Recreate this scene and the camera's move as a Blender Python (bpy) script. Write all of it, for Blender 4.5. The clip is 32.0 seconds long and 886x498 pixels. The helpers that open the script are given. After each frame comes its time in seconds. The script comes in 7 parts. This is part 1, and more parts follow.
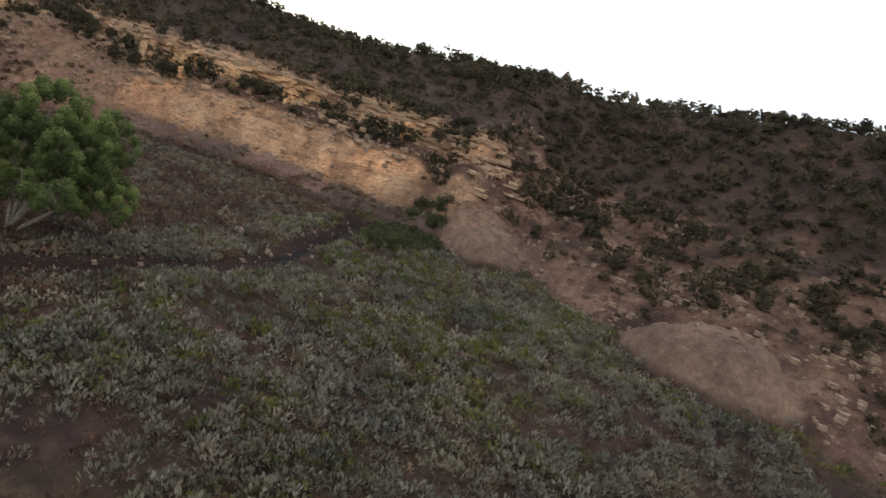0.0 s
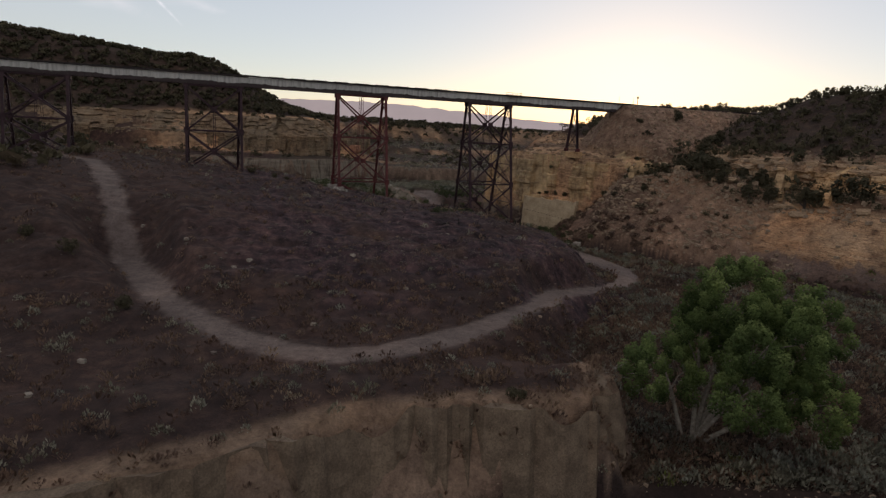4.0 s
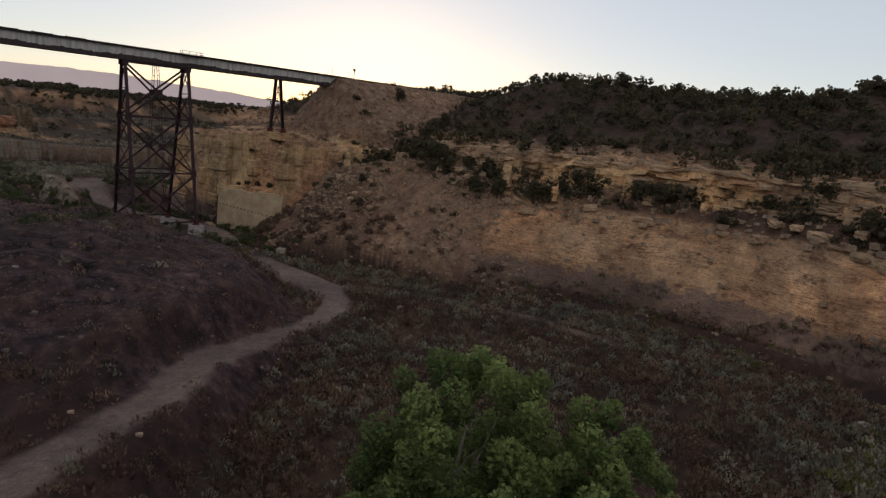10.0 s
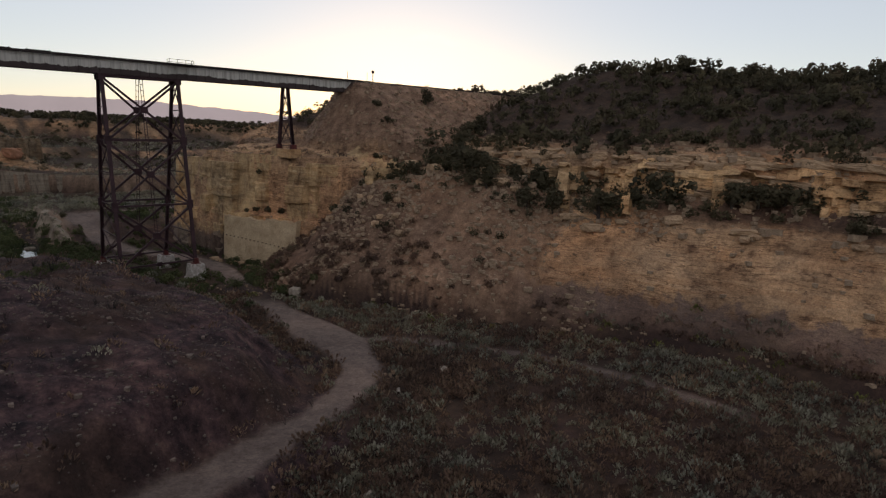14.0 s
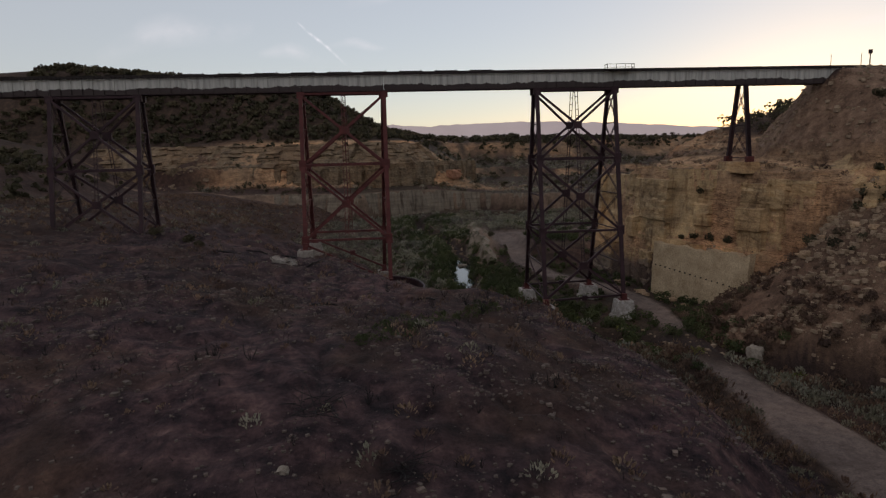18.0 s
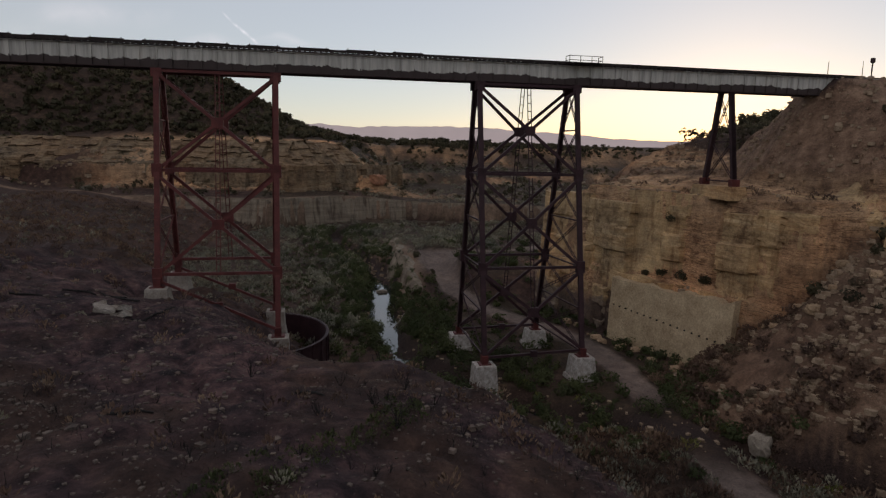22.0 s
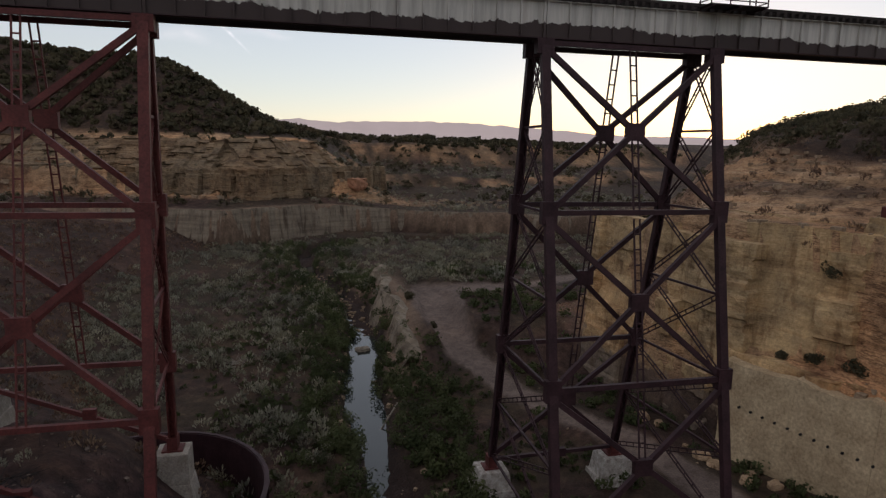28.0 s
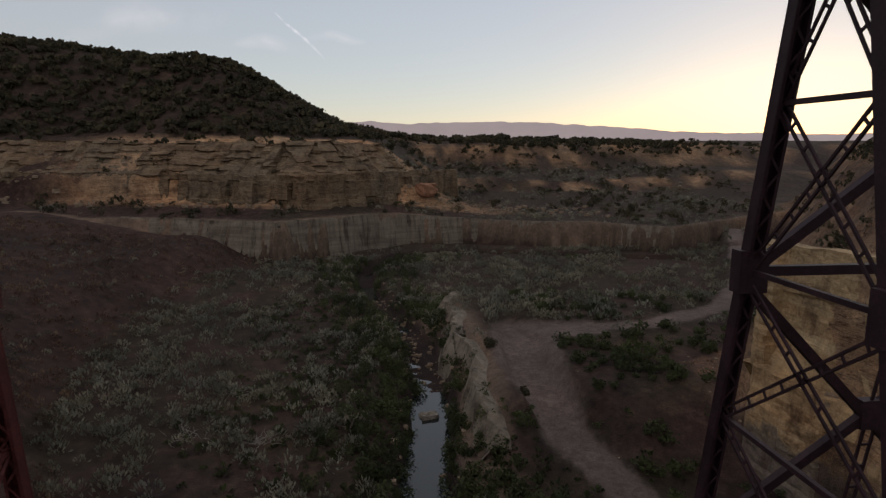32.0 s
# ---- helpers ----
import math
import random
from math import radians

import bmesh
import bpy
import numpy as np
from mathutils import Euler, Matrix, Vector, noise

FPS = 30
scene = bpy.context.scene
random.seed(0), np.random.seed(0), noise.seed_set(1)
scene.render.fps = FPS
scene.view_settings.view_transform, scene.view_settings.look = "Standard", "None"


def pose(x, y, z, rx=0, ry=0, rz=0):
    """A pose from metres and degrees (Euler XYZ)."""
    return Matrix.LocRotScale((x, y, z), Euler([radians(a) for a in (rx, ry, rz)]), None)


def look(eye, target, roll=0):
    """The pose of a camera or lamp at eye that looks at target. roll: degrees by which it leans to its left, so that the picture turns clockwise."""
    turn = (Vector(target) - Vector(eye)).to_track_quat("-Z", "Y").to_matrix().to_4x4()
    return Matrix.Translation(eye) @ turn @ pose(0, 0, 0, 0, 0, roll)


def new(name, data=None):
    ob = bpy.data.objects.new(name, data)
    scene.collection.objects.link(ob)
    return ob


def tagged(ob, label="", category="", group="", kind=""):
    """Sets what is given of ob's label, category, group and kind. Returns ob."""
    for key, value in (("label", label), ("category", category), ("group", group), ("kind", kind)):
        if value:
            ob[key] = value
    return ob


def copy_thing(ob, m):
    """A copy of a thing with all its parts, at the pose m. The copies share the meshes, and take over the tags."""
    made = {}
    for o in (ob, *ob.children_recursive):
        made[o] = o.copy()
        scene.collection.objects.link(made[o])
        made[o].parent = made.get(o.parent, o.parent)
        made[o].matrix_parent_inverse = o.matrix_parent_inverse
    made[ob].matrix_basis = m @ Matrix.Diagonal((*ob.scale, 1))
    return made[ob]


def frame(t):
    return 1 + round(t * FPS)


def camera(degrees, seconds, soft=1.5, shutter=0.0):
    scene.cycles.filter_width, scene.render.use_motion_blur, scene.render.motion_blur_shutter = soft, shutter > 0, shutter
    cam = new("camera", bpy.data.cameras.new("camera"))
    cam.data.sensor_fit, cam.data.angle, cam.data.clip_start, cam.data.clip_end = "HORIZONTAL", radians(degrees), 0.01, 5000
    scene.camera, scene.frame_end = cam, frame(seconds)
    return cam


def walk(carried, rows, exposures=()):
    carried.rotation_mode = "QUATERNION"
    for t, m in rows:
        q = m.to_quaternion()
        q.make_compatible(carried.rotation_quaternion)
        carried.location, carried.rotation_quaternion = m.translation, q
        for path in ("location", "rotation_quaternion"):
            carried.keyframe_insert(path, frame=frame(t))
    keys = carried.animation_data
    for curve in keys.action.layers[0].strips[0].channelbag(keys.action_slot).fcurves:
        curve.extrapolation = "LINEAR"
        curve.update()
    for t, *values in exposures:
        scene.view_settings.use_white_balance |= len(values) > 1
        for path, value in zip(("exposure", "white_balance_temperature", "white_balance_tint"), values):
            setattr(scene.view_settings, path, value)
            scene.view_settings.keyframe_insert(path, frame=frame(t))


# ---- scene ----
cam = camera(70.5, 32.0, soft=1.3, shutter=0.15)

PATH = [
    (0, (-70.001, -180.703, 27.069), (-68.128, -180.126, 26.674), 17.6),
    (0.5, (-67.792, -178.684, 27.112), (-66.036, -177.809, 26.721), 16.4),
    (1, (-66.033, -176.285, 26.916), (-64.43, -175.153, 26.531), 14.6),
    (1.5, (-64.518, -173.827, 26.968), (-63.089, -172.48, 26.589), 12.6),
    (2, (-63.739, -171.421, 26.995), (-62.501, -169.896, 26.619), 11.6),
    (2.5, (-62.989, -169.028, 27.202), (-61.95, -167.359, 26.834), 10.2),
    (4.5, (-61.269, -157.024, 28.302), (-60.64, -155.162, 27.931), 2.1),
    (5, (-59.192, -154.296, 28.165), (-58.137, -152.639, 27.79), -7.7),
    (5.5, (-57.122, -151.298, 27.774), (-55.623, -150.029, 27.399), -14.5),
    (6, (-55.039, -149.137, 27.443), (-53.351, -148.13, 27.073), -15.1),
    (6.5, (-53.011, -147.789, 27.441), (-51.246, -146.928, 27.063), -12.8),
    (7, (-50.805, -146.708, 27.582), (-49.04, -145.848, 27.195), -4.1),
    (7.5, (-48.269, -145.066, 27.872), (-46.574, -144.078, 27.483), 3.8),
    (8, (-45.852, -143.379, 27.998), (-44.255, -142.238, 27.613), 6.9),
    (8.5, (-43.704, -141.616, 28.067), (-42.204, -140.35, 27.685), 7.5),
    (9, (-41.697, -139.795, 28.191), (-40.269, -138.447, 27.811), 7.1),
    (9.5, (-39.577, -137.311, 28.079), (-38.199, -135.911, 27.704), 6.2),
    (10, (-37.685, -134.933, 27.937), (-36.344, -133.495, 27.567), 5.1),
    (10.5, (-35.796, -132.575, 27.875), (-34.481, -131.114, 27.51), 4.1),
    (11, (-33.98, -130.107, 27.851), (-32.678, -128.634, 27.489), 3.2),
    (11.5, (-32.324, -127.775, 27.855), (-31.03, -126.293, 27.495), 2.6),
    (12, (-30.684, -125.543, 27.79), (-29.396, -124.055, 27.433), 2.1),
    (12.5, (-29.047, -123.309, 27.764), (-27.763, -121.817, 27.409), 1.8),
    (13, (-27.27, -121.226, 27.677), (-25.992, -119.728, 27.326), 1.5),
    (13.5, (-25.535, -118.93, 27.637), (-24.258, -117.431, 27.288), 1.5),
    (15.5, (-21.925, -109.2, 27.072), (-21.034, -107.44, 26.741), 8.4),
    (16, (-20.829, -106.612, 27.064), (-20.475, -104.67, 26.744), 12.9),
    (16.5, (-20.679, -104.308, 27.015), (-20.651, -102.332, 26.705), 14.7),
    (17, (-21.23, -101.726, 27.144), (-21.302, -99.752, 26.834), 13.1),
    (17.5, (-21.878, -98.657, 27.287), (-21.838, -96.682, 26.971), 2.9),
    (18, (-22.122, -95.453, 27.319), (-21.966, -93.484, 27.004), -1.4),
    (18.5, (-21.868, -92.38, 27.477), (-21.635, -90.419, 27.165), -2.7),
    (19, (-21.461, -89.328, 27.572), (-21.167, -87.374, 27.261), -2.7),
    (19.5, (-20.899, -86.583, 27.648), (-20.566, -84.635, 27.339), -2.4),
    (20, (-20.407, -83.772, 27.771), (-20.039, -81.831, 27.461), -1.8),
    (20.5, (-19.837, -80.993, 27.83), (-19.454, -79.055, 27.52), -0.9),
    (21, (-19.324, -78.173, 27.829), (-18.934, -76.235, 27.521), -0.2),
    (21.5, (-18.814, -75.407, 27.883), (-18.423, -73.47, 27.575), 0.5),
    (22, (-18.365, -72.667, 27.881), (-17.976, -70.73, 27.574), 1.1),
    (22.5, (-17.98, -69.747, 27.93), (-17.593, -67.809, 27.624), 1.4),
    (23, (-17.544, -66.956, 27.99), (-17.18, -65.014, 27.685), 1.7),
    (23.5, (-17.274, -64.075, 28.044), (-16.936, -62.127, 27.741), 2.0),
    (24, (-16.963, -61.289, 28.123), (-16.709, -59.329, 27.822), 2.5),
    (24.5, (-16.902, -58.464, 28.085), (-16.776, -56.49, 27.788), 3.8),
    (25, (-17.042, -55.681, 28.122), (-17.02, -53.703, 27.829), 4.2),
    (25.5, (-17.375, -52.716, 28.171), (-17.358, -50.738, 27.88), 3.3),
    (26, (-17.967, -49.417, 28.579), (-17.821, -47.446, 28.271), -0.3),
    (26.5, (-17.091, -46.723, 28.338), (-16.793, -44.767, 28.048), -2.5),
    (28.5, (-14.326, -35.004, 29.583), (-13.865, -33.086, 29.253), 1.5),
    (29, (-13.808, -32.28, 29.67), (-13.411, -30.347, 29.34), 2.6),
    (29.5, (-13.484, -29.443, 29.622), (-13.14, -27.5, 29.293), 2.8),
    (30, (-12.985, -26.646, 29.238), (-12.687, -24.695, 28.917), 2.6),
    (30.5, (-12.834, -23.775, 29.492), (-12.565, -21.82, 29.168), 2.1),
    (31, (-12.563, -20.886, 29.56), (-12.314, -18.928, 29.236), 1.6),
    (31.5, (-12.467, -18.123, 29.49), (-12.228, -16.164, 29.168), 1.1),
    (32, (-12.105, -14.911, 29.37), (-11.877, -12.951, 29.049), 0.2),
]
walk(cam, [(t, look(eye, target, roll)) for t, eye, target, roll in PATH],
     exposures=[(0.0, 0.76, 6400, 22), (1.0, 0.38, 6400, 22), (2.5, -0.17, 6400, 22), (5.0, -0.47, 6400, 22), (9.0, -0.40, 6400, 22), (14.0, -0.34, 6400, 22), (17.0, -0.50, 6400, 22), (24.0, -0.52, 6400, 22), (26.0, -0.38, 6400, 22), (29.0, -0.26, 6400, 22), (32.0, -0.58, 6400, 22)])

# ---- world and light: the sun is down, the sky above the north-eastern rim still glows ----
world = bpy.data.worlds.new("dusk_sky")
scene.world = world
world.use_nodes = True
wn = world.node_tree.nodes
sky = wn.new("ShaderNodeTexSky")
sky.sky_type = "NISHITA"
sky.sun_disc = False
sky.sun_elevation = radians(3.2)
sky.sun_rotation = radians(36.0)
sky.air_density, sky.dust_density, sky.ozone_density = 1.0, 0.9, 1.5
sky.altitude = 1700
wn["Background"].inputs["Strength"].default_value = 0.122
veil, both = wn.new("ShaderNodeBackground"), wn.new("ShaderNodeAddShader")
veil.inputs["Color"].default_value = (0.85, 0.89, 0.84, 1)
veil.inputs["Strength"].default_value = 0.62
world.node_tree.links.new(wn["Background"].outputs["Background"], both.inputs[0])
world.node_tree.links.new(veil.outputs["Background"], both.inputs[1])
world.node_tree.links.new(both.outputs[0], wn["World Output"].inputs["Surface"])
world.node_tree.links.new(sky.outputs["Color"], wn["Background"].inputs["Color"])

sun_data = bpy.data.lights.new("sun", "SUN")
sun_data.energy = 0.29
sun_data.angle = radians(75)
sun_data.color = (1.0, 0.78, 0.64)
sun = new("sun", sun_data)
sun.matrix_world = look((-70, -75, 90), (0, 0, 0))


# ---- small tools ----
def smooth(v, a, b):
    t = np.clip((v - a) / (b - a), 0.0, 1.0)
    return t * t * (3 - 2 * t)


def lattice(ix, iy, seed):
    n = (ix * 374761393 + iy * 668265263 + seed * 974634777) & 0xFFFFFFFF
    n = ((n ^ (n >> 13)) * 1274126177) & 0xFFFFFFFF
    return ((n ^ (n >> 16)) & 0xFFFF) / 65535.0


def value_noise(x, y, seed=0):
    x0, y0 = np.floor(x), np.floor(y)
    fx, fy = x - x0, y - y0
    fx, fy = fx * fx * (3 - 2 * fx), fy * fy * (3 - 2 * fy)
    ix, iy = x0.astype(np.int64), y0.astype(np.int64)
    a, b = lattice(ix, iy, seed), lattice(ix + 1, iy, seed)
    c, d = lattice(ix, iy + 1, seed), lattice(ix + 1, iy + 1, seed)
    return (a + (b - a) * fx) * (1 - fy) + (c + (d - c) * fx) * fy - 0.5


def fbm(x, y, seed=0, octaves=4):
    total, gain = 0.0, 1.0
    for o in range(octaves):
        total = total + gain * value_noise(x * 2**o, y * 2**o, seed + 17 * o)
        gain *= 0.5
    return total


def line_distance(x, y, line):
    """Distance to a polyline, the signed side (positive on its right), and how far along it lies."""
    best, side, along, run = np.full(np.shape(x), 1e9), np.zeros(np.shape(x)), np.zeros(np.shape(x)), 0.0
    for (ax, ay), (bx, by) in zip(line[:-1], line[1:]):
        dx, dy = bx - ax, by - ay
        size = math.hypot(dx, dy)
        t = np.clip(((x - ax) * dx + (y - ay) * dy) / size**2, 0, 1)
        ox, oy = x - ax - t * dx, y - ay - t * dy
        d = np.hypot(ox, oy)
        near = d < best
        best = np.where(near, d, best)
        side = np.where(near, np.sign(ox * dy - oy * dx), side)
        along = np.where(near, run + t * size, along)
        run += size
    return best, side, along


# ---- the plan: lines that shape the ground ----
STREAM = [(-400, -190), (-140, -152), (-90, -141), (-60, -129), (-53, -124.5), (-39, -124), (-27.7, -126), (-16, -130), (-8, -134),
          (1, -135), (12, -132.3), (34, -129.3), (46.5, -126), (51, -116), (52, -103), (51.5, -88), (50, -76), (43, -62.5),
          (39, -54), (34, -44), (28.5, -35.5), (22, -28), (11, -18), (0, -8), (-6, 2), (-8, 14), (-7.5, 37), (-6, 46.5), (-5, 57),
          (-5.2, 71), (-8, 87), (-13, 109), (-14, 126), (-4, 142), (18, 147), (50, 138), (74, 126), (120, 150), (260, 215)]
WEST_TOE = [(-400, -168), (-140, -136), (-90, -131), (-60, -124), (-53, -120.8), (-44, -122), (-34, -124), (-29.5, -120), (-25, -108),
            (-15, -92), (-6, -81), (2, -74), (8, -64), (10, -52), (9, -38), (3, -24), (-6, -13), (-13, -4), (-15.5, 5),
            (-20, 15), (-30, 24), (-40, 42), (-46.5, 70), (-47, 105), (-36, 127), (-30, 220)]
EAST_TOE = [(-5, -420), (6, -260), (13, -222), (20, -202), (27, -188), (44, -168), (56, -150), (53, -128), (56, -110),
            (56.5, -96), (56.5, -81), (50.5, -70.5), (44.5, -57.5), (42, -45), (41, -36), (38.5, -20), (31.5, -8), (24, 12), (20, 36),
            (22, 50), (38, 57), (53, 68), (68, 93), (87, 128), (114, 168), (137, 200), (330, 300)]
NORTH_WALL = [(-260, 155), (-110, 152), (-58, 144), (-34, 133), (-24, 142), (-2, 157), (18, 161), (34, 155), (50, 153), (66, 139), (85, 150), (120, 172), (330, 260)]
ROAD = [(-130, 8), (-105, 0), (-87, -17), (-80, -42), (-76, -60), (-68.4, -84), (-62.3, -96.7), (-57.5, -102), (-52.8, -104.6), (-47.6, -104.4),
        (-41.4, -102), (-33.4, -97), (-22, -87.5), (-15.5, -79.5), (-7, -74.5), (0.7, -70.5), (7, -66), (11.2, -61), (14.2, -51),
        (14, -40), (15, -20), (17.8, -5), (18, 2), (15.6, 13.7), (9.5, 25), (6, 37), (5.5, 50), (7, 65), (14, 63), (26, 64), (40, 71), (54, 88), (68, 112), (90, 150)]
TRACK = [(15.5, -50), (22, -53), (27, -60), (31, -68), (34.5, -79), (35, -92)]
TALUS_TOE = [(19.5, -8), (19.5, -14), (20.5, -21), (22.5, -31), (28, -38), (32.5, -46), (38.5, -54.5), (44, -63), (51, -76)]
RAILWAY = [(48.5, 1.05), (80, 1.05), (110, 6), (150, 25), (230, 90)]


def ground_shape(x, y):
    """Height of the ground at x, y, and the masks that say what covers it."""
    x, y = np.asarray(x, float), np.asarray(y, float)
    n1, n2, n3 = fbm(x / 40, y / 40, 3), fbm(x / 9, y / 9, 7), fbm(x / 2.2, y / 2.2, 11, 3)
    ds, _, _ = line_distance(x, y, STREAM)
    dw, west, sw = line_distance(x, y, WEST_TOE)
    de, east, se = line_distance(x, y, EAST_TOE)
    dn, north, sn = line_distance(x, y, NORTH_WALL)
    dr, _, sr = line_distance(x, y, ROAD)
    dw, de, dn = -west * dw, east * de, -north * dn
    # valley floor
    floor = 1.3 + 0.9 * n1 + 0.35 * n2
    shelf = smooth(x, -4.8, 1.6 + 2.5 * n2) * smooth(y, 28, 44) * (1 - smooth(y + 0.15 * x, 83, 90))
    floor = floor + 4.4 * shelf + 1.0 * smooth(y, 88, 110) * (1 - shelf)
    # western upland: cut bank in the south, burnt spur in the middle, open slope in the north
    rise = 8.0 - 1.4 * smooth(y, -114, -104) + 6.4 * smooth(y, -96, -52) * smooth(x, 12, -26) + 0.105 * np.clip(-35 - x, 0, 60) * smooth(y, -80, -20) * (1 - smooth(y, 30, 85))
    rise = rise + 1.0 * n1 + 0.5 * n2 - 1.3 * np.exp(-(((x + 27) / 13) ** 2 + ((y + 28) / 17) ** 2))
    rise = rise - 5.2 * smooth(y, 25, 75) * smooth(x, -100, -58)
    wide = np.where(y < -118, 3.2, 0) + 15.0 * smooth(y, -120, -104) - 3 * smooth(y, -98, -70) + 6 * smooth(y, -20, 0)
    wob = dw + 2.0 * fbm(x / 6, y / 6, 23, 3) * (wide < 6) + 1.2 * n2
    up_w = smooth(wob, 0, np.maximum(wide, 3.2))
    up_w = np.where(wide < 8, np.clip(wob / 3.0, 0, 1) ** 0.8, up_w)
    z = floor + (np.maximum(rise - floor, 0)) * up_w
    # the hill west of all
    hill = 16 * smooth(-x, 105, 165) + 22 * smooth(-x, 140, 260)
    z = z + hill * (1 + 0.3 * n1) * (dw > 0)
    # eastern slope
    warp = de + 3.0 * fbm(x / 14, y / 14, 31, 3) * smooth(np.abs(y - 5), 22, 40) + 0.8 * n2
    south = np.interp(warp, [0, 0.8, 5, 11, 15, 17.5, 19.5, 23, 29, 70, 100, 160], [0, 2.0, 8.5, 14.5, 17.5, 18.6, 23.6, 25.2, 26.6, 44.5, 48, 50])
    far_south = np.interp(warp, [0, 3, 14, 30, 36, 42, 90, 150], [0, 2, 7.5, 13.5, 18.5, 20, 45, 52])
    lower = smooth(y, -136, -158)
    south = south * (1 - lower) + far_south * lower
    south = south + smooth(warp, 30, 90) * (9 * smooth(y, -110, -230) + 2 * n1 - 6.0 + 5.0 * smooth(-y, 60, 110))
    crag = np.interp(de + 0.5 * n2, [0, 0.9, 2.3, 3.2, 9, 60, 100], [0, 9.6, 10.6, 21.8, 23.0, 36, 42])
    behind = np.interp(warp, [0, 3, 9, 18, 28, 45, 90, 160], [0, 5, 13, 25, 33.5, 38.5, 41, 42])
    near = smooth(y, -26, -12)
    past = smooth(y, 22, 46)
    slope_e = (south * (1 - near) + crag * near) * (1 - past) + behind * past
    # pale clay mounds at the foot of the slope, with a brushy gully between them and the wall
    heap_a = np.clip(1 - ((x - 57) / 10.5) ** 2 - ((y + 150) / 10.5) ** 2 + 0.5 * n2, 0, 1)
    heap_b = np.clip(1 - ((x - 30) / 12.5) ** 2 - ((y + 196) / 14.5) ** 2 + 0.5 * n2, 0, 1)
    gully = np.exp(-(((y + 134 - 0.18 * (x - 55)) / 3.6) ** 2)) * smooth(de, -2, 5) * (1 - smooth(de, 22, 40))
    z = np.where(de > 0, np.maximum(z, 1.0 + slope_e), z)
    z = z - 2.6 * gully * smooth(z, 2, 7)
    z = np.maximum(z, 1.2 + 7.6 * heap_a**0.75) * (heap_a > 0) + z * (heap_a <= 0)
    z = np.maximum(z, 1.2 + 8.6 * heap_b**0.75) * (heap_b > 0) + z * (heap_b <= 0)
    z = z - 2.4 * np.maximum(smooth(heap_a, 0.0, 0.3), smooth(heap_b, 0.0, 0.3)) * np.abs(fbm(x / 4.2, y / 4.2, 97, 3))
    heap = np.maximum(smooth(heap_a, 0.02, 0.22), smooth(heap_b, 0.02, 0.22)) * smooth(-de, -16, -9)
    # rubble slope between the cliff's foot and the stream
    dt, beside, _ = line_distance(x, y, TALUS_TOE)
    heap_t = 1.3 + np.clip(dt - 0.4, 0, None) * (0.92 - 0.22 * smooth(-y, 46, 62) - 0.36 * smooth(y, -18, -9)) + 1.6 * n2 + 0.9 * n1 + 0.5 * n3
    heap_t = np.minimum(heap_t, 13.0 + 0.22 * dt + 1.8 * n2 + 3.0 * smooth(-y, 14, 30) - 9 * smooth(-y, 48, 66) - 5.0 * smooth(y, -13, -7))
    in_talus = (beside < 0) * (x > 17) * smooth(-y, 5, 11) * (1 - smooth(-y, 50, 70)) * (x < 56)
    talus = in_talus * smooth(heap_t - z + 2.4 * n2 + 1.2 * n3, -2.6, 1.4)
    z = np.where(in_talus > 0, np.maximum(z, heap_t * in_talus), z)
    # the hollow outside the curved wall at the tower's foot
    rr = np.hypot(x + 26, (y - 5.6) / 1.12)
    hollow = (rr > 8.55) * (1 - smooth(rr, 10.5, 15)) * smooth(x, -22.5, -20.5) * smooth(y, -6, -2)
    z = z - np.maximum(z - 1.4, 0) * hollow
    z = z + 3.6 * np.exp(-(((x - 100) / 16) ** 2 + ((y + 24) / 12) ** 2)) + 2.4 * np.exp(-(((x - 97) / 20) ** 2 + ((y + 15) / 10) ** 2)) + 1.5 * np.exp(-(((x - 113) / 10) ** 2 + ((y + 38) / 9) ** 2))
    # ground scraped away round the red tower's feet
    z = z - 3.1 * np.exp(-(((x + 36) / 7) ** 2 + ((y - 1) / 8) ** 2)) - 5.8 * np.exp(-(((x + 20.0) / 6.8) ** 2 + ((y + 7) / 7.6) ** 2)) * smooth(z, 2, 6)
    z = z - 3.3 * np.exp(-(((x + 16.5) / 6.0) ** 2 + ((y + 16.5) / 6.0) ** 2)) * smooth(z, 2, 6)
    # northern bluff and the plateau behind it
    flute = dn + 1.5 * fbm(x / 2.6, y / 2.6, 41, 3) + 3 * fbm(x / 25, y / 25, 43, 2)
    open_side = smooth(x, -16, 26)
    bluff = np.interp(flute, [0, 1.0, 2.0, 14, 18, 19.6, 23, 29, 40, 60, 110, 240], [0, 5.5, 9.4, 11.4, 13.2, 18.8, 20.6, 25, 29.2, 31, 33, 35])
    bluff_e = np.interp(flute, [0, 1.0, 2.0, 40, 70, 76, 110, 120, 128, 180, 300], [0, 4.5, 6.6, 8.0, 11, 14.5, 17.5, 21, 28.0, 32, 34.5])
    bluff = bluff * (1 - open_side) + bluff_e * open_side
    bluff = bluff + smooth(flute, 38, 100) * 27.5 * smooth(x, -10, -80) * (1 + 0.35 * smooth(x, -80, -190)) + 3.0 * n1 * smooth(flute, 10, 60)
    z = np.where(dn > 0, np.maximum(z, 2.0 + bluff), z)
    # railway bank
    db, _, _ = line_distance(x, y, RAILWAY)
    bank = 38.2 - np.maximum(db - 3.2, 0) * 0.68 + (0.9 * n2 + 0.5 * n3 - 1.1 * np.abs(fbm(x / 3.4, y / 9, 95, 3))) * smooth(db, 3, 7)
    bank = np.where(x < 47.5, bank - (47.5 - x) * 1.1, bank)
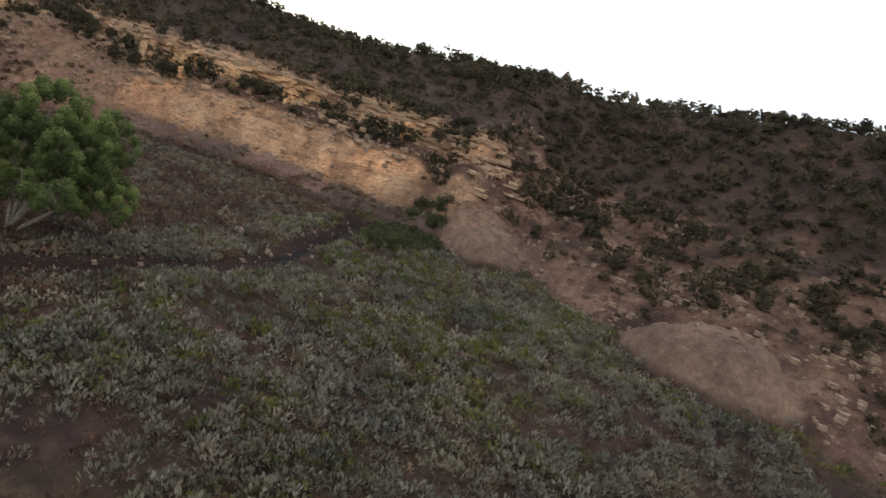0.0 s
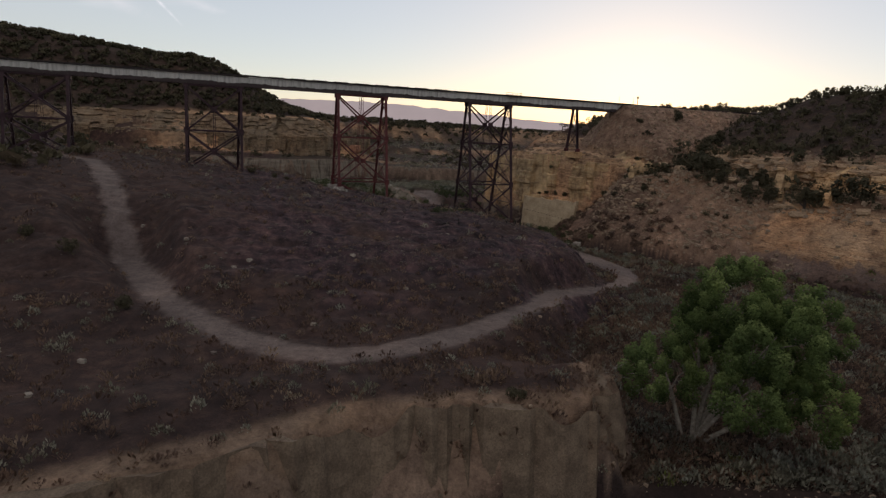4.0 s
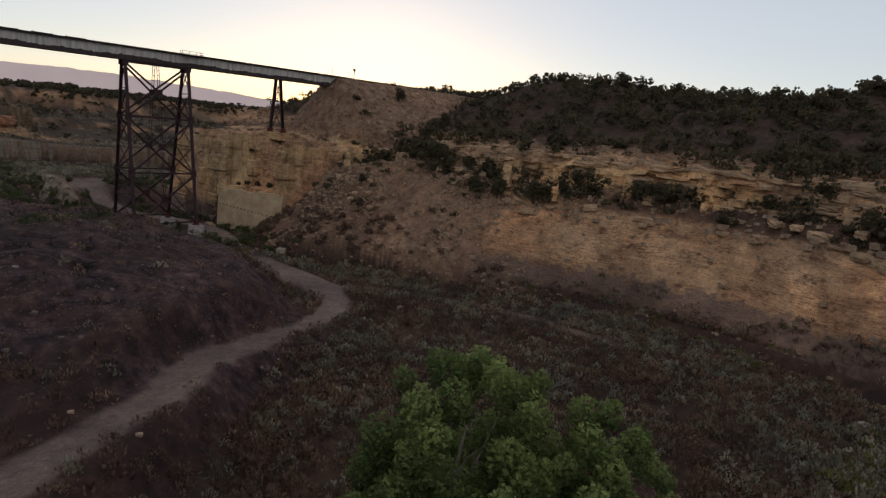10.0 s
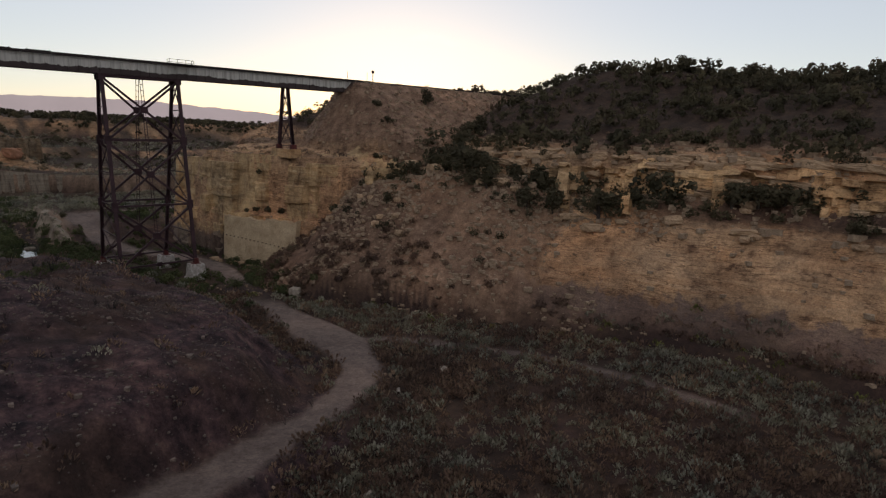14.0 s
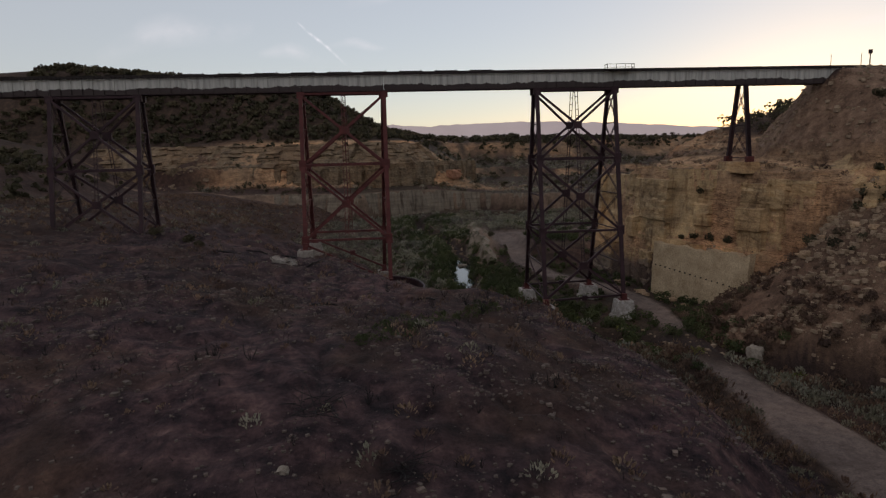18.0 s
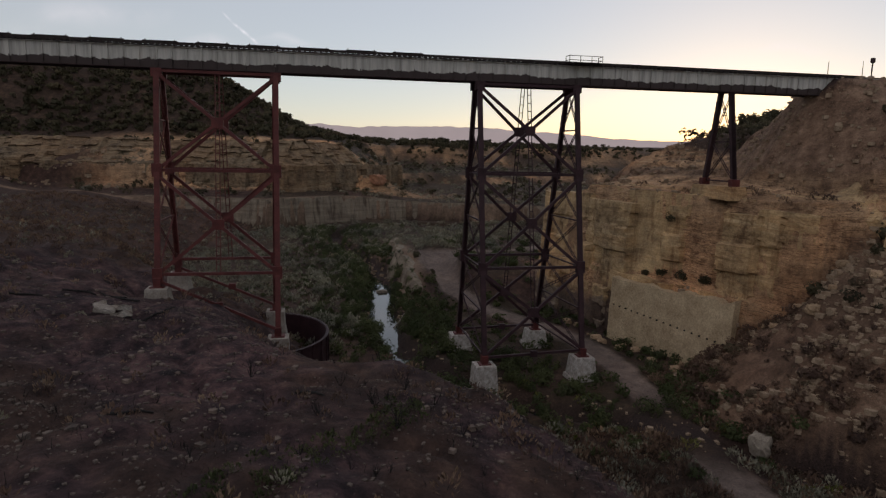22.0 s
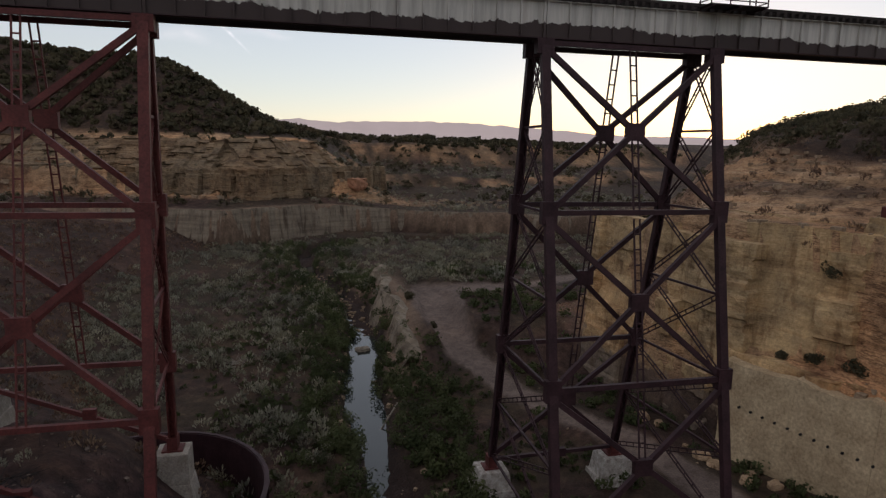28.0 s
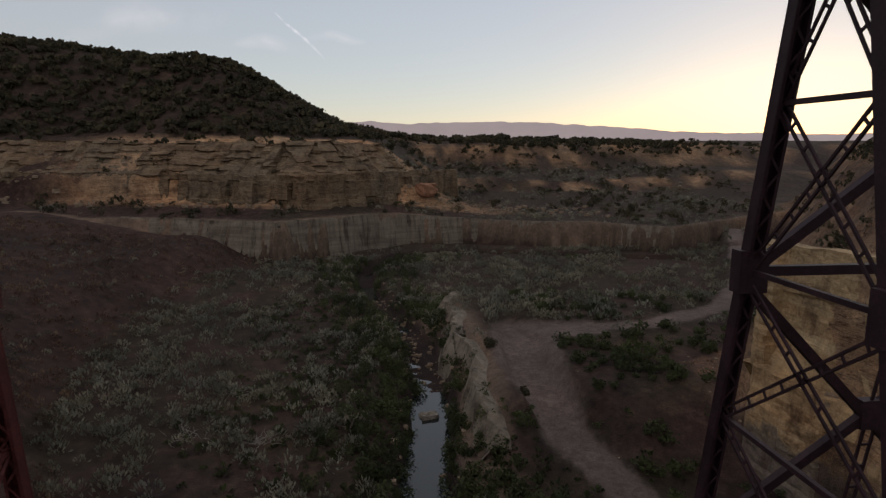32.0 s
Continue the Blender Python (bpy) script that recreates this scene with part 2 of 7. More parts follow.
    bank = bank - 2.5 * np.maximum(25.5 + 2 * n2 - bank, 0)
    on_bank = smooth(bank - z, -0.3, 0.6) * (x > 30) * smooth(bank, 24.5, 27)
    z = np.maximum(z, np.where((x > 30) & (y < 60), bank, -99))
    # stream bed and road
    open_bed = np.maximum(smooth(y, 22, 30), smooth(x, 20, 40) * smooth(-y, 40, 60))
    bed = -0.35 + 1.0 * fbm(x / 11, y / 11, 83, 2) + 0.6 * n3 - 0.75 * smooth(y, 22, 30) * (1 - smooth(y, 54, 64)) - 0.55 * (x < -20) * (y < -100)
    z = z + (bed - z) * (1 - smooth(ds + 0.9 * n2, 0.9 + 0.7 * open_bed, 2.7 + 0.5 * open_bed)) * (z < 7)
    dtrk, _, _ = line_distance(x, y, TRACK)
    fork = 2.6 * np.exp(-(((x - 15.5) / 5.5) ** 2 + ((y + 49) / 8.0) ** 2))
    road = (1 - smooth(dr + 0.5 * n2 + 0.7 * n3 - fork - 2.4 * np.exp(-(((y - 55) / 13) ** 2)) * (x < 18), 1.5, 2.3)) * np.where((y > -40) & (y < 0), smooth(ds, 2.5, 9.0), 1.0)
    road = np.maximum(road, 0.75 * (1 - smooth(dtrk + 0.5 * n2 + 0.6 * n3, 0.5, 1.7)))
    flat = 1 - smooth(dr, 1.8, 5.0 - 1.5 * ((y > 40) & (y < 80)) + 7 * smooth(sr, 120, 70))
    return z, dict(ds=ds, dw=dw, de=de, dn=dn, dr=dr, db=db, road=road, flat=flat, sr=sr, on_bank=on_bank, n1=n1, n2=n2, n3=n3, wide=wide, warp=warp, flute=flute, up_w=up_w, heap=heap, gully=gully, talus=talus, se=se)


ROAD_HEIGHTS = [(0, 13.0), (45, 9.0), (110, 7.6), (160, 7.0), (180, 6.2), (195, 4.8), (212, 3.0), (225, 2.3), (318, 1.9), (345, 4.0), (360, 5.6), (400, 6.0), (440, 6.0), (560, 8.0)]


def ground(x, y):
    z, m = ground_shape(x, y)
    level = np.interp(m["sr"], [a for a, _ in ROAD_HEIGHTS], [b for _, b in ROAD_HEIGHTS])
    z = z + (level - z) * m["flat"] * (1 - smooth(np.abs(level - z), 5.5, 9))
    rocky = np.zeros(np.shape(z))
    past = smooth(np.asarray(y, float), 24, 46)
    wall_e = smooth(m["warp"], 0, 1.0) * (1 - 0.55 * smooth(m["warp"], 11, 14) * (1 - smooth(m["warp"], 17, 19))) * (1 - smooth(m["warp"], 22, 28))
    rocky = np.maximum(rocky, (m["de"] > -0.5) * wall_e * (1 - 0.7 * past) * (1 - 0.9 * smooth(np.asarray(y, float), -132, -148)))
    wash = smooth(fbm(m["se"] / 9.0, m["warp"] / 9, 57, 4) + 0.5 * m["n2"], -0.30, 0.05)
    rocky = rocky * (0.72 + 0.28 * wash)
    m["bluff"] = (m["dn"] > -0.5) * smooth(m["flute"], 0, 0.8) * (1 - smooth(m["flute"], 2.5, 5))
    rocky = np.maximum(rocky, 0.9 * (m["dn"] > 0) * smooth(m["flute"], 13, 17) * (1 - smooth(m["flute"], 40, 48)) * (1 - smooth(np.asarray(x, float), 0, 40)) * smooth(np.asarray(x, float), -110, -70))
    rocky = np.maximum(rocky, 0.55 * (m["dn"] > 0) * (np.asarray(x, float) > 0) * smooth(fbm(np.asarray(x, float) / 14, np.asarray(y, float) / 14, 59, 4), -0.15, 0.2) * (smooth(m["flute"], 66, 71) * (1 - smooth(m["flute"], 78, 84)) + smooth(m["flute"], 108, 118) * (1 - smooth(m["flute"], 140, 170))))
    cut = (m["wide"] < 8) * smooth(m["dw"], -1.5, 0) * (1 - smooth(m["dw"], 4, 6)) * (np.asarray(x) > -80)
    shelf = smooth(m["ds"], 2.0, 3.0) * (1 - smooth(m["ds"], 6, 9)) * (np.asarray(x) > -8) * (np.asarray(y) > 30) * (np.asarray(y) < 92) * (z > 1.0)
    cut = np.maximum(cut, 0.9 * shelf)
    rocky = np.maximum(rocky * (1 - cut), 0.15 * cut)
    rocky = rocky * (1 - m["on_bank"]) * (1 - m["heap"]) * (1 - 0.8 * m["gully"]) * (1 - 0.85 * m["talus"])
    # ledges: rock breaks in courses of uneven thickness
    tilt = z + 1.6 * m["n1"] + 0.5 * m["n2"]
    steps = np.cumsum([0.0] + [0.55 + 0.95 * float(lattice(np.int64(k), np.int64(5), 9)) for k in range(70)])
    k = np.clip(np.searchsorted(steps, tilt) - 1, 0, len(steps) - 2)
    f = np.clip((tilt - steps[k]) / (steps[k + 1] - steps[k]), 0, 1)
    stepped = steps[k] + smooth(f, 0.42, 0.66) * (steps[k + 1] - steps[k])
    z = z + (stepped - tilt) * rocky * (0.5 + 0.45 * smooth(m["warp"], 12, 17)) * (z > 2.0)
    z = z + m["n3"] * (0.10 + 0.10 * rocky + 0.12 * smooth(z, 12, 22) * (1 - rocky)) * (1 - m["road"])
    gx, gy = np.asarray(x, float), np.asarray(y, float)
    spur = (m["dw"] > 0) * smooth(m["up_w"], 0.2, 0.7) * smooth(gy, -104, -88) * (1 - smooth(gy, 4, 30)) * (1 - m["flat"])
    rill = np.abs(fbm(gx / 7.0 + 0.35 * gy / 7.0, gy / 9.0, 91, 3))
    z = z + spur * (0.55 - 2.3 * np.clip(0.22 - rill, 0, 1) + 0.55 * fbm(gx / 1.9, gy / 1.9, 93, 3))
    m["rocky"], m["cut"], m["spur"], m["rill"] = rocky, cut, spur, rill
    return z, m


def height(x, y):
    return float(ground(np.array([x]), np.array([y]))[0][0])


# ---- materials ----
def material(name, rough=0.9, metal=0.0):
    m = bpy.data.materials.new(name)
    m.use_nodes = True
    b = m.node_tree.nodes["Principled BSDF"]
    b.inputs["Roughness"].default_value, b.inputs["Metallic"].default_value = rough, metal
    b.inputs["Specular IOR Level"].default_value = 0.25
    return m, m.node_tree.nodes, m.node_tree.links, b


def add_noise(nodes, links, scale, detail=6, rough=0.6, coord="Object", stretch=(1, 1, 1)):
    tc, mp, nz = nodes.new("ShaderNodeTexCoord"), nodes.new("ShaderNodeMapping"), nodes.new("ShaderNodeTexNoise")
    mp.inputs["Scale"].default_value = stretch
    links.new(tc.outputs[coord], mp.inputs["Vector"])
    links.new(mp.outputs["Vector"], nz.inputs["Vector"])
    nz.inputs["Scale"].default_value, nz.inputs["Detail"].default_value, nz.inputs["Roughness"].default_value = scale, detail, rough
    return nz


def add_ramp(nodes, links, source, stops):
    r = nodes.new("ShaderNodeValToRGB")
    while len(r.color_ramp.elements) < len(stops):
        r.color_ramp.elements.new(0.5)
    for e, (p, c) in zip(r.color_ramp.elements, stops):
        e.position, e.color = p, (*c, 1)
    links.new(source, r.inputs["Fac"])
    return r


def add_mix(nodes, links, fac, a, b, mode="MIX"):
    m = nodes.new("ShaderNodeMix")
    m.data_type, m.blend_type = "RGBA", mode
    for k, v in ((0, fac), (6, a), (7, b)):
        if hasattr(v, "links"):
            links.new(v, m.inputs[k])
        else:
            m.inputs[k].default_value = (*v, 1) if k else v
    return m.outputs[2]


def add_bump(nodes, links, bsdf, source, strength, distance):
    b = nodes.new("ShaderNodeBump")
    b.inputs["Strength"].default_value, b.inputs["Distance"].default_value = strength, distance
    links.new(source, b.inputs["Height"])
    links.new(b.outputs["Normal"], bsdf.inputs["Normal"])


def plain(name, dark, light, scale=3.0, rough=0.85, metal=0.0, bump=0.4, dist=0.02, random_value=0.0):
    """A surface whose colour wanders between two tones at two scales, with a fine relief."""
    m, n, l, b = material(name, rough, metal)
    big, fine = add_noise(n, l, scale), add_noise(n, l, scale * 9, 4, 0.7)
    base = add_ramp(n, l, big.outputs["Fac"], [(0.32, dark), (0.68, light)]).outputs["Color"]
    grain = add_ramp(n, l, fine.outputs["Fac"], [(0.3, (0.62, 0.62, 0.62)), (0.7, (1.25, 1.25, 1.25))]).outputs["Color"]
    col = add_mix(n, l, 1.0, base, grain, "MULTIPLY")
    if random_value:
        info, mr = n.new("ShaderNodeObjectInfo"), n.new("ShaderNodeMapRange")
        mr.inputs[3].default_value, mr.inputs[4].default_value = 1 - random_value, 1 + random_value
        l.new(info.outputs["Random"], mr.inputs[0])
        hsv = n.new("ShaderNodeHueSaturation")
        l.new(mr.outputs[0], hsv.inputs["Value"])
        l.new(col, hsv.inputs["Color"])
        col = hsv.outputs["Color"]
    l.new(col, b.inputs["Base Color"])
    add_bump(n, l, b, fine.outputs["Fac"], bump, dist)
    return m


def foliage(name, tones, rough=0.75):
    """Leaves: each clump takes one of a run of tones."""
    m, n, l, b = material(name, rough)
    geo, tone, blend = n.new("ShaderNodeNewGeometry"), n.new("ShaderNodeAttribute"), n.new("ShaderNodeMix")
    tone.attribute_name = "tone"
    blend.inputs[0].default_value = 0.15
    l.new(tone.outputs["Fac"], blend.inputs[2])
    l.new(geo.outputs["Random Per Island"], blend.inputs[3])
    pick = add_ramp(n, l, blend.outputs[0], [(i / (len(tones) - 1), c) for i, c in enumerate(tones)])
    patch = add_noise(n, l, 0.12, 3)
    tint = add_ramp(n, l, patch.outputs["Fac"], [(0.35, (0.78, 0.80, 0.83)), (0.65, (1.28, 1.22, 1.12))])
    fine = add_noise(n, l, 11.0, 4, 0.75)
    mottle = add_ramp(n, l, fine.outputs["Fac"], [(0.34, (0.55, 0.55, 0.55)), (0.5, (0.92, 0.92, 0.92)), (0.66, (1.22, 1.22, 1.20))])
    leaf = add_mix(n, l, 1.0, pick.outputs["Color"], tint.outputs["Color"], "MULTIPLY")
    l.new(add_mix(n, l, 1.0, leaf, mottle.outputs["Color"], "MULTIPLY"), b.inputs["Base Color"])
    add_bump(n, l, b, fine.outputs["Fac"], 0.7, 0.08)
    b.inputs["Specular IOR Level"].default_value = 0.1
    thin, both = n.new("ShaderNodeBsdfTranslucent"), n.new("ShaderNodeMixShader")
    both.inputs[0].default_value = 0.42
    l.new(b.inputs["Base Color"].links[0].from_socket, thin.inputs["Color"])
    l.new(b.outputs[0], both.inputs[1])
    l.new(thin.outputs[0], both.inputs[2])
    l.new(both.outputs[0], n["Material Output"].inputs["Surface"])
    return m


def bedded_rock(n, l, partings=0.55, cracks=0.9):
    """Colour of bedded sandstone and its relief: thick and thin courses by height, bent a little, with stains and dark partings."""
    geo, sep = n.new("ShaderNodeNewGeometry"), n.new("ShaderNodeSeparateXYZ")
    l.new(geo.outputs["Position"], sep.inputs["Vector"])
    level = n.new("ShaderNodeMapping")
    level.inputs["Scale"].default_value = (1, 1, 0.12)
    l.new(geo.outputs["Position"], level.inputs["Vector"])
    wide = n.new("ShaderNodeTexNoise")
    wide.inputs["Scale"].default_value, wide.inputs["Detail"].default_value = 0.035, 3
    l.new(level.outputs["Vector"], wide.inputs["Vector"])
    bend = n.new("ShaderNodeMath")
    bend.operation = "MULTIPLY_ADD"
    bend.inputs[1].default_value = 4.0
    l.new(wide.outputs["Fac"], bend.inputs[0])
    l.new(sep.outputs["Z"], bend.inputs[2])

    def courses(scale, run, detail, rough):
        along, across, comb, nz = n.new("ShaderNodeMath"), n.new("ShaderNodeMath"), n.new("ShaderNodeCombineXYZ"), n.new("ShaderNodeTexNoise")
        for node, axis in ((along, "X"), (across, "Y")):
            node.operation = "MULTIPLY"
            node.inputs[1].default_value = run
            l.new(sep.outputs[axis], node.inputs[0])
            l.new(node.outputs[0], comb.inputs[axis])
        l.new(bend.outputs[0], comb.inputs["Z"])
        nz.inputs["Scale"].default_value, nz.inputs["Detail"].default_value, nz.inputs["Roughness"].default_value = scale, detail, rough
        l.new(comb.outputs["Vector"], nz.inputs["Vector"])
        return nz

    thick, thin, spots = courses(0.45, 0.11, 6, 0.65), courses(1.9, 0.30, 6, 0.65), add_noise(n, l, 0.30, 8, 0.68)
    base = add_ramp(n, l, thick.outputs["Fac"], [(0.30, (0.23, 0.168, 0.108)), (0.42, (0.35, 0.262, 0.168)), (0.50, (0.41, 0.318, 0.21)), (0.58, (0.36, 0.255, 0.157)),
                                                  (0.68, (0.47, 0.375, 0.255))]).outputs["Color"]
    lines = add_ramp(n, l, thin.outputs["Fac"], [(0.33, (0.50, 0.46, 0.44)), (0.40, (0.94, 0.93, 0.91)), (0.60, (1.05, 1.04, 1.02))]).outputs["Color"]
    stain = add_ramp(n, l, spots.outputs["Fac"], [(0.34, (0.42, 0.38, 0.38)), (0.45, (0.90, 0.88, 0.87)), (0.54, (1.06, 1.02, 0.98)), (0.66, (1.42, 1.38, 1.32))]).outputs["Color"]
    col = add_mix(n, l, partings, add_mix(n, l, 1.0, base, stain, "MULTIPLY"), lines, "MULTIPLY")
    # rusty and buff stretches of wall
    zone = add_noise(n, l, 0.055, 4, 0.6)
    rust = add_ramp(n, l, zone.outputs["Fac"], [(0.36, (0.92, 0.95, 0.98)), (0.46, (1.04, 1.04, 1.02)), (0.58, (1.07, 0.98, 0.91)), (0.68, (0.92, 0.85, 0.80))]).outputs["Color"]
    col = add_mix(n, l, 1.0, col, rust, "MULTIPLY")
    # thin cracks along the beds, broken off here and there
    crack = courses(0.80, 0.11, 5, 0.60)
    slit = add_ramp(n, l, crack.outputs["Fac"], [(0.445, (1, 1, 1)), (0.462, (0.30, 0.27, 0.27)), (0.480, (1, 1, 1)), (0.540, (1, 1, 1)), (0.556, (0.34, 0.30, 0.30)), (0.572, (1, 1, 1))]).outputs["Color"]
    where = add_ramp(n, l, add_noise(n, l, 0.22, 4, 0.6).outputs["Fac"], [(0.40, (0, 0, 0)), (0.48, (cracks, cracks, cracks))]).outputs["Color"]
    col = add_mix(n, l, where, col, add_mix(n, l, 1.0, col, slit, "MULTIPLY"))
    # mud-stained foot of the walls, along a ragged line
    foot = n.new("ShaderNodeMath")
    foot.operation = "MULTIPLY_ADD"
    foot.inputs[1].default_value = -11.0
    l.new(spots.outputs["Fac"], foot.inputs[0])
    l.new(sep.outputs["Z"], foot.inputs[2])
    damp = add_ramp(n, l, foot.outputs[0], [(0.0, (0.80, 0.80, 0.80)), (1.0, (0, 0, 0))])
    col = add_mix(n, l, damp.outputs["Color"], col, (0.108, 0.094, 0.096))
    return col, thin.outputs["Fac"]


def strata_material(name="bedded_sandstone", hue=(1.22, 1.10, 0.95), partings=0.32, cracks=0.9):
    m, n, l, b = material(name, 0.93)
    col, beds = bedded_rock(n, l, partings, cracks)
    runs = add_noise(n, l, 0.9, 5, 0.65, stretch=(1, 1, 0.22))
    streaks = add_ramp(n, l, runs.outputs["Fac"], [(0.33, (0.55, 0.48, 0.44)), (0.46, (1, 1, 1)), (0.66, (1.12, 1.10, 1.06))]).outputs["Color"]
    col = add_mix(n, l, 0.8, col, streaks, "MULTIPLY")
    fine = add_noise(n, l, 4.0, 6, 0.7)
    grain = add_ramp(n, l, fine.outputs["Fac"], [(0.28, (0.68, 0.66, 0.64)), (0.7, (1.18, 1.18, 1.18))]).outputs["Color"]
    col = add_mix(n, l, 1.0, col, hue, "MULTIPLY")
    l.new(add_mix(n, l, 1.0, col, grain, "MULTIPLY"), b.inputs["Base Color"])
    mix = n.new("ShaderNodeMath")
    mix.operation = "MULTIPLY_ADD"
    mix.inputs[1].default_value = 0.7
    l.new(beds, mix.inputs[0])
    l.new(fine.outputs["Fac"], mix.inputs[2])
    add_bump(n, l, b, mix.outputs[0], 0.7, 0.10)
    return m


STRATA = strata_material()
# Same sandstone, greyer brown; the far cliffs' shade is put into its darker hue.
SHADED_LEDGE_ROCK = strata_material("shaded_brown_ledge_rock", (0.47, 0.465, 0.475))
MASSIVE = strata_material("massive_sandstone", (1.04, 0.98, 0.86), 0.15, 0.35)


def ground_material():
    m, n, l, b = material("valley_ground", 0.95)
    at, at2 = n.new("ShaderNodeAttribute"), n.new("ShaderNodeAttribute")
    at.attribute_name, at2.attribute_name = "cover", "cover_two"
    one, two = n.new("ShaderNodeSeparateColor"), n.new("ShaderNodeSeparateColor")
    l.new(at.outputs["Color"], one.inputs["Color"])
    l.new(at2.outputs["Color"], two.inputs["Color"])
    big, mid, fine = add_noise(n, l, 0.06, 5), add_noise(n, l, 0.6, 6, 0.65), add_noise(n, l, 5.0, 6, 0.7)
    grit = add_ramp(n, l, fine.outputs["Fac"], [(0.25, (0.36, 0.345, 0.35)), (0.75, (0.98, 0.925, 0.94))]).outputs["Color"]
    soil = add_ramp(n, l, mid.outputs["Fac"], [(0.3, (0.036, 0.025, 0.022)), (0.5, (0.074, 0.050, 0.041)), (0.7, (0.135, 0.096, 0.075))]).outputs["Color"]
    grass = add_ramp(n, l, mid.outputs["Fac"], [(0.3, (0.036, 0.033, 0.020)), (0.55, (0.078, 0.066, 0.041)), (0.72, (0.140, 0.112, 0.075))]).outputs["Color"]
    burnt = add_ramp(n, l, mid.outputs["Fac"], [(0.33, (0.013, 0.009, 0.0130)), (0.46, (0.054, 0.037, 0.043)), (0.60, (0.122, 0.084, 0.088)), (0.74, (0.235, 0.172, 0.160))]).outputs["Color"]
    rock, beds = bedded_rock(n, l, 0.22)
    rock = add_mix(n, l, 1.0, rock, (1.80, 1.85, 1.76), "MULTIPLY")
    clay = add_ramp(n, l, mid.outputs["Fac"], [(0.3, (0.19, 0.155, 0.112)), (0.7, (0.37, 0.31, 0.228))]).outputs["Color"]
    grey = add_ramp(n, l, mid.outputs["Fac"], [(0.28, (0.125, 0.090, 0.064)), (0.42, (0.25, 0.183, 0.125)), (0.55, (0.345, 0.262, 0.182)), (0.72, (0.52, 0.415, 0.295))]).outputs["Color"]
    road = add_ramp(n, l, mid.outputs["Fac"], [(0.3, (0.165, 0.147, 0.132)), (0.5, (0.228, 0.206, 0.184)), (0.7, (0.29, 0.265, 0.236))]).outputs["Color"]
    bed = add_ramp(n, l, fine.outputs["Fac"], [(0.3, (0.020, 0.015, 0.014)), (0.7, (0.085, 0.064, 0.056))]).outputs["Color"]
    col = add_mix(n, l, two.outputs["Red"], soil, grass)
    col = add_mix(n, l, one.outputs["Blue"], col, burnt)
    col = add_mix(n, l, two.outputs["Blue"], col, grey)
    col = add_mix(n, l, at2.outputs["Alpha"], col, clay)
    col = add_mix(n, l, one.outputs["Green"], col, rock)
    col = add_mix(n, l, two.outputs["Green"], col, bed)
    col = add_mix(n, l, one.outputs["Red"], col, road)
    rubbly = add_noise(n, l, 1.7, 8, 0.75)
    col = add_mix(n, l, 0.75, col, add_ramp(n, l, rubbly.outputs["Fac"], [(0.34, (0.58, 0.55, 0.55)), (0.48, (0.98, 0.97, 0.96)), (0.64, (1.24, 1.22, 1.20))]).outputs["Color"], "MULTIPLY")
    broad = add_ramp(n, l, big.outputs["Fac"], [(0.36, (0.72, 0.70, 0.70)), (0.5, (1.0, 0.98, 0.96)), (0.62, (1.38, 1.30, 1.22))]).outputs["Color"]
    col = add_mix(n, l, 0.8, col, broad, "MULTIPLY")
    col = add_mix(n, l, 0.8, col, grit, "MULTIPLY")
    col = add_mix(n, l, 1.0, col, (0.87, 0.763, 0.735), "MULTIPLY")
    l.new(col, b.inputs["Base Color"])
    relief, on_rock = n.new("ShaderNodeMath"), n.new("ShaderNodeMath")
    on_rock.operation, relief.operation = "MULTIPLY", "MULTIPLY_ADD"
    l.new(one.outputs["Green"], on_rock.inputs[0])
    l.new(beds, on_rock.inputs[1])
    l.new(on_rock.outputs[0], relief.inputs[0])
    relief.inputs[1].default_value = 3.0
    l.new(fine.outputs["Fac"], relief.inputs[2])
    add_bump(n, l, b, relief.outputs[0], 0.9, 0.20)
    return m


GROUND = ground_material()
STEEL_RED = plain("oxide_red_steel", (0.070, 0.018, 0.017), (0.125, 0.033, 0.029), 0.8, 0.6, 0.1, 0.3, 0.01)
STEEL_DARK = plain("dark_weathered_steel", (0.023, 0.010, 0.013), (0.052, 0.024, 0.028), 0.8, 0.6, 0.1, 0.3, 0.01)
PIER_PAINT = plain("flaking_whitewashed_concrete", (0.20, 0.165, 0.14), (0.50, 0.47, 0.43), 2.2, 0.9, 0.0, 0.7, 0.04)
CONCRETE = plain("old_concrete", (0.20, 0.165, 0.135), (0.36, 0.325, 0.285), 0.9, 0.9, 0.0, 0.6, 0.03)
TIMBER = plain("creosoted_timber", (0.018, 0.014, 0.013), (0.045, 0.036, 0.032), 2.0, 0.9)


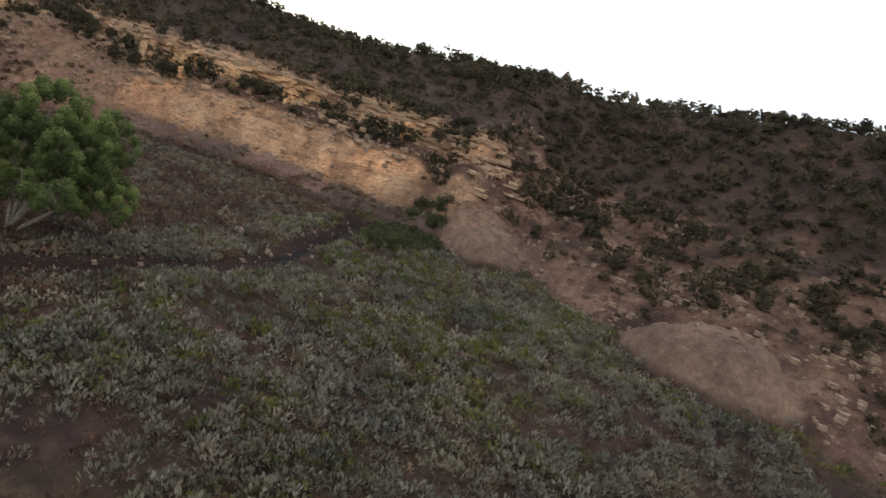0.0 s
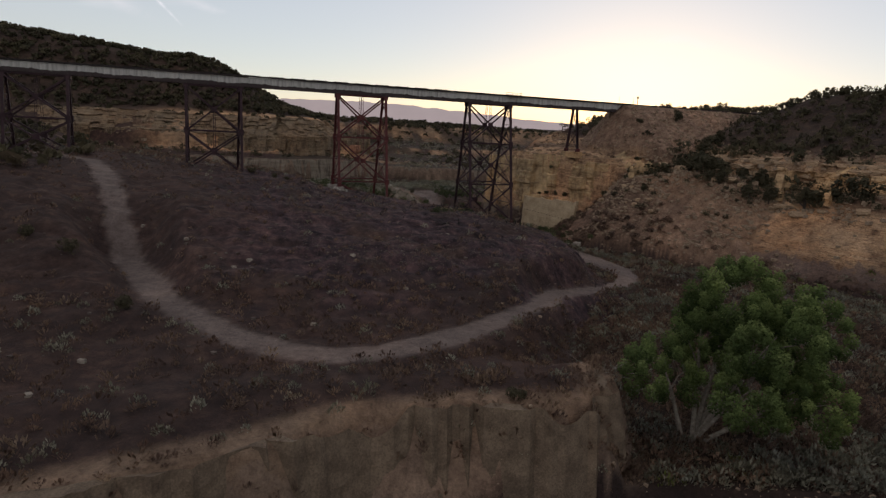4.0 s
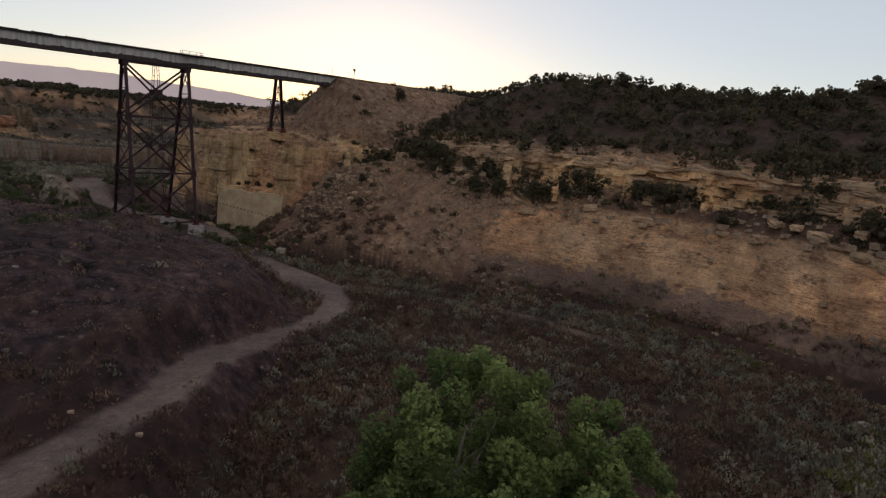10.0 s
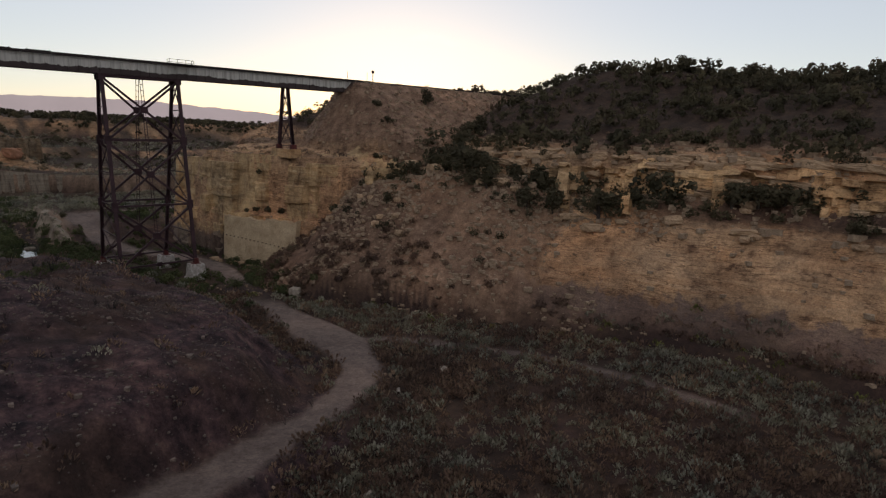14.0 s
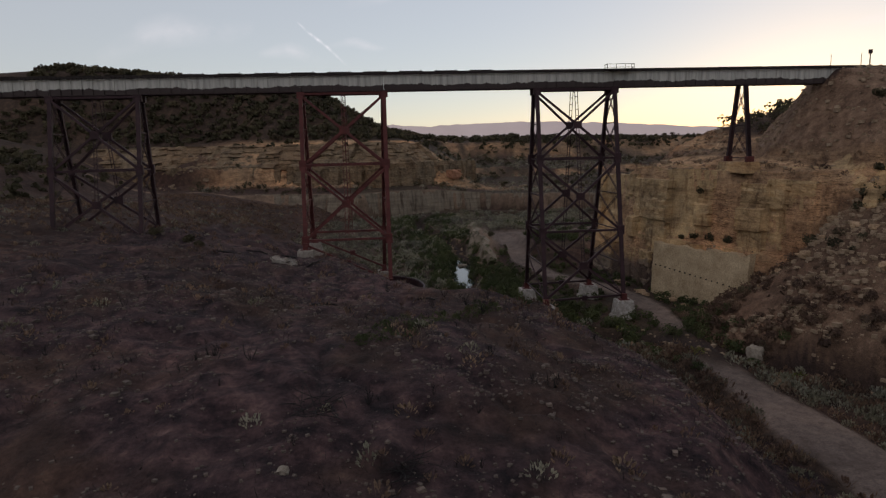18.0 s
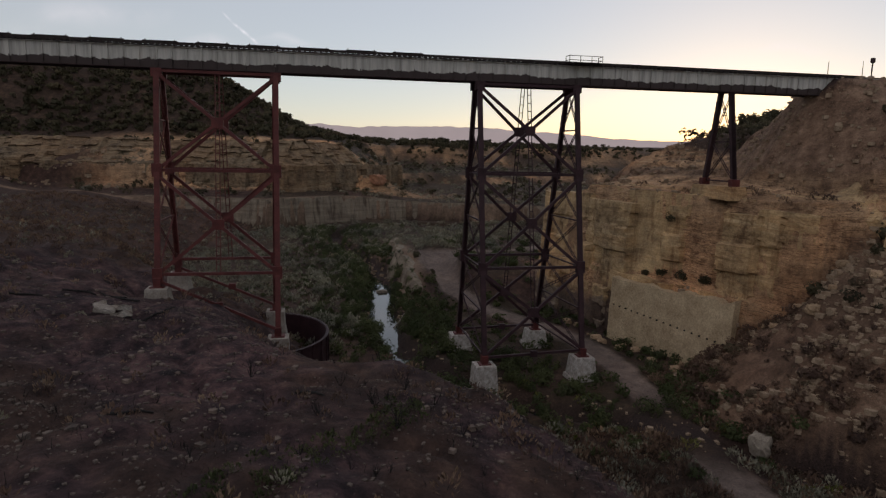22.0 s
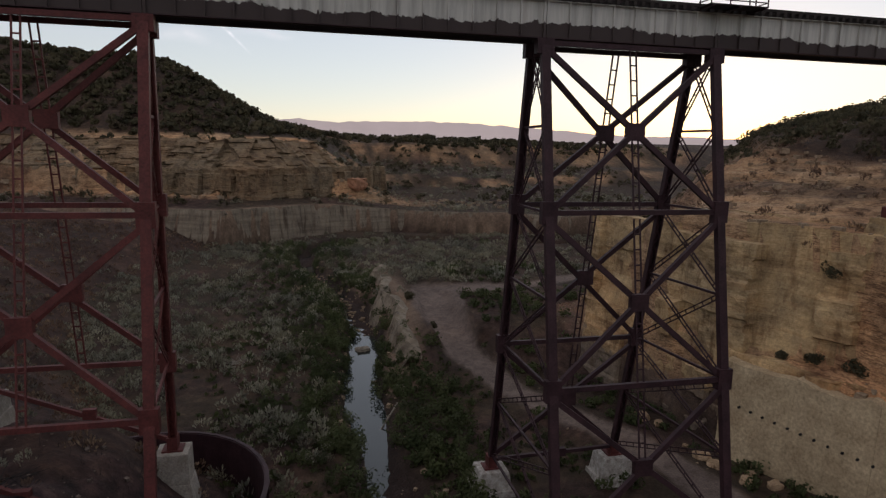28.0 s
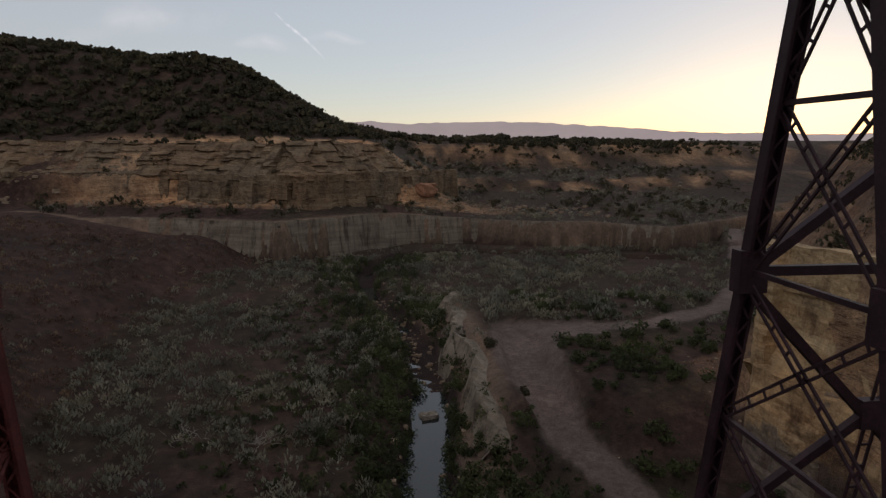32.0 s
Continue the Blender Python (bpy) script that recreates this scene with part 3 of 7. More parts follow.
def girder_material():
    m, n, l, b = material("faded_silver_paint", 0.7, 0.0)
    streak = add_noise(n, l, 1.0, 5, 0.6, stretch=(2.2, 2.2, 0.18))
    blot = add_noise(n, l, 0.55, 6, 0.7)
    tc, sep = n.new("ShaderNodeTexCoord"), n.new("ShaderNodeSeparateXYZ")
    l.new(tc.outputs["Object"], sep.inputs["Vector"])
    paint = add_ramp(n, l, streak.outputs["Fac"], [(0.3, (0.30, 0.285, 0.26)), (0.6, (0.52, 0.50, 0.46)), (0.75, (0.40, 0.36, 0.32))]).outputs["Color"]
    # the lowest half metre has lost its paint along a ragged line
    ragged = n.new("ShaderNodeMath")
    ragged.operation = "MULTIPLY_ADD"
    ragged.inputs[1].default_value = -1.6
    l.new(blot.outputs["Fac"], ragged.inputs[0])
    l.new(sep.outputs["Z"], ragged.inputs[2])
    worn = add_ramp(n, l, ragged.outputs[0], [(0.0, (1, 1, 1)), (0.06, (0, 0, 0))])
    bare = (0.05, 0.036, 0.034)
    l.new(add_mix(n, l, worn.outputs["Color"], paint, bare), b.inputs["Base Color"])
    add_bump(n, l, b, blot.outputs["Fac"], 0.3, 0.01)
    return m


GIRDER = girder_material()
WALL_STONE = plain("cream_wall_face", (0.35, 0.255, 0.155), (0.52, 0.40, 0.255), 0.45, 0.92, 0, 0.4, 0.03)


def water_material():
    m, n, l, b = material("still_stream_water", 0.04)
    b.inputs["Base Color"].default_value = (0.02, 0.025, 0.024, 1)
    b.inputs["Specular IOR Level"].default_value = 0.5
    rip = add_noise(n, l, 1.5, 3)
    add_bump(n, l, b, rip.outputs["Fac"], 0.05, 0.02)
    return m


WATER = water_material()


# ---- meshes ----
def link_mesh(name, bm, mat, parent=None, label="", shade=False):
    me = bpy.data.meshes.new(name)
    bm.to_mesh(me)
    bm.free()
    me.materials.append(mat)
    if shade:
        me.shade_smooth()
    ob = new(name, me)
    if parent:
        ob.parent = parent
    if label:
        ob["label"] = label
    return ob


def part(name, bm, mat, parent, label="", shade=False):
    return link_mesh(name, bm, mat, parent, label, shade)


def share(name, me, parent, m):
    """One more object on a mesh that is already there, as a part."""
    ob = new(name, me)
    ob.parent = parent
    ob.matrix_basis = m
    return ob


def thing(name, at, label, category, group=""):
    ob = new(name)
    ob.location = at
    return tagged(ob, label, category, group)


def box(bm, lo, hi):
    lo, hi = Vector(lo), Vector(hi)
    m = Matrix.Translation((lo + hi) / 2) @ Matrix.Diagonal((*(hi - lo), 1))
    return bmesh.ops.create_cube(bm, size=1.0, matrix=m)["verts"]


def beam(bm, a, b, wide, deep, up=(0, 0, 1)):
    """A straight bar of rectangular section from a to b."""
    a, b = Vector(a), Vector(b)
    axis = (b - a).normalized()
    side = axis.cross(Vector(up))
    if side.length < 1e-3:
        side = axis.cross(Vector((1, 0, 0)))
    side.normalize()
    top = side.cross(axis)
    m = Matrix((side, axis, top)).transposed().to_4x4()
    m.translation = (a + b) / 2
    bmesh.ops.create_cube(bm, size=1.0, matrix=m @ Matrix.Diagonal((wide, (b - a).length, deep, 1)))


def from_arrays(name, verts, faces, mat, parent=None, smooth_it=False):
    me = bpy.data.meshes.new(name)
    me.from_pydata(verts, [], faces)
    me.materials.append(mat)
    if smooth_it:
        me.shade_smooth()
    ob = new(name, me)
    if parent:
        ob.parent = parent
    return ob


# ---- the ground: one sheet from underfoot to the horizon ----
def spaced(lo, hi, step, reach, growth=1.13):
    core = list(np.arange(lo, hi + step / 2, step))
    d, v = step, hi
    while v < reach:
        d *= growth
        v += d
        core.append(v)
    d, v = step, lo
    while v > -reach:
        d *= growth
        v -= d
        core.insert(0, v)
    return np.array(core)


def build_ground():
    sparse = spaced(-95, 92, 0.8, 4300)
    xs = np.concatenate([sparse[sparse < -52.4], np.arange(-52, 19.2, 0.55), np.arange(19.4, 92, 0.58), sparse[sparse > 92.1]])
    ys = spaced(-205, 190, 0.8, 4300)
    ys = np.concatenate([ys[ys < -150], np.arange(-149.7, 44, 0.66), ys[ys > 44.3]])
    gx, gy = np.meshgrid(xs, ys)
    z, m = ground(gx.ravel(), gy.ravel())
    far = np.hypot(gx.ravel(), gy.ravel())
    z = z + (35 + 4 * fbm(gx.ravel() / 300, gy.ravel() / 300, 61) - z) * smooth(far, 420, 900)
    co = np.stack([gx.ravel(), gy.ravel(), z], -1)
    w, h = len(xs), len(ys)
    i = np.arange(w * h).reshape(h, w)
    quads = np.stack([i[:-1, :-1], i[:-1, 1:], i[1:, 1:], i[1:, :-1]], -1).reshape(-1, 4)
    me = bpy.data.meshes.new("ground")
    me.vertices.add(len(co))
    me.vertices.foreach_set("co", co.ravel())
    me.loops.add(quads.size)
    me.loops.foreach_set("vertex_index", quads.ravel())
    me.polygons.add(len(quads))
    me.polygons.foreach_set("loop_start", np.arange(0, quads.size, 4))
    me.update()
    me.validate()
    gxr, gyr = gx.ravel(), gy.ravel()
    patchy = fbm(gxr / 6, gyr / 6, 71, 4)
    burnt = (m["dw"] > 0) * smooth(gyr, -96, -82) * (1 - smooth(gyr, 0, 25)) * smooth(gxr, -75, -50)
    burnt = burnt * smooth(patchy, -0.45, 0.1)
    meadow = (m["dw"] < 4) * (m["de"] < 1) * smooth(patchy, -0.5, 0.15)
    bed = 1 - smooth(m["ds"] + 1.5 * patchy, 1.5, 3.4)
    wood = np.where((gxr > 30) & (gyr < 60), smooth(m["warp"], 24, 30) * (1 - m["on_bank"]), smooth(z, 22, 30)) * 0.42 + 0.7 * m["gully"]
    southern = (gyr < -130) * smooth(-gyr, 132, 142) * smooth(m["de"], -1, 4) * (1 - smooth(m["warp"], 34, 52)) * smooth(patchy, -0.35, 0.25) * 0.62
    southern = np.maximum(southern, 0.75 * smooth(m["warp"], 9, 12) * (1 - smooth(m["warp"], 26, 34)) * (gyr > -140) * (gyr < -8) * smooth(patchy, -0.35, 0.2))
    bench = smooth(m["warp"], 10.5, 12.5) * (1 - smooth(m["warp"], 15.5, 17.5)) * smooth(-gyr, 56, 74) * (gyr > -140) * (gxr > 20)
    southern = southern * (1 - 0.8 * bench)
    cover = np.stack([m["road"], m["rocky"] * (1 - 0.85 * bench), burnt, np.ones_like(z)], -1)
    cover_two = np.stack([np.maximum(meadow * (0.75 - 0.35 * (gyr > -135) * (gyr < -20)), wood), bed * (z < 3), np.maximum(np.maximum(m["on_bank"] * (m["db"] > 3.0), m["talus"] * (0.80 + 0.2 * smooth(patchy, -0.4, 0.3)) * (0.60 + 0.40 * smooth(-gyr, 27, 42))), southern), np.maximum(np.maximum(m["heap"] * 0.9, m["cut"] * 0.95), m["bluff"] * 0.85)], -1)
    for key, data in (("cover", cover), ("cover_two", cover_two)):
        layer = me.color_attributes.new(key, "FLOAT_COLOR", "POINT")
        layer.data.foreach_set("color", data.astype(np.float32).ravel())
    me.materials.append(GROUND)
    me.shade_smooth()
    return tagged(new("ground", me), "dry canyon floor, eroded sandstone slopes and scrubland soil", "ground", kind="structure")


build_ground()


def ribbon(name, line, half, lift, mat, label, category):
    """A strip along a line, lying level across."""
    verts, faces = [], []
    for k, (px, py) in enumerate(line):
        ax, ay = line[max(k - 1, 0)]
        bx, by = line[min(k + 1, len(line) - 1)]
        s = math.hypot(bx - ax, by - ay)
        nx, ny = -(by - ay) / s, (bx - ax) / s
        verts += [(px + nx * half, py + ny * half, lift), (px - nx * half, py - ny * half, lift)]
        if k:
            faces.append((2 * k - 2, 2 * k - 1, 2 * k + 1, 2 * k))
    return tagged(from_arrays(name, verts, faces, mat), label, category, kind="structure")


ribbon("water", STREAM[1:], 3.6, -0.42, WATER, "shallow stream water reflecting the pale sky", "water")


# ---- the viaduct: plate girders on steel towers ----
DECK = 36.0
MID_Y = 1.05
BATTER = 1 / 5.7


def leg_y(z, front):
    off = 1.05 + (DECK - z) * BATTER
    return MID_Y - off if front else MID_Y + off


def laced_leg(bm, a, b):
    """Two channels with plates between: a leg of built-up steel."""
    a, b = Vector(a), Vector(b)
    axis = (b - a).normalized()
    side = axis.cross(Vector((1, 0, 0))).normalized()
    out = Vector((1, 0, 0))
    lean = -side if side.y > 0 else side
    face = 1 if a.y < b.y else -1
    beam(bm, a + lean * 0.2 * face, b + lean * 0.2 * face, 0.06, 0.56, (1, 0, 0))
    for s in (-0.25, 0.25):
        beam(bm, a + out * s, b + out * s, 0.40, 0.05, (1, 0, 0))
        beam(bm, a + out * s * 0.86 - lean * 0.2 * face, b + out * s * 0.86 - lean * 0.2 * face, 0.05, 0.10, (1, 0, 0))
    count = int((b - a).length / 0.62)
    for k in range(count):
        p, q = a + (b - a) * (k / count), a + (b - a) * ((k + 1) / count)
        s = 0.22 if k % 2 else -0.22
        beam(bm, p + out * s - lean * 0.2 * face, q - out * s - lean * 0.2 * face, 0.025, 0.08, (1, 0, 0))


def lattice_bar(bm, a, b, wide=0.34, gap=0.09, up=(0, 1, 0)):
    """A light strut of two angles with rungs between."""
    a, b = Vector(a), Vector(b)
    axis = (b - a).normalized()
    side = axis.cross(Vector(up)).normalized() * (wide / 2)
    beam(bm, a + side, b + side, gap, gap)
    beam(bm, a - side, b - side, gap, gap)
    count = max(2, int((b - a).length / 0.9))
    for k in range(1, count):
        p = a + (b - a) * (k / count)
        beam(bm, p + side, p - side, 0.05, gap)


def tower(x0, x1, feet, levels, steel, label):
    """feet: pier-top heights for front-left, front-right, rear-left, rear-right."""
    t = thing("viaduct_tower", ((x0 + x1) / 2, MID_Y, min(feet)), label, "bridge tower", "towers of the viaduct")
    base = t.location.copy()

    def P(x, z, front):
        inward = 0.25 + (DECK - z) * 0.028 if (x == x1 and not front) else 0.0
        return Vector((x - inward, leg_y(z, front), z)) - base

    foot = {(x0, True): feet[0], (x1, True): feet[1], (x0, False): feet[2], (x1, False): feet[3]}
    for (x, front), z in foot.items():
        bm = bmesh.new()
        laced_leg(bm, P(x, z, front), P(x, DECK, front))
        leg = part("leg", bm, steel, t)
        bm = bmesh.new()
        p = P(x, z, front)
        box(bm, p + Vector((-0.7, -0.6, 0)), p + Vector((0.7, 0.6, 0.12)))
        beam(bm, p + Vector((0, 0, 0.1)), p + Vector((0, 0, 1.0)), 0.95, 0.7, (1, 0, 0))
        part("shoe", bm, STEEL_RED, leg)
    for front in (True, False):
        for top, low in zip(levels[:-1], levels[1:]):
            a, b = max(low, foot[(x0, front)] + 0.8), max(low, foot[(x1, front)] + 0.8)
            for ends in (((x0, top - 0.5), (x1, b)), ((x1, top - 0.5), (x0, a))):
                bm = bmesh.new()
                beam(bm, P(*ends[0], front), P(*ends[1], front), 0.34, 0.3, (0, 1, 0))
                part("brace", bm, steel, t)
            cx, cz = (x0 + x1) / 2, (2 * top - 0.5 + (a + b) / 2 - 0.5) / 2
            cz = (top - 0.5 + (a + b) / 2) / 2
            bm = bmesh.new()
            v = box(bm, (-0.62, -0.2, -0.55), (0.62, 0.2, 0.55))
            bmesh.ops.translate(bm, verts=v, vec=P(cx, cz, front))
            part("gusset_plate", bm, steel, t)
            bm = bmesh.new()
            lattice_bar(bm, P(cx - 0.0, top - 0.4, front), P(cx, cz + 0.4, front), 0.42)
            part("hanger", bm, steel, t)
            if low > min(feet) + 2:
                bm = bmesh.new()
                lattice_bar(bm, P(cx, cz - 0.4, front), P(cx, low, front), 0.42)
                part("hanger", bm, steel, t)
                bm = bmesh.new()
                beam(bm, P(x0, low, front), P(x1, low, front), 0.3, 0.32)
                part("strut", bm, steel, t)
                for x in (x0, x1):
                    bm = bmesh.new()
                    v = box(bm, (-0.5, -0.27, -0.7), (0.5, 0.27, 0.7))
                    bmesh.ops.translate(bm, verts=v, vec=P(x, low, front))
                    part("gusset_plate", bm, steel, t)
        fa, fb = foot[(x0, front)] + 0.7, foot[(x1, front)] + 0.7
        bm = bmesh.new()
        beam(bm, P(x0, fa, front), P(x1, fb, front), 0.26, 0.28)
        part("base_strut", bm, steel, t)
        bm = bmesh.new()
        v = box(bm, (-0.4, -0.2, -0.35), (0.4, 0.2, 0.35))
        bmesh.ops.translate(bm, verts=v, vec=P((x0 + x1) / 2, (fa + fb) / 2, front))
        part("gusset_plate", bm, steel, t)
        bm = bmesh.new()
        beam(bm, P(x0, DECK - 0.25, front), P(x1, DECK - 0.25, front), 0.35, 0.3)
        part("strut", bm, steel, t)
        for x in (x0, x1):
            bm = bmesh.new()
            v = box(bm, (-0.55, -0.3, -0.9), (0.55, 0.3, 0.0))
            bmesh.ops.translate(bm, verts=v, vec=P(x, DECK, front))
            part("cap", bm, steel, t)
    # the two end bents, braced across
    for x in (x0, x1):
        for top, low in zip(levels[:-1], levels[1:]):
            low = max(low, max(foot[(x, True)], foot[(x, False)]) + 0.5)
            if top - low < 3:
                continue
            half = (top + low) / 2
            for hi, lo in ((top - 0.4, half), (half, low)):
                for f in (True, False):
                    bm = bmesh.new()
                    lattice_bar(bm, P(x, hi, f), P(x, lo, not f), 0.3, 0.08, (1, 0, 0))
                    part("cross_brace", bm, steel, t)
                bm = bmesh.new()
                beam(bm, P(x, lo, True), P(x, lo, False), 0.16, 0.16)
                part("cross_strut", bm, steel, t)
    return t


def pier(x, y, top, bottom, size=1.25, label="", flare=0.35):
    bm = bmesh.new()
    rings = []
    for z, s in ((bottom - 1.5, size + flare + 0.3), (bottom + 0.5, size + flare), (bottom + 0.55, size + flare * 0.55), (top - 0.06, size), (top, size - 0.06)):
        rings.append([bm.verts.new((sx * s, sy * s * 0.9, z - top)) for sx, sy in ((-1, -1), (1, -1), (1, 1), (-1, 1))])
    for r0, r1 in zip(rings[:-1], rings[1:]):
        for k in range(4):
            bm.faces.new((r0[k], r0[(k + 1) % 4], r1[(k + 1) % 4], r1[k]))
    bm.faces.new(rings[-1])
    ob = link_mesh("concrete_pier", bm, PIER_PAINT if flare > 0.3 else CONCRETE)
    ob.location = (x, y, top)
    return tagged(ob, label or "tapered grey concrete pier under a tower leg", "pier", "concrete piers of the viaduct")


TOWERS = [
    (0.2, 12.2, (3.8, 4.2, 3.5, 3.7), (DECK, 25.4, 14.6, 4.6), STEEL_DARK, "tall dark rust-brown steel bridge tower on concrete piers"),
    (-34.9, -22.75, (13.3, 7.8, 12.9, 7.7), (DECK, 25.4, 14.6), STEEL_RED, "oxide-red steel bridge tower standing on the burnt slope"),
    (-70.0, -57.9, (15.8, 15.2, 16.2, 15.6), (DECK, 25.4, 15.8), STEEL_DARK, "dark red-brown steel bridge tower on the hillside"),
    (-106.0, -93.8, (18.5, 17.8, 19.0, 18.3), (DECK, 26.6, 18.6), STEEL_DARK, "dark steel bridge tower far along the viaduct"),
]
for spec in TOWERS:
    tower(*spec)
    x0, x1, feet = spec[:3]
    for x, front, top in ((x0, True, feet[0]), (x1, True, feet[1]), (x0, False, feet[2]), (x1, False, feet[3])):
        y = leg_y(top, front)
        x = x - (0.25 + (DECK - top) * 0.028 if (x == x1 and not front) else 0.0)
        pier(x, y, top, min(height(x, y), top - 0.5), 1.2 if x > -5 else 1.1, flare=0.42 if x > -5 else 0.12)


def end_bent(x, low):
    t = thing("viaduct_bent", (x, MID_Y, low), "narrow dark steel trestle bent on the sandstone cliff", "bridge bent")
    base = t.location.copy()
    P = lambda z, front: Vector((x, leg_y(z, front), z)) - base  # noqa: E731
    for front in (True, False):
        bm = bmesh.new()
        laced_leg(bm, P(low, front), P(DECK, front))
        beam(bm, P(low, front), P(DECK, front), 0.62, 0.46, (0, 1, 0))
        leg = part("leg", bm, STEEL_DARK, t)
        bm = bmesh.new()
        q = P(low, front)
        box(bm, q - Vector((0.55, 0.45, 0.0)), q + Vector((0.55, 0.45, 0.9)))
        bmesh.ops.bevel(bm, geom=bm.edges[:], offset=0.05, segments=1, affect="EDGES")
        part("shoe", bm, STEEL_RED, leg, "rust-red riveted shoe")
    bm = bmesh.new()
    box(bm, P(low, True) + Vector((-1.2, -0.7, -1.7)), P(low, False) + Vector((1.2, 0.8, -0.01)))
    bmesh.ops.subdivide_edges(bm, edges=bm.edges[:], cuts=3, use_grid_fill=True)
    r = np.random.default_rng(17)
    for v in bm.verts:
        spread = 0.16 * max(0.0, -v.co.z)
        v.co += Vector((math.copysign(spread, v.co.x), math.copysign(spread, v.co.y), 0)) + Vector(r.normal(0, 0.05, 3)) * (v.co.z < -0.1)
    part("pedestal", bm, MASSIVE, t, "weathered stone pedestal on the cliff edge")
    for hi, lo in ((DECK - 0.3, 29.8), (29.8, low + 0.6)):
        for f in (True, False):
            bm = bmesh.new()
            lattice_bar(bm, P(hi, f), P(lo, not f), 0.3, 0.08, (1, 0, 0))
            part("cross_brace", bm, STEEL_DARK, t)
        bm = bmesh.new()
        beam(bm, P(lo, True), P(lo, False), 0.16, 0.16)
        part("cross_strut", bm, STEEL_DARK, t)


end_bent(33.0, 24.2)


def span(x0, x1, label):
    """One pair of plate girders with stiffeners, flanges and the braced floor between."""
    t = thing("girder_span", (x0, MID_Y, DECK), label, "bridge girder", "girder spans of the viaduct")
    deep, long = 2.25, x1 - x0
    for y in (-1.05, 1.05):
        bm = bmesh.new()
        box(bm, (0.03, y - 0.03, 0.05), (long - 0.03, y + 0.03, deep - 0.05))
        web = part("web", bm, GIRDER, t)
        for z in (0.0, deep - 0.06):
            bm = bmesh.new()
            box(bm, (0.03, y - 0.24, z), (long - 0.03, y + 0.24, z + 0.06))
            part("flange", bm, STEEL_DARK if z == 0 else GIRDER, t)
        count = max(4, round(long / 1.55))
        for k in range(count + 1):
            bm = bmesh.new()
            x = 0.1 + (long - 0.2) * k / count
            w = 0.10 if 0 < k < count else 0.16
            out = -1 if y < 0 else 1
            box(bm, (x - w / 2, y + 0.03 * out if out > 0 else y - 0.19, 0.06), (x + w / 2, y + 0.19 if out > 0 else y - 0.03, deep - 0.06))
            part("stiffener", bm, GIRDER, web)
    for k in range(int(long / 4) + 1):
        bm = bmesh.new()
        x = 0.4 + (long - 0.8) * k / int(long / 4)
        beam(bm, (x, -1.0, 0.3), (x, 1.0, deep - 0.3), 0.1, 0.1)
        beam(bm, (x, 1.0, 0.3), (x, -1.0, deep - 0.3), 0.1, 0.1)
        part("sway_brace", bm, STEEL_DARK, t)
    return t


ENDS = [-155.0, -129.2, -106.0, -93.8, -70.0, -57.9, -34.9, -22.75, 0.2, 12.2, 33.0, 48.8]
for a, b in zip(ENDS[:-1], ENDS[1:]):
    span(a, b, "riveted plate girder span with faded grey paint")


def trackway():
    t = thing("rail_track", (0, MID_Y, DECK + 2.25), "dark timber-tied railway track along the viaduct deck", "railway track")
    tie_bm = bmesh.new()
    box(tie_bm, (-0.11, -1.55, 0), (0.11, 1.55, 0.24))
    me = bpy.data.meshes.new("tie")
    tie_bm.to_mesh(me)
    tie_bm.free()
    me.materials.append(TIMBER)
    for k in range(260):
        share("tie", me, t, Matrix.Translation((-95 + k * 0.58, 0, 0.0)))
    bm = bmesh.new()
    x = -155.0
    while x < -95.3:
        box(bm, (x - 0.11, -1.55, 0), (x + 0.11, 1.55, 0.24))
        x += 0.58
    while x < 110:
        if x > 56:
            box(bm, (x - 0.11, -1.4, 0), (x + 0.11, 1.4, 0.2))
        x += 0.58
    tagged(part("ties", bm, TIMBER, t), kind="stuff")
    for y in (-0.72, 0.72):
        bm = bmesh.new()
        box(bm, (-155, y - 0.07, 0.24), (105, y + 0.07, 0.26))
        box(bm, (-155, y - 0.012, 0.26), (105, y + 0.012, 0.37))
        box(bm, (-155, y - 0.036, 0.37), (105, y + 0.036, 0.41))
        part("rail", bm, STEEL_DARK, t)
    for y in (-1.45, 1.45):
        bm = bmesh.new()
        box(bm, (-155, y - 0.1, 0.24), (52, y + 0.1, 0.42))
        part("guard_timber", bm, TIMBER, t)


trackway()


# ---- plants ----
JUNIPER = foliage("juniper_foliage", [(0.054, 0.050, 0.033), (0.080, 0.073, 0.045), (0.110, 0.097, 0.060), (0.112, 0.083, 0.059)])
SAGE = foliage("sagebrush_foliage", [(0.145, 0.132, 0.098), (0.205, 0.195, 0.146), (0.27, 0.262, 0.20), (0.36, 0.352, 0.28), (0.26, 0.20, 0.15)])
GREEN_BRUSH = foliage("rabbitbrush_foliage", [(0.105, 0.122, 0.038), (0.150, 0.172, 0.048), (0.205, 0.218, 0.066), (0.27, 0.225, 0.11)])
DRY_BRUSH = foliage("dry_grass", [(0.105, 0.068, 0.058), (0.165, 0.108, 0.084), (0.235, 0.160, 0.116), (0.34, 0.25, 0.175)])
WILLOW = foliage("willow_foliage", [(0.05, 0.066, 0.03), (0.07, 0.088, 0.038), (0.095, 0.11, 0.05), (0.065, 0.072, 0.044)])
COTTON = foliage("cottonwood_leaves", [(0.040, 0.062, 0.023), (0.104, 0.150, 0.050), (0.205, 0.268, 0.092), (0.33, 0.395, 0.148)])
MAROON = foliage("maroon_brush", [(0.085, 0.055, 0.047), (0.13, 0.085, 0.068), (0.19, 0.128, 0.096), (0.115, 0.100, 0.066)])
BARK = plain("pale_bark", (0.14, 0.115, 0.09), (0.30, 0.26, 0.21), 3.0, 0.9)
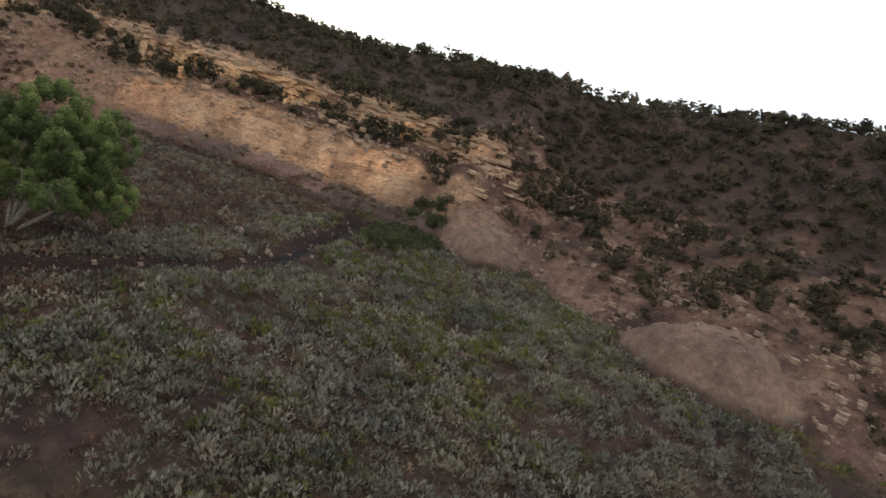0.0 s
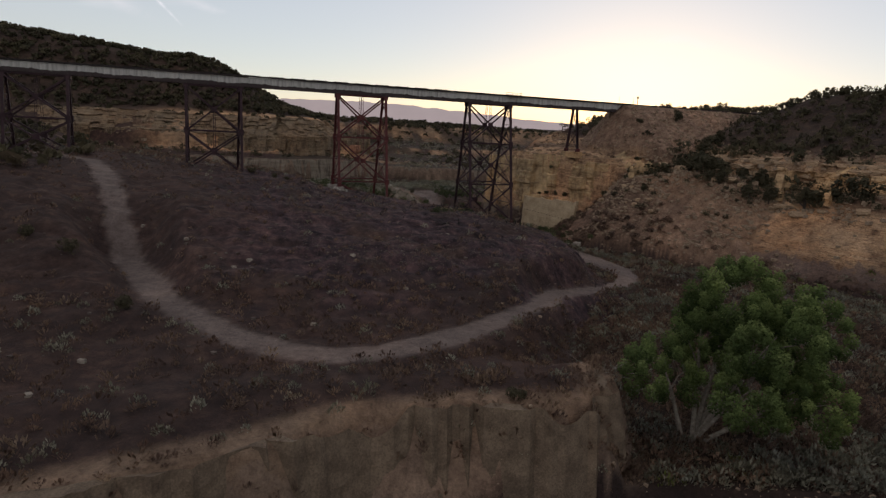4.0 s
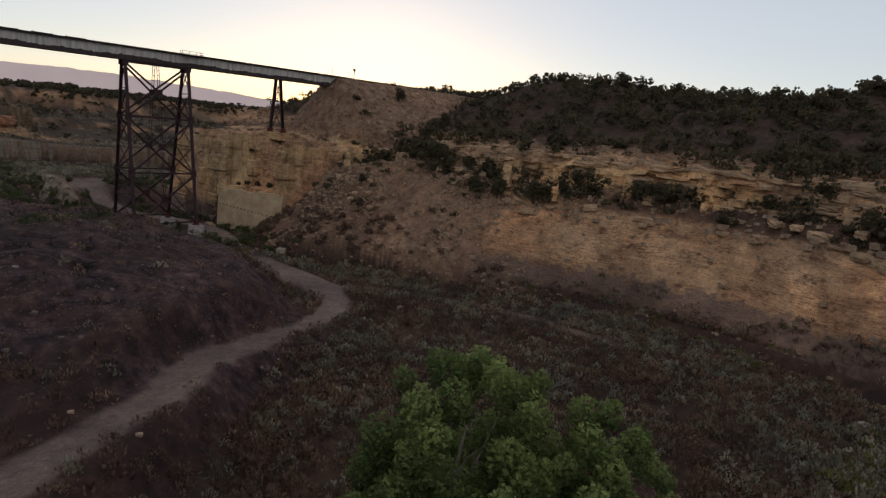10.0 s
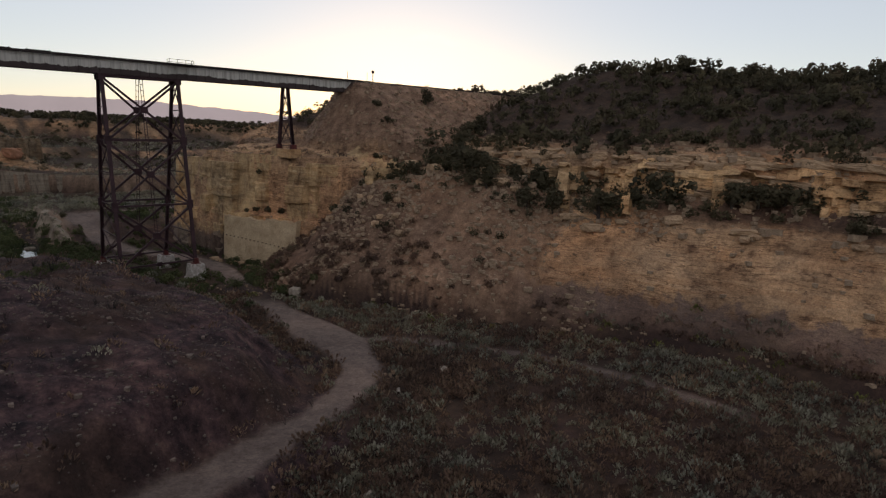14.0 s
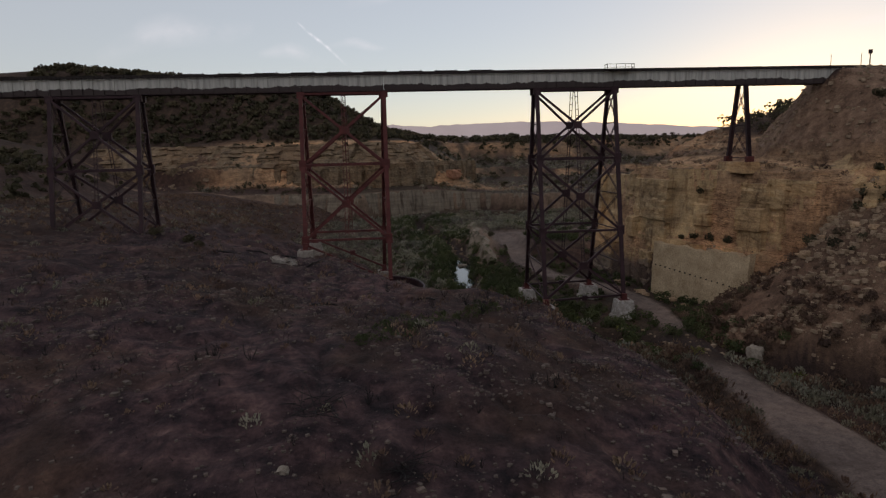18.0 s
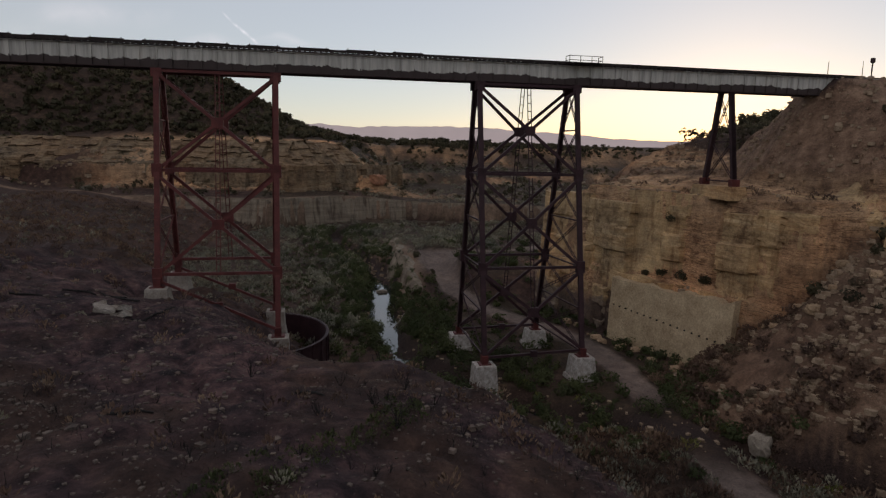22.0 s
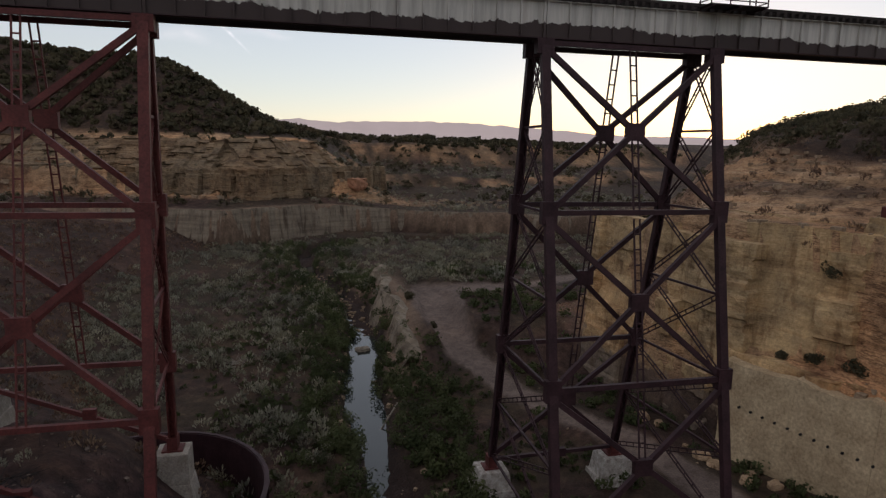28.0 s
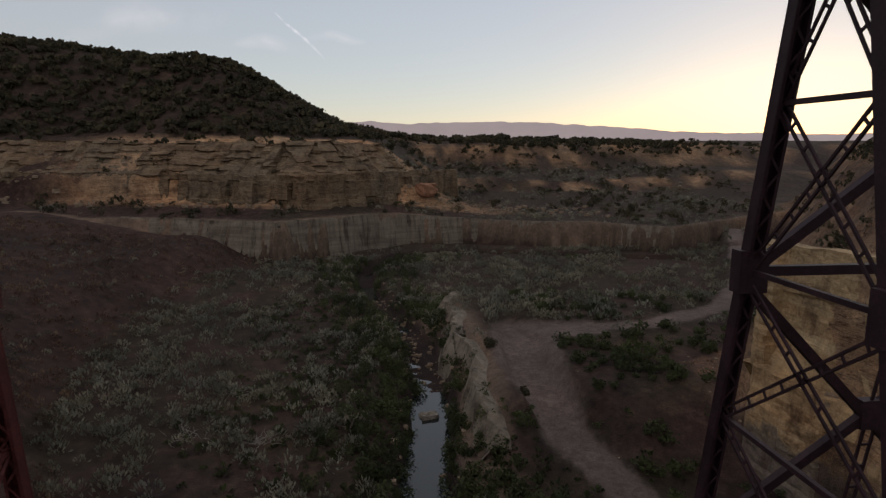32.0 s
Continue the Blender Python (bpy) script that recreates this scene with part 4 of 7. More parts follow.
DARK_BARK = plain("dark_bark", (0.045, 0.034, 0.028), (0.10, 0.08, 0.065), 4.0, 0.9)
CHAR = plain("charred_wood", (0.008, 0.007, 0.007), (0.030, 0.026, 0.025), 4.0, 0.9)
DEADWOOD = plain("bleached_deadwood", (0.20, 0.17, 0.14), (0.38, 0.34, 0.29), 4.0, 0.9)
ROCK = plain("sandstone_block", (0.25, 0.165, 0.100), (0.44, 0.31, 0.195), 0.9, 0.92, 0, 0.7, 0.06, 0.22)
PALE_ROCK = plain("pale_sandstone", (0.20, 0.165, 0.13), (0.35, 0.30, 0.24), 1.2, 0.92, 0, 0.6, 0.05, 0.15)


def rng(seed):
    return np.random.default_rng(seed)


def leaf_cloud(r, centres, radii, count, size, squash=0.8, upright=0.3, ruffle=0.7, broad=0.55, shell=(0.70, 0.38)):
    """Leaf sprays scattered through balls: arrays of four-cornered leaves."""
    which = r.choice(len(centres), count, p=radii**2 / (radii**2).sum())
    v = r.normal(size=(count, 3))
    v /= np.linalg.norm(v, axis=1, keepdims=True)
    rad = radii[which] * (shell[0] + shell[1] * r.random(count) ** 0.6)
    p = centres[which] + v * rad[:, None] * np.array([1, 1, squash])
    n = v + r.normal(size=(count, 3)) * ruffle
    n /= np.linalg.norm(n, axis=1, keepdims=True)
    t = np.cross(n, r.normal(size=(count, 3)) + np.array([0, 0, upright]))
    t /= np.linalg.norm(t, axis=1, keepdims=True) + 1e-9
    b = np.cross(n, t)
    s = (size * (0.6 + 0.8 * r.random(count)))[:, None]
    corners = np.stack([p - t * s, p - b * s * broad + n * s * 0.15, p + t * s, p + b * s * broad + n * s * 0.15], 1)
    return corners.reshape(-1, 3)


def quads(points):
    i = np.arange(len(points)).reshape(-1, 4)
    return [tuple(q) for q in i.tolist()]


def limb(bm, points, radii, sides=6):
    """A tapered, bent branch through the points."""
    rings = []
    for k, (p, r0) in enumerate(zip(points, radii)):
        axis = (points[min(k + 1, len(points) - 1)] - points[max(k - 1, 0)]).normalized()
        u = axis.orthogonal().normalized()
        w = axis.cross(u)
        rings.append([bm.verts.new(p + (u * math.cos(a) + w * math.sin(a)) * r0) for a in (2 * math.pi * j / sides for j in range(sides))])
    for a, b in zip(rings[:-1], rings[1:]):
        for j in range(sides):
            bm.faces.new((a[j], a[(j + 1) % sides], b[(j + 1) % sides], b[j]))
    bm.faces.new(rings[-1])


def juniper_parts(seed):
    """Leaves and trunk of one juniper about three metres tall, its foot at the origin."""
    r = rng(seed)
    k = 9
    c = np.stack([r.normal(0, 0.62, k), r.normal(0, 0.62, k), 0.75 + 1.75 * r.random(k)], -1)
    c[:, :2] *= (1.15 - 0.28 * c[:, 2:3])
    rad = 0.42 + 0.36 * r.random(k)
    leaves = leaf_cloud(r, c, rad, 420, 0.20, 0.85, 1.0)
    bm = bmesh.new()
    foot = Vector((0, 0, -0.4))
    limb(bm, [foot, Vector((0.05, 0, 0.6)), Vector((0.0, 0.1, 1.6))], [0.16, 0.12, 0.05])
    for j in range(4):
        e = Vector(c[j])
        limb(bm, [Vector((0.03, 0, 0.35)), (Vector((0, 0, 0.5)) + e) / 2, e], [0.08, 0.05, 0.02], 5)
    return leaves, bm


def juniper_thing(seed, label):
    t = tagged(new("juniper"), label, "juniper tree", "dark junipers on the cliff ledges")
    leaves, bm = juniper_parts(seed)
    part("trunk", bm, DARK_BARK, t)
    leafy("crown", leaves, JUNIPER, t)
    return t


def scatter(seed, count, x0, x1, y0, y1, accept):
    """Places with their heights, where accept(x, y, z, masks, chance) says yes."""
    r = rng(seed)
    x, y = r.uniform(x0, x1, count), r.uniform(y0, y1, count)
    z, m = ground(x, y)
    keep = accept(x, y, z, m, r.random(count)) & (m["road"] < 0.35)
    return x[keep], y[keep], z[keep], r


def outward(mould):
    """Turn every leaf so that its face looks away from the plant's heart."""
    q = mould.reshape(-1, 4, 3).copy()
    face = np.cross(q[:, 2] - q[:, 0], q[:, 3] - q[:, 1])
    away = q.mean(1) - np.array([0, 0, -0.15 + 0.2 * mould[:, 2].max()])
    back = (face * away).sum(1) < 0
    q[back] = q[back][:, ::-1]
    return q.reshape(-1, 3)


def stuff(name, kinds, places, mat, label, category, low, high, r, sink=0.08, flat=1.0):
    """Many plants of a few moulds, joined: nobody could count them."""
    x, y, z = places
    out, soft = [], []
    pick = r.integers(0, len(kinds), len(x))
    turn, size = r.uniform(0, 2 * math.pi, len(x)), r.uniform(low, high, len(x))
    for k, mould in enumerate(kinds):
        mould = outward(mould)
        sel = pick == k
        c, s = np.cos(turn[sel])[:, None], np.sin(turn[sel])[:, None]
        g = size[sel][:, None]
        px = (mould[None, :, 0] * c - mould[None, :, 1] * s) * g + x[sel][:, None]
        py = (mould[None, :, 0] * s + mould[None, :, 1] * c) * g + y[sel][:, None]
        pz = mould[None, :, 2] * g * flat + z[sel][:, None] - sink
        out.append(np.stack([px, py, pz], -1).reshape(-1, 3))
        mid = np.array([0, 0, 0.25 * mould[:, 2].max()])
        v = mould - mid
        v = v / (np.linalg.norm(v, axis=1, keepdims=True) + 1e-6)
        q = mould.reshape(-1, 4, 3)
        face = np.cross(q[:, 2] - q[:, 0], q[:, 3] - q[:, 1])
        face = np.repeat(face / (np.linalg.norm(face, axis=1, keepdims=True) + 1e-9), 4, axis=0)
        face = face * np.sign((face * v).sum(1, keepdims=True) + 1e-9)
        v = v * 0.7 + face * 0.45
        v = v / np.linalg.norm(v, axis=1, keepdims=True)
        soft.append(np.stack([v[None, :, 0] * c - v[None, :, 1] * s, v[None, :, 0] * s + v[None, :, 1] * c, v[None, :, 2] + 0 * c], -1).reshape(-1, 3))
    co = np.concatenate(out)
    me = bpy.data.meshes.new(name)
    me.vertices.add(len(co))
    me.vertices.foreach_set("co", co.ravel())
    n = len(co) // 4
    me.loops.add(n * 4)
    me.loops.foreach_set("vertex_index", np.arange(n * 4))
    me.polygons.add(n)
    me.polygons.foreach_set("loop_start", np.arange(0, n * 4, 4))
    me.update()
    me.attributes.new("custom_normal", "FLOAT_VECTOR", "POINT").data.foreach_set("vector", np.concatenate(soft).astype(np.float32).ravel())
    tones = np.concatenate([np.repeat(np.clip(r.normal(0.5, 0.24, int((pick == k).sum())), 0, 1), len(mould)) for k, mould in enumerate(kinds)])
    me.attributes.new("tone", "FLOAT", "POINT").data.foreach_set("value", tones.astype(np.float32))
    me.materials.append(mat)
    return tagged(new(name, me), label, category, kind="stuff")


def leafy(name, pts, mat, parent, scale=1.3, seed=3):
    """Leaves of one plant, toned clump by clump."""
    ob = from_arrays(name, pts.tolist(), quads(pts), mat, parent)
    tones = np.clip(0.5 + 0.9 * fbm(pts[:, 0] / scale + pts[:, 2] / scale, pts[:, 1] / scale - 0.7 * pts[:, 2] / scale, seed, 3), 0, 1)
    ob.data.attributes.new("tone", "FLOAT", "POINT").data.foreach_set("value", tones.astype(np.float32))
    return ob


def tuft(seed, count, wide, tall, leaf):
    """A low bush: sprays that fan up and out from the foot."""
    r = rng(seed)
    a = r.uniform(0, 2 * math.pi, count)
    lean = r.random(count) ** 0.7
    tip = np.stack([np.cos(a) * lean * wide, np.sin(a) * lean * wide, tall * (1 - 0.55 * lean**2) * (0.7 + 0.45 * r.random(count))], -1)
    base = tip * np.array([0.45, 0.45, 0.30])
    side = np.stack([-np.sin(a), np.cos(a), 0.4 * r.normal(size=count)], -1) * leaf * (0.6 + 0.7 * r.random(count))[:, None]
    mid = (tip * 0.7 + base * 0.3)
    return np.stack([base, mid + side, tip, mid - side], 1).reshape(-1, 3)


JUNIPER_KINDS = [juniper_parts(100 + k)[0] for k in range(5)]
FAR_JUNIPER = [leaf_cloud(rng(140 + k), np.stack([rng(150 + k).normal(0, 0.6, 6), rng(160 + k).normal(0, 0.6, 6), 0.6 + 1.5 * rng(170 + k).random(6)], -1), np.full(6, 0.62), 78, 0.27, 0.85, 1.0, 0.5, 0.8) for k in range(4)]
DISTANT_JUNIPER = [k[: 4 * 30] * np.array([1.0, 1.0, 1.0]) for k in [leaf_cloud(rng(180 + k), np.stack([rng(150 + k).normal(0, 0.6, 6), rng(160 + k).normal(0, 0.6, 6), 0.6 + 1.5 * rng(170 + k).random(6)], -1), np.full(6, 0.62), 30, 0.52, 0.85, 1.0, 0.5, 0.8) for k in range(4)]]


def cushion(seed, balls, radius, high, count, leaf, squash=0.8):
    """A rounded bush of a few overlapping leafy balls."""
    r = rng(seed)
    c = np.stack([r.normal(0, radius * 0.55, balls), r.normal(0, radius * 0.55, balls), high * (0.35 + 0.35 * r.random(balls))], -1)
    pts = leaf_cloud(r, c, radius * (0.6 + 0.5 * r.random(balls)), count, leaf, squash, 1.2, 0.45, 0.85)
    pts[:, 2] = np.maximum(pts[:, 2], 0.0)
    return pts


def sage_dome(seed, n=38):
    """One sagebrush: short upright sprays all over an uneven dome, its heart left dark."""
    r = rng(seed)
    a, h = r.uniform(0, 2 * math.pi, n), r.random(n) ** 0.8
    bulge = 1 + 0.22 * np.sin(2 * a + r.uniform(0, 6)) + 0.16 * np.sin(3 * a + r.uniform(0, 6))
    foot = np.stack([np.cos(a) * np.cos(h * 1.35) * 0.46 * bulge, np.sin(a) * np.cos(h * 1.35) * 0.46 * bulge, 0.06 + 0.46 * np.sin(h * 1.35) * bulge], -1)
    lean = np.stack([0.55 * np.cos(a) * np.cos(h), 0.55 * np.sin(a) * np.cos(h), 0.55 + 0.6 * h], -1) + r.normal(0, 0.22, (n, 3))
    lean /= np.linalg.norm(lean, axis=1, keepdims=True)
    tip = foot + lean * (0.17 + 0.15 * r.random(n))[:, None]
    side = np.cross(lean, r.normal(size=(n, 3)))
    side *= (0.040 + 0.034 * r.random(n))[:, None] / (np.linalg.norm(side, axis=1, keepdims=True) + 1e-6)
    mid = foot * 0.45 + tip * 0.55
    return np.stack([foot - lean * 0.05, mid + side, tip, mid - side], 1).reshape(-1, 3)


SAGE_KINDS = [sage_dome(200 + k) for k in range(10)]
DRY_KINDS = [sage_dome(220 + k, 26) for k in range(5)] + [tuft(226 + k, 18, 0.55, 0.50, 0.055) for k in range(3)]
GRASS_KINDS = [tuft(230 + k, 20, 0.46, 0.42, 0.06) for k in range(6)]
WILLOW_KINDS = [cushion(250 + k, 6, 0.75, 2.2, 150, 0.14, 1.3) for k in range(5)]
ROUND_KINDS = [cushion(280 + k, 5, 0.55, 1.1, 100, 0.13, 0.9) for k in range(4)]


def plant_all():
    # wooded hillsides, east, north-west and the plateau
    def wooded(x, y, z, m, u):
        east = (m["de"] > 26) & (m["warp"] > 26) & (m["warp"] < 92) & (m["on_bank"] < 0.1) & (m["db"] > 13)
        behind = (m["de"] > 6) & (y > 40)
        return ((east & (u < 0.80 + 0.7 * m["n2"])) | (behind & (u < 0.14 + 0.4 * smooth(z, 22, 31)))) & (z > 8)

    x, y, z, r = scatter(1, 9000, 20, 145, -270, 200, wooded)
    stuff("hillside_junipers", FAR_JUNIPER, (x, y, z), JUNIPER, "dark juniper and pinyon woodland covering the eastern hillside", "woodland", 0.5, 1.2, r, 0.2)
    x, y, z, r = scatter(20, 1500, 50, 170, -270, 30, lambda x, y, z, m, u: (m["warp"] > 58) & (m["db"] > 16) & (u < 0.5))
    stuff("hilltop_pinyons", FAR_JUNIPER, (x, y, z), JUNIPER, "larger dark pinyons along the hill crest", "woodland", 1.2, 1.9, r, 0.2)

    def north(x, y, z, m, u):
        return (m["flute"] > 33) & (((x < 30) & (z > 27) & (u < 0.12 + 0.9 * smooth(z, 31, 35))) | ((x >= 30) & (u < 0.5) & (z > 24)))

    x, y, z, r = scatter(2, 12000, -200, 300, 130, 360, north)
    stuff("plateau_junipers", DISTANT_JUNIPER, (x, y, z), JUNIPER, "dark juniper woodland on the northern hill and plateau", "woodland", 0.8, 1.45, r, 0.2)
    # sagebrush flats
    def flat_land(x, y, z, m, u):
        return (m["dw"] < 3) & (m["de"] < 2) & (m["dn"] < 0) & (m["ds"] > 2.8 + 0.9 * (x > 20) * (y < -40)) & (m["talus"] < 0.25) & (m["heap"] < 0.15)

    x, y, z, r = scatter(3, 16500, -84, 62, -206, -122, lambda x, y, z, m, u: flat_land(x, y, z, m, u) & (m["dw"] < -1) & (u < (0.50 + 1.1 * m["n2"] - 0.35 * m["n1"]) * (0.25 + 0.75 * smooth(x, -95, -62))))
    stuff("sagebrush", SAGE_KINDS, (x, y, z), SAGE, "grey-green sagebrush covering the flat south of the stream", "sagebrush", 0.8, 2.1, r)
    x, y, z, r = scatter(4, 16000, -66, 62, -222, -122, lambda x, y, z, m, u: flat_land(x, y, z, m, u) & (u < 0.16 + 1.3 * m["n1"] + 0.9 * m["n2"] + 0.6 * np.exp(-(((x - 5) / 22) ** 2 + ((y + 160) / 22) ** 2))))
    stuff("green_brush", GRASS_KINDS[:2] + SAGE_KINDS, (x, y, z), GREEN_BRUSH, "yellow-green rabbitbrush and weeds among the sage", "brush", 0.8, 2.0, r)
    x, y, z, r = scatter(5, 12000, -100, 62, -225, -122, lambda x, y, z, m, u: flat_land(x, y, z, m, u) & (u < 0.3 + 0.7 * smooth(x, -95, -62)) & (u < 0.6 - 0.7 * m["n1"]))
    stuff("dry_grass", DRY_KINDS, (x, y, z), DRY_BRUSH, "dry brown grass tufts on the southern flat", "grass", 0.6, 1.5, r)
    # meadow in the stream's bend
    def meadow(x, y, z, m, u):
        return flat_land(x, y, z, m, u) & (m["dr"] > 1.9)

    x, y, z, r = scatter(6, 9000, -30, 62, -135, -20, lambda x, y, z, m, u: meadow(x, y, z, m, u) & (u < 0.36 + 0.8 * m["n2"] + 0.4 * (m["ds"] < 16)))
    stuff("meadow_sagebrush", SAGE_KINDS, (x, y, z), SAGE, "grey sagebrush scattered over the dry meadow", "sagebrush", 0.6, 1.7, r)
    x, y, z, r = scatter(7, 17000, -40, 62, -135, -20, lambda x, y, z, m, u: meadow(x, y, z, m, u) & (u < 0.72 - 0.9 * m["n2"] + 0.3 * (x < 5)))
    stuff("meadow_grass", DRY_KINDS, (x, y, z), DRY_BRUSH, "reddish-brown dry brush and grass on the meadow", "brush", 0.7, 1.9, r)
    x, y, z, r = scatter(8, 5000, -30, 66, -135, 0, lambda x, y, z, m, u: (m["dw"] < 2) & (m["ds"] > 2.4) & (m["ds"] < 7) & (m["de"] < 3) & (m["talus"] < 0.2) & (u < 0.40 - 0.04 * m["ds"]))
    stuff("streamside_brush", SAGE_KINDS + GRASS_KINDS, (x, y, z), GREEN_BRUSH, "green brush lining the stream under the cliff", "brush", 0.7, 1.6, r)
    # terrace, spur and western slopes
    x, y, z, r = scatter(9, 19000, -100, 14, -124, 138, lambda x, y, z, m, u: (m["dw"] > 0.5) & (m["dn"] < 0) & (u < (0.10 + 0.75 * smooth(-y, 80, 92) * smooth(x, -62, -44) + 0.3 * smooth(-y, 74, 86) + 0.5 * smooth(y, -8, 25)) * (1 + 1.2 * m["n2"])))
    stuff("slope_brush", DRY_KINDS, (x, y, z), DRY_BRUSH, "brown brush on the terrace and western slopes", "brush", 0.6, 1.6, r)
    x, y, z, r = scatter(10, 5000, -125, 14, -124, 120, lambda x, y, z, m, u: (m["dw"] > 0.5) & (m["dn"] < 0) & (u < (0.04 + 0.35 * smooth(-y, 80, 95) + 0.34 * smooth(y, -8, 25)) * (1 + 1.8 * m["n2"])))
    stuff("slope_sagebrush", SAGE_KINDS, (x, y, z), SAGE, "grey sagebrush on the terrace and western slopes", "sagebrush", 0.6, 1.3, r)
    # valley floor north of the viaduct
    x, y, z, r = scatter(11, 10000, -50, 95, 6, 150, lambda x, y, z, m, u: flat_land(x, y, z, m, u) & (u < 0.46 + 1.0 * m["n2"]) & ((x < -12) | (y > 60)))
    stuff("valley_sagebrush", SAGE_KINDS, (x, y, z), SAGE, "pale sagebrush on the valley floor beyond the viaduct", "sagebrush", 0.9, 2.1, r)
    x, y, z, r = scatter(12, 5200, -30, 40, -24, 135, lambda x, y, z, m, u: (m["dw"] < 3) & (m["de"] < 0) & (m["ds"] > 1.7) & (m["ds"] < 11) & (z < 4.5) & (u < 0.75 - 0.05 * m["ds"]) & (y > -20))
    stuff("willow_thicket", WILLOW_KINDS, (x, y, z), WILLOW, "dark green willow thicket along the stream", "willows", 0.5, 1.0, r)
    x, y, z, r = scatter(26, 900, 26, 66, -146, -126, lambda x, y, z, m, u: (((x - 47) / 15) ** 2 + ((y + 136.5) / 7) ** 2 < 1 + m["n2"]) & (m["ds"] > 2.2) & (m["heap"] < 0.2) & (u < 0.85))
    stuff("willow_clump", WILLOW_KINDS, (x, y, z), WILLOW, "dark green willow clump where the stream meets the cliff", "willows", 0.6, 1.15, r)
    x, y, z, r = scatter(27, 5200, -34, 14, 8, 100, lambda x, y, z, m, u: (m["dw"] < 3) & (m["de"] < 0) & (m["dr"] > 2.4) & (m["ds"] > 2.4) & (m["ds"] < 26) & (z < 5) & (u < 0.85 - 0.03 * m["ds"] + 0.5 * m["n2"]))
    stuff("valley_grass", GRASS_KINDS, (x, y, z), WILLOW, "dark green grass and weeds on the flat beside the stream", "grass", 0.9, 1.9, r)
    # brush on the eastern cliffs and benches
    x, y, z, r = scatter(13, 9500, 20, 120, -230, 100, lambda x, y, z, m, u: (m["de"] > 0.5) & (m["warp"] < 34) & (m["on_bank"] < 0.5) & (u < 0.08 + 0.16 * smooth(m["warp"], 11, 14) + 0.55 * (y < -138) * (m["heap"] < 0.3) + 0.70 * smooth(y, 14, 34) + 0.45 * (y > -14) * (z > 21)))
    stuff("cliff_brush", SAGE_KINDS + DRY_KINDS, (x, y, z), DRY_BRUSH, "sparse brown brush clinging to the eastern cliff", "brush", 0.5, 1.3, r)
    x, y, z, r = scatter(15, 5200, 30, 100, -160, -14, lambda x, y, z, m, u: (m["de"] > 9) & (m["on_bank"] < 0.3) & (((m["warp"] > 12.5) & (m["warp"] < 17.5) & (u < 0.26 + 1.5 * m["n2"])) | ((m["warp"] > 19) & (m["warp"] < 30) & (u < 0.22 + 0.7 * m["n2"])) | ((m["gully"] > 0.4) & (u < 0.5))))
    x2, y2, z2, r = scatter(24, 1500, 20, 110, -235, -138, lambda x, y, z, m, u: (m["de"] > 4) & (m["warp"] < 40) & (m["heap"] < 0.2) & (u < 0.30 + 0.7 * m["n2"]))
    x, y, z = np.concatenate([x, x2]), np.concatenate([y, y2]), np.concatenate([z, z2])
    stuff("bench_brush", ROUND_KINDS + FAR_JUNIPER[:2], (x, y, z), JUNIPER, "dark shrubs crowding the bench between the cliff bands", "shrubs", 0.7, 1.7, r, 0.15)
    # terraces beyond the northern bluff
    x, y, z, r = scatter(16, 9000, -120, 130, 120, 300, lambda x, y, z, m, u: (m["flute"] > 2.6) & (m["flute"] < 118) & (z < 26) & (u < (0.40 + 0.9 * m["n2"]) * (0.35 + 0.65 * smooth(x, -20, 20))))
    stuff("terrace_brush", SAGE_KINDS, (x, y, z), SAGE, "sagebrush on the terrace above the clay bluff", "sagebrush", 0.9, 1.9, r)
    x, y, z, r = scatter(17, 3400, -130, 150, 120, 300, lambda x, y, z, m, u: (m["flute"] > 2.6) & (m["flute"] < 140) & (z < 30) & (u < 0.30 + 0.6 * m["n1"] + 0.3 * m["n2"]))
    stuff("terrace_junipers", FAR_JUNIPER, (x, y, z), JUNIPER, "scattered dark junipers on the northern terraces", "woodland", 0.5, 1.3, r, 0.2)
    # shrubs beside the road under the viaduct
    x, y, z, r = scatter(18, 3600, -12, 46, -30, 90, lambda x, y, z, m, u: (m["dr"] > 2.4) & (m["de"] < 2.0) & (m["ds"] > 2.4) & (((x > 8) & (z < 4)) | ((m["ds"] < 9) & (z < 3)) | ((x > 10) & (y > 42))) & (u < 0.42 + 0.7 * m["n2"]))
    stuff("roadside_shrubs", ROUND_KINDS, (x, y, z), WILLOW, "dull green shrubs beside the dirt road and the stream bank", "shrubs", 0.5, 1.25, r)
    # brush on the rubble slope
    x, y, z, r = scatter(22, 9000, 18, 58, -72, -6, lambda x, y, z, m, u: (m["talus"] > 0.3) & (u < (0.36 - 0.035 * z + 0.34 * smooth(y, -46, -30) * (1 - smooth(z, 9, 16))) * (0.8 + 1.4 * m["n2"])))
    stuff("talus_brush", ROUND_KINDS[:3] + GRASS_KINDS[:2], (x, y, z), MAROON, "dark reddish-brown dry brush at the foot of the rubble slope", "brush", 0.4, 1.2, r)
    x, y, z, r = scatter(23, 900, 22, 60, -48, -6, lambda x, y, z, m, u: ((m["talus"] > 0.3) | (m["warp"] > 9)) & (m["on_bank"] < 0.5) & (z > 11) & (z < 24) & (u < 0.16 + 0.4 * m["n2"]))
    stuff("talus_shrubs", ROUND_KINDS + FAR_JUNIPER[:1], (x, y, z), JUNIPER, "dark green shrubs among the rubble", "shrubs", 0.6, 1.3, r)
    # the western hills
    x, y, z, r = scatter(21, 2600, -230, -88, -60, 175, lambda x, y, z, m, u: (z > 17 + 4 * m["n1"]) & (m["dn"] < 12) & (u < 0.25 + 0.7 * smooth(z, 20, 28)))
